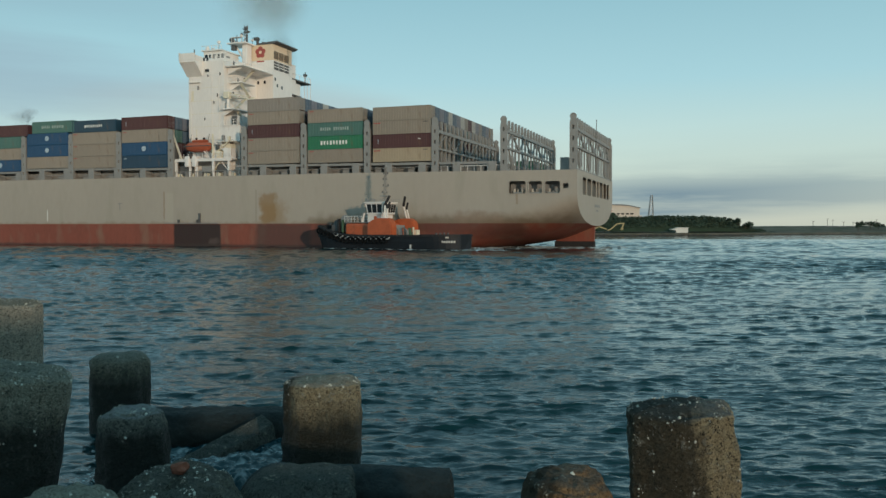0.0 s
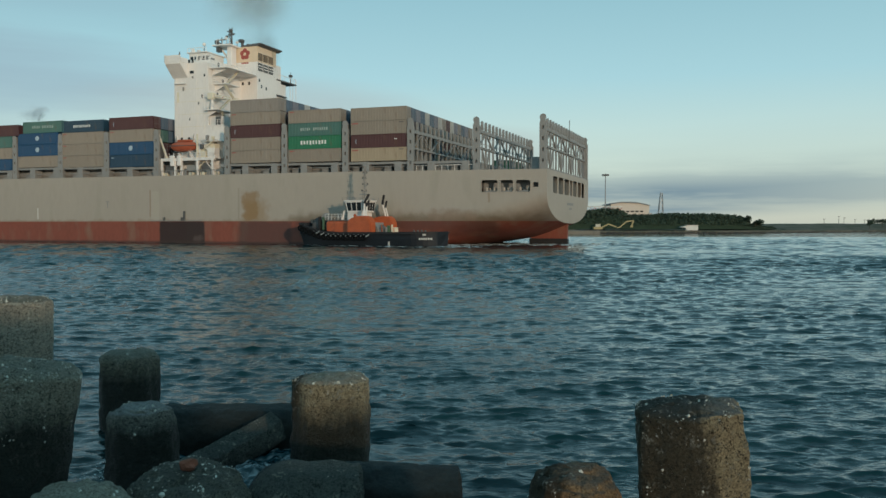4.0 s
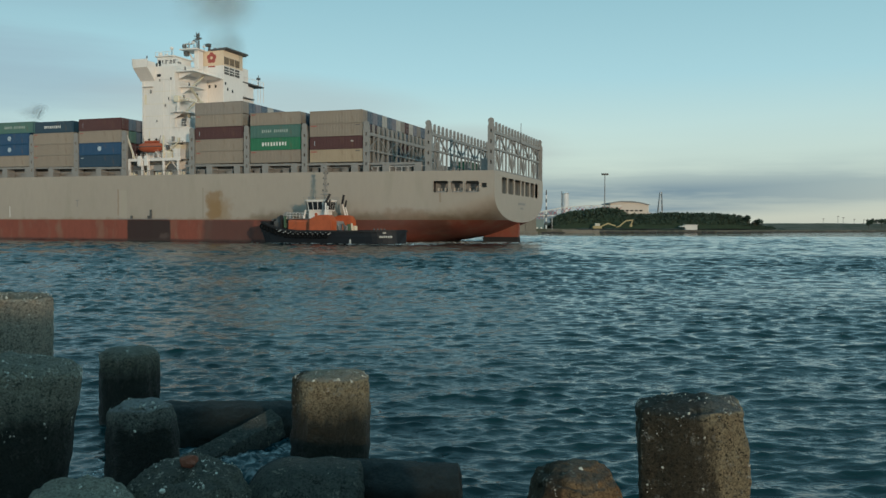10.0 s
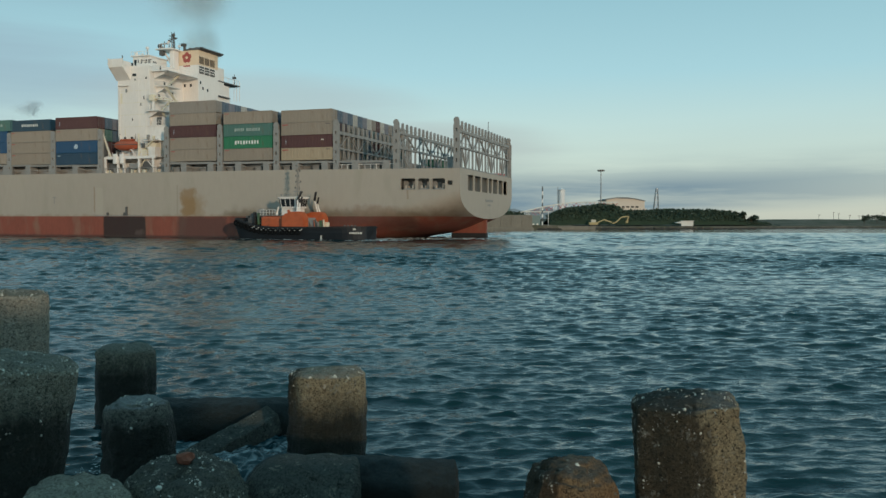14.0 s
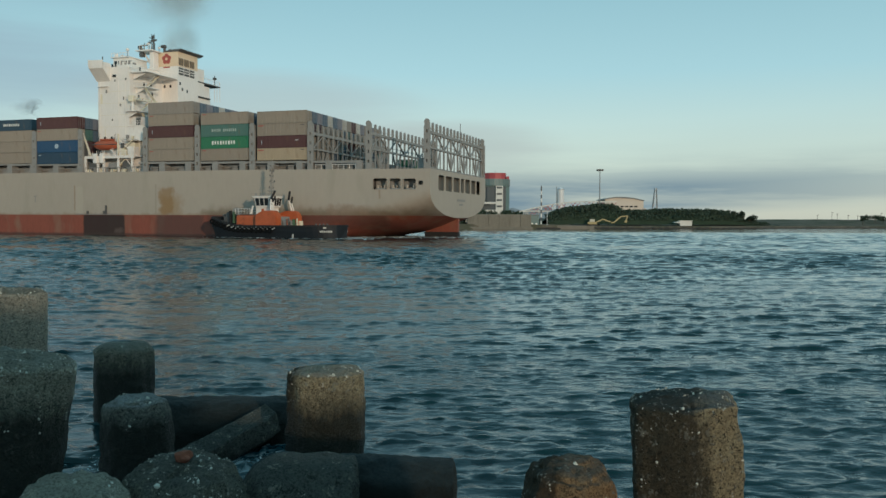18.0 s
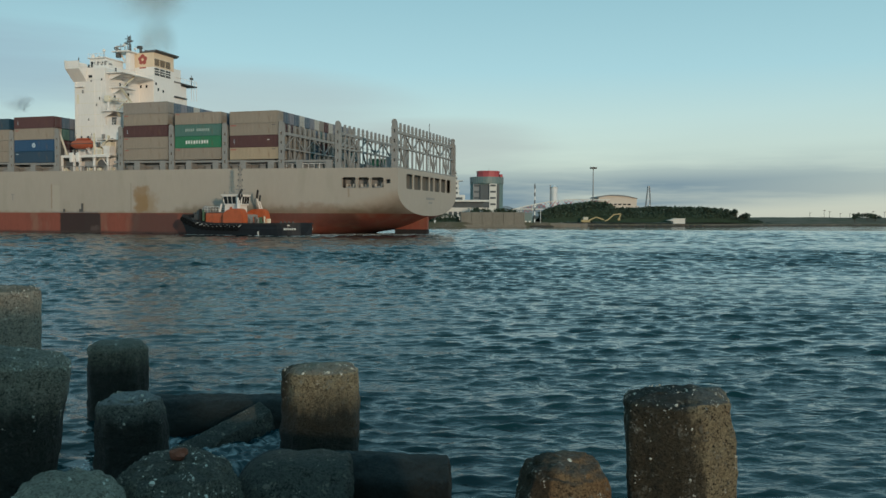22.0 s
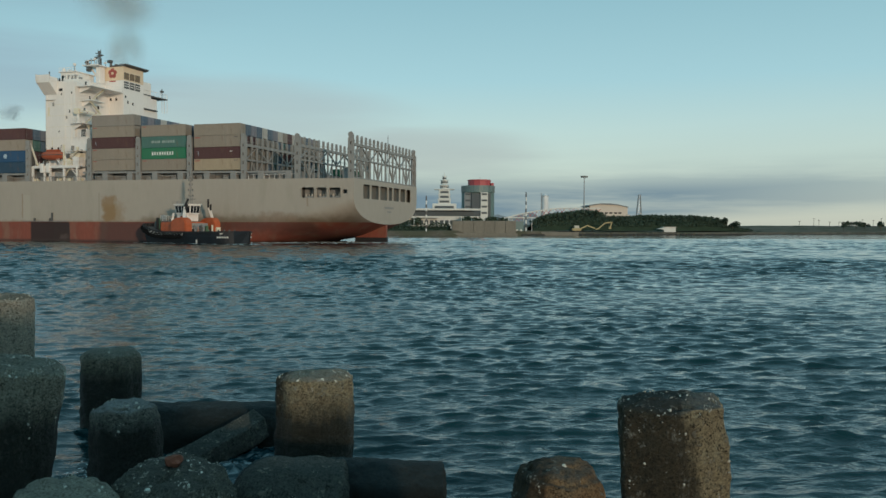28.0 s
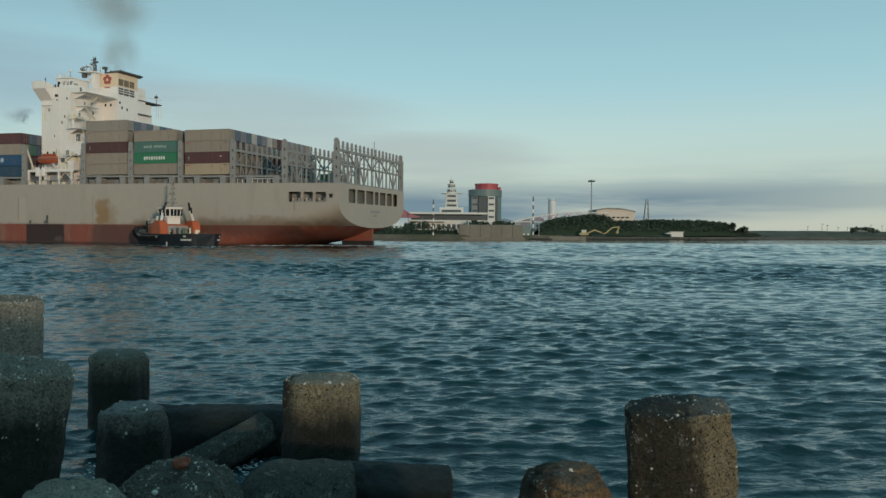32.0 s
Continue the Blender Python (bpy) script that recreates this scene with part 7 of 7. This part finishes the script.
def facets(a, sides, p):
    """Radius of a round-cornered polygon."""
    return 1.0 / (sum(max(0.0, math.cos(a - k * 2 * math.pi / sides)) ** p for k in range(sides)) ** (1 / p)) * 0.99


def leg_mesh(L, r0, r1, seed, worn, dome, sides):
    """One blunt tapered leg along z, from the body at 0 to its tip at L, and the points of its skin near the tip."""
    bm = bmesh.new()
    seg = 96
    prof = [(L * k / 70, r0 + (r1 - r0) * k / 70) for k in range(70)]
    prof = [q for q in prof if q[0] < L - dome - 0.02]
    for k in range(15):
        a = k / 14 * math.pi / 2
        prof.append((L - dome + dome * math.sin(a) ** 0.9, r1 * (1 - 0.94 * (1 - math.cos(a) ** 0.75))))
    rings, skin = [], []
    off = Vector((seed * 3.7, seed * 1.3, 0))
    for z, r in prof:
        ring = []
        top = max(0.0, 1 - (L - z) / 0.35)
        for i in range(seg):
            a = 2 * math.pi * i / seg
            rr = r * (facets(a + 0.2, sides, 20 if sides == 8 else 44) if r > 0.4 * r1 else 1.0)
            v = Vector((rr * math.cos(a), rr * math.sin(a), z))
            d = 0.03 * noise.noise(v * 2.2 + off) + 0.018 * noise.noise(v * 7 + off) + 0.012 * noise.noise(v * 19 + off)
            d -= worn * top * (0.045 * max(0.0, noise.noise(v * 3.5 + off)) + 0.03 * max(0.0, noise.noise(v * 10 + off)))
            d += 0.008 * top * noise.noise(v * 38 + off)
            flat = r / r1
            way = Vector((math.cos(a) * flat, math.sin(a) * flat, 1.0 if z > L - 0.5 * dome else 0.0))
            v += way * d
            skin.append((v.copy(), Vector((math.cos(a) * flat, math.sin(a) * flat, 0.9 * (1 - flat) + 0.1)).normalized()))
            ring.append(bm.verts.new(v))
        rings.append(ring)
    for a, b in zip(rings, rings[1:]):
        for i in range(seg):
            bm.faces.new((a[i], a[(i + 1) % seg], b[(i + 1) % seg], b[i]))
    bm.faces.new(rings[-1])
    return bm, skin


def barnacles(skin, count, deep, L, seed, size):
    """Small six-sided cones sitting on the skin in clusters."""
    rnd = random.Random(seed)
    near = [q for q in skin if q[0].z > L - deep]
    where = np.array([tuple(q[0]) for q in near])
    vs, fs = [], []
    while len(vs) < 7 * count:
        heart = rnd.choice(near)[0]
        close = np.flatnonzero(((where - np.array(heart)) ** 2).sum(1) < rnd.uniform(0.03, 0.10) ** 2)
        for i in range(rnd.choice((1, 2, 4, 7, 12))):
            p, nrm = near[close[rnd.randrange(len(close))]]
            r = size * math.exp(rnd.gauss(-0.35, 0.5))
            e1 = nrm.orthogonal().normalized()
            e2 = nrm.cross(e1)
            k, turn, long = len(vs), rnd.random() * 6, rnd.uniform(0.6, 1.5)
            p = p + e1 * rnd.uniform(-0.02, 0.02) + e2 * rnd.uniform(-0.02, 0.02)
            for j in range(6):
                t = turn + j * math.pi / 3
                vs.append(tuple(p + (e1 * math.cos(t) * long + e2 * math.sin(t)) * r * rnd.uniform(0.7, 1.2) - nrm * 0.006))
            vs.append(tuple(p + nrm * r * 0.6))
            fs += [(k + j, k + (j + 1) % 6, k + 6) for j in range(6)]
    me = bpy.data.meshes.new("barnacles")
    me.from_pydata(vs, [], fs)
    return me


def tetrapod(tip, axis, r1, spin, seed, rock, L=2.1, flare=1.22, worn=1.0, dome=0.09, sides=8, shells=0, deep=0.5, size=0.012, label="weathered concrete tetrapod leg rising from the water"):
    axis = Vector(axis).normalized()
    root = tagged(new("tetrapod"), label, "tetrapod", "breakwater tetrapods")
    turn = axis.to_track_quat("Z", "Y") if axis.z < 0.6 else Vector((0, 0, 1)).rotation_difference(axis)
    root.matrix_world = Matrix.Translation(Vector(tip) - axis * L) @ turn.to_matrix().to_4x4() @ pose(0, 0, 0, 0, 0, spin)
    for i in range(4):
        way = pose(0, 0, 0, 0, 0, i * 120) @ pose(0, 0, 0, 0, 109.47, 0)
        if i and (root.matrix_world @ way @ Vector((0, 0, L))).z > -0.25:
            continue
        bm, skin = leg_mesh(L, r1 * flare, r1, seed + i, worn, dome, sides)
        g = part("leg", bm, rock, root, smooth=True)
        if i:
            g.matrix_basis = way
        elif shells:
            tagged(part("barnacle_crust", barnacles(skin, shells, deep, L, seed, size), SHELL, g, "clusters of white barnacles"), kind="stuff")
    b = bmesh.new()
    bmesh.ops.create_icosphere(b, subdivisions=3, radius=r1 * flare * 1.06)
    part("hub", b, rock, root, smooth=True)
    return root


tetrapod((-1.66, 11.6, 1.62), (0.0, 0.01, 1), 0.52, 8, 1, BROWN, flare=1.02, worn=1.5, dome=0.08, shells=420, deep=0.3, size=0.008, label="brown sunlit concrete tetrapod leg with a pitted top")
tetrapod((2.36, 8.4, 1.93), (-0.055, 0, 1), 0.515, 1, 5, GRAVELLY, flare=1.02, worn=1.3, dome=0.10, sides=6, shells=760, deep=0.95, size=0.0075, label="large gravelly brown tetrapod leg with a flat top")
tetrapod((-5.88, 15.3, 1.42), (0.0, 0, 1), 0.505, 40, 9, DARKROCK, flare=1.06, worn=0.5, dome=0.20, shells=160, deep=0.4, size=0.010, label="dark wet tetrapod leg with rounded shoulders")
tetrapod((-4.0, 10.8, 1.38), (-0.05, 0.05, 1), 0.40, 10, 13, STUBROCK, flare=1.30, worn=1.5, dome=0.16, shells=110, deep=0.7, size=0.012, label="dark stubby tetrapod leg with a grey cap")
tetrapod((-4.55, 9.0, 2.22), (0.15, 0, 1), 0.55, 30, 17, GREYROCK, L=2.7, flare=1.03, worn=1.6, dome=0.15, shells=800, deep=0.8, size=0.010, label="tall grey tetrapod leg speckled with barnacles")
tetrapod((-6.50, 12.5, 2.62), (0.03, 0, 1), 0.49, 12, 21, TALLROCK, L=3.0, flare=1.15, dome=0.10, shells=520, deep=0.6, size=0.011, label="tall tetrapod leg with a sunlit brown top")
tetrapod((-2.35, 13.4, 0.35), (1, 0.08, 0.04), 0.46, 15, 25, WETROCK, label="dark wet tetrapod leg lying at the waterline")
tetrapod((-2.72, 13.12, 0.53), (0.71, 0.85, 0.31), 0.25, 8, 29, LOWROCK, flare=1.05, sides=6, label="wet grey tetrapod leg slanting out of the water")
tetrapod((-2.78, 8.7, 1.12), (0.0, -0.22, 1), 0.64, 33, 33, NEARROCK, flare=1.3, worn=2.4, dome=0.42, shells=800, deep=0.8, size=0.012, label="worn barnacled tetrapod leg with a reddish top")
tetrapod((-3.62, 8.1, 1.10), (0.05, -0.2, 1), 0.54, 5, 37, PALEROCK, flare=1.4, worn=2.2, dome=0.36, shells=120, deep=0.6, label="worn pale grey tetrapod leg")
tetrapod((-0.96, 9.35, 0.49), (1, 0.02, -0.02), 0.50, 20, 41, LOWROCK, L=0.8, flare=1.02, dome=0.10, worn=1.4, shells=60, deep=0.7, label="dark weedy tetrapod leg lying sideways")
tetrapod((0.12, 9.75, 0.40), (1, 0.02, -0.02), 0.47, 0, 49, WETROCK, L=2.0, flare=1.02, dome=0.06, worn=0.7, label="slick black tetrapod leg awash beside a weedy one")
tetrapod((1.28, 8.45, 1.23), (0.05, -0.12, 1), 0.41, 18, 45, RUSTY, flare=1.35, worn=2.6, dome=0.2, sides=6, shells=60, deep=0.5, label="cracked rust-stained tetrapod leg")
red = bmesh.new()
bmesh.ops.create_icosphere(red, subdivisions=2, radius=0.095)
for v in red.verts:
    v.co.z *= 0.72
    v.co += v.co.normalized() * 0.05 * noise.noise(v.co * 20)
brick = part("brick_lump", red, mat("brick_red", (0.20, 0.062, 0.035), 0.9, vary=0.35, scale=12))
brick.location = (-2.74, 8.76, 1.16)
tagged(brick, "small reddish lump of brick on a tetrapod", "brick lump")
# the crest that the camera stands on, behind and below it
# unseen; stepped down on the right to let sunlight onto the tetrapods
for x0, x1, top in ((-70, 3.0, 2.0), (3.0, 70, 1.2)):
    tagged(part("breakwater", boxm(x0, x1, -14, 2.2, -2, top, 0.1), CONCRETE), "concrete crest of the breakwater", "breakwater", kind="structure")
# unseen wall behind the camera, raised to shade the left tetrapods
for x0, x1, top in ((-70, -14, 3.2), (-14, 6.3, 5.2), (6.3, 70, 2.6)):
    tagged(part("unseen_shade_wall", boxm(x0, x1, -9.5, -8.7, 2.0, top, 0.05), CONCRETE), "unseen concrete wall added to shade the tetrapods", "parapet", kind="structure")

# ---- smoke ----
SOOT = mat("soot_smoke", (0.26, 0.25, 0.21), 1.0, vary=0.1, spec=0.0)
MIST = mat("grey_cloud", (0.26, 0.31, 0.37), 1.0, vary=0.1, spec=0.0)
FOAM = mat("foam", (0.55, 0.60, 0.60), 0.8, vary=0.1)


def thin(m, most, scale):
    """Lets most of the light through a material: uneven, and fading out towards the rim of each wisp."""
    n, l = m.node_tree.nodes, m.node_tree.links
    bs = n["Principled BSDF"]
    co = n.new("ShaderNodeTexCoord")
    noi = n.new("ShaderNodeTexNoise")
    noi.inputs["Scale"].default_value, noi.inputs["Detail"].default_value = scale, 4
    l.new(co.outputs["Object"], noi.inputs["Vector"])
    r = n.new("ShaderNodeMapRange")
    r.inputs[1].default_value, r.inputs[2].default_value = 0.30, 0.65
    r.inputs[3].default_value, r.inputs[4].default_value = most * 0.4, most
    l.new(noi.outputs[0], r.inputs[0])
    far = n.new("ShaderNodeVectorMath")
    far.operation = "DISTANCE"
    far.inputs[1].default_value = (0.5, 0.5, 0.0)
    l.new(co.outputs["UV"], far.inputs[0])
    f = n.new("ShaderNodeMapRange")
    f.interpolation_type = "SMOOTHSTEP"
    f.inputs[1].default_value, f.inputs[2].default_value = 0.0, 0.48
    f.inputs[3].default_value, f.inputs[4].default_value = 1.0, 0.0
    l.new(far.outputs["Value"], f.inputs[0])
    mu = n.new("ShaderNodeMath")
    mu.operation = "MULTIPLY"
    l.new(r.outputs[0], mu.inputs[0])
    l.new(f.outputs[0], mu.inputs[1])
    l.new(mu.outputs[0], bs.inputs["Alpha"])
    return m


thin(SOOT, 0.42, 0.10)
thin(MIST, 0.30, 0.05)


def wisps(rx, ry, rz, count, seed, curl=0.35, sway=3.14):
    """Curled wisps, turned every way, filling an ellipsoid."""
    rnd = random.Random(seed)
    bm = bmesh.new()
    uv = bm.loops.layers.uv.new("rim")
    for i in range(count):
        turn = Euler((rnd.uniform(1.2, 1.95), rnd.uniform(-0.6, 0.6), rnd.uniform(-sway, sway))).to_matrix()
        mid = Vector([rnd.gauss(0, 0.28) for _ in range(3)])
        rings = []
        for k in range(9):
            ring = []
            for j in range(20):
                a = j * math.pi / 10
                q = k / 8
                p = Vector((q * math.cos(a), q * math.sin(a), curl * (1 - q * q) + 0.7 * curl * noise.noise((q * math.cos(a) * 1.5 + i, q * math.sin(a) * 1.5, seed)))) * 0.85
                p = turn @ p + mid
                ring.append((bm.verts.new((p.x * rx, p.y * ry, p.z * rz)), (0.5 + 0.5 * q * math.cos(a), 0.5 + 0.5 * q * math.sin(a))))
            rings.append(ring)
        for ra, rb in zip(rings, rings[1:]):
            for j in range(20):
                quad = (ra[j], rb[j], rb[(j + 1) % 20], ra[(j + 1) % 20])
                f = bm.faces.new([q[0] for q in quad])
                for lp, q in zip(f.loops, quad):
                    lp[uv].uv = q[1]
    return bm


PUFFS = []
for i in range(11):
    h = 3.7 * i - 5.5
    sg = 1.3 + 0.42 * max(0, min(h + 4, 14))
    p = tagged(part("smoke_puff", wisps(2.2 * sg, 2.0 * sg, 9.0 + 0.3 * sg, 1, 100 + i, 0.08, 0.7), SOOT, smooth=True), "thin grey-brown puff of funnel smoke", "smoke", "funnel smoke", "stuff")
    PUFFS.append((p, h, 0.5 * math.sin(i * 1.7)))
cloudlet = tagged(part("cloudlet", wisps(34, 18, 15, 7, 300), MIST, smooth=True), "small dark grey cloud low in the sky", "cloud", kind="stuff")
cloudlet.location = (-738, 1500, 203)


def foam_patch(seed, n, spots, size, long=3.0):
    """Broken white water: flat ragged flakes; spots of (x, y, spread along x, spread along y)."""
    rng = np.random.RandomState(seed)
    vs, fs = [], []
    for i in range(n):
        x, y, sx, sy = spots[rng.randint(len(spots))]
        cx, cy, cz = x + rng.normal() * sx, y + rng.normal() * sy, rng.uniform(0.02, 0.16)
        r, tilt, k = size * rng.uniform(0.3, 1.3), rng.normal() * 0.25, len(vs)
        for j in range(7):
            a = j * 2 * math.pi / 7
            q = r * rng.uniform(0.55, 1.2)
            vs.append((cx + long * q * math.cos(a), cy + q * math.sin(a), cz + tilt * q * math.sin(a)))
        fs.append(tuple(range(k, k + 7)))
    me = bpy.data.meshes.new("foam")
    me.from_pydata(vs, [], fs)
    me.materials.append(FOAM)
    return me


wash = tagged(new("stern_wash", foam_patch(70, 1500, ((-26, -8, 6, 3), (-31, -10, 4, 4), (-22, -2, 3, 1), (-38, -16, 5, 5), (-20, 1.0, 2, 0.6)), 0.16)), "white wash under the ship's counter", "foam", kind="stuff")
tug_wash = tagged(new("tug_wash", foam_patch(72, 420, ((-16.5, 0, 2.5, 2.5), (-8, 5.4, 6, 0.3), (6, 5.4, 5, 0.3), (-19, 1, 2, 2), (-16, 3, 3, 1.5)), 0.11, 4.0)), "thin white wash round the tug", "foam", kind="stuff")
swash = tagged(new("swash", foam_patch(74, 1500, ((-4.1, 13.0, 0.4, 0.15), (-3.5, 12.6, 0.4, 0.2), (-3.2, 12.3, 0.4, 0.2), (-2.6, 12.2, 0.3, 0.15), (-4.9, 11.9, 0.2, 0.5), (-5.1, 14.0, 0.2, 0.3), (0.8, 9.6, 0.3, 0.2)), 0.010, 2.2)), "foam flecks between the tetrapods", "foam", kind="stuff")


def surge_material():
    """Aerated water: streaks of thin foam drawn out over dark water."""
    m = SEA.copy()
    m.name = "aerated_water"
    n, l = m.node_tree.nodes, m.node_tree.links
    bs = n["Principled BSDF"]
    co = n.new("ShaderNodeTexCoord")
    t = n.new("ShaderNodeTexNoise")
    t.inputs["Scale"].default_value, t.inputs["Detail"].default_value, t.inputs["Distortion"].default_value = 3.2, 7, 1.6
    l.new(co.outputs["Object"], t.inputs["Vector"])
    r = n.new("ShaderNodeMapRange")
    r.inputs[1].default_value, r.inputs[2].default_value = 0.50, 0.68
    r.inputs[3].default_value, r.inputs[4].default_value = 0.0, 0.75
    l.new(t.outputs[0], r.inputs[0])
    mx = n.new("ShaderNodeMix")
    mx.data_type = "RGBA"
    l.new(r.outputs[0], mx.inputs[0])
    mx.inputs[6].default_value = (0.004, 0.03, 0.04, 1)
    mx.inputs[7].default_value = (0.34, 0.40, 0.42, 1)
    l.new(mx.outputs[2], bs.inputs["Base Color"])
    rr = n.new("ShaderNodeMapRange")
    rr.inputs[3].default_value, rr.inputs[4].default_value = 0.08, 0.6
    l.new(r.outputs[0], rr.inputs[0])
    l.new(rr.outputs[0], bs.inputs["Roughness"])
    return m


def surge_sheet():
    """The water that pumps up and down in the gap between the tetrapods: a ragged hump that sinks away at its rim."""
    x, y = np.linspace(-1, 1, 130), np.linspace(-1, 1, 90)
    U, V = np.meshgrid(x, y)
    X, Y = -2.95 + 1.75 * U, 12.05 + 1.15 * V
    Z = np.array([[0.10 * noise.noise((a * 1.6, b * 1.9, 0.3)) + 0.075 * noise.noise((a * 4.2, b * 4.6, 1.7)) + 0.03 * noise.noise((a * 11, b * 12, 3.1)) for a, b in zip(ra, rb)] for ra, rb in zip(X, Y)])
    rim = np.maximum(np.abs(U), np.abs(V))
    Z += 0.05 * U - 0.75 * np.clip((rim - 0.72) / 0.28, 0, 1) ** 2
    ob = new("surge", grid_mesh("surge", X, Y, Z))
    ob.data.materials.append(surge_material())
    return tagged(ob, "aerated water surging in the gap between the tetrapods", "surge", kind="stuff")


surge = surge_sheet()
# seconds, height of the surge
SURGE_ROWS = [(0, 0.24), (0.5, 0.26), (1, 0.10), (1.6, -0.04), (2, 0.06), (2.6, 0.34), (3, 0.26), (3.8, 0.0), (5, 0.2), (6, 0.02), (6.6, 0.04), (7.3, 0.30), (7.8, 0.24), (8.4, 0.10), (9, 0.02), (10, 0.22), (10.6, 0.04), (11, 0.05), (12, 0.0), (13, -0.03), (14, 0.12), (15.2, 0.0), (16.2, 0.1), (17, 0.28), (17.6, 0.06), (18, 0.04), (19, 0.16), (20, -0.05), (21, 0.06), (22, 0.16), (23, 0.26), (23.5, 0.16), (24, 0.06), (25, 0.24), (26.2, 0.04), (27.2, 0.14), (28, -0.03), (29, 0.16), (30, 0.18), (31, 0.02), (32, -0.02)]


def motions():
    walk(ship, SHIP_POSES)
    for ob, m in CARGO:
        walk(ob, [(t, p @ m) for t, p in SHIP_POSES])
    for ob, h, dx in PUFFS:
        walk(ob, [(t, p @ pose(34.2 + dx - 0.05 * h, -20.2, 45.2 + h + 0.26 * t, 0, 0, 0.8 * t)) for t, p in SHIP_POSES])
    walk(wash, SHIP_POSES)
    tug_poses = [(t, pose(x, y, 0, 0, 0, a)) for t, x, y, a in TUG_ROWS]
    walk(tug_wash, tug_poses)
    walk(tug, tug_poses)
    walk(surge, [(t, pose(0.10 * math.sin(1.9 * t), 0.06 * math.sin(1.3 * t), z + 0.16, 0, 1.5 * math.sin(2.3 * t))) for t, z in SURGE_ROWS])
    # the two sheets drift across one another and heave a little
    beat = [k * 1.28 for k in range(26)]
    walk(water, [(t, pose(-0.32 * t, -0.16 * t, 0.035 * math.sin(2.45 * t))) for t in beat])
    walk(water_chop, [(t, pose(0.35 * t, -0.12 * t, 0.045 * math.sin(2.1 * t + 1.0))) for t in beat])


motions()
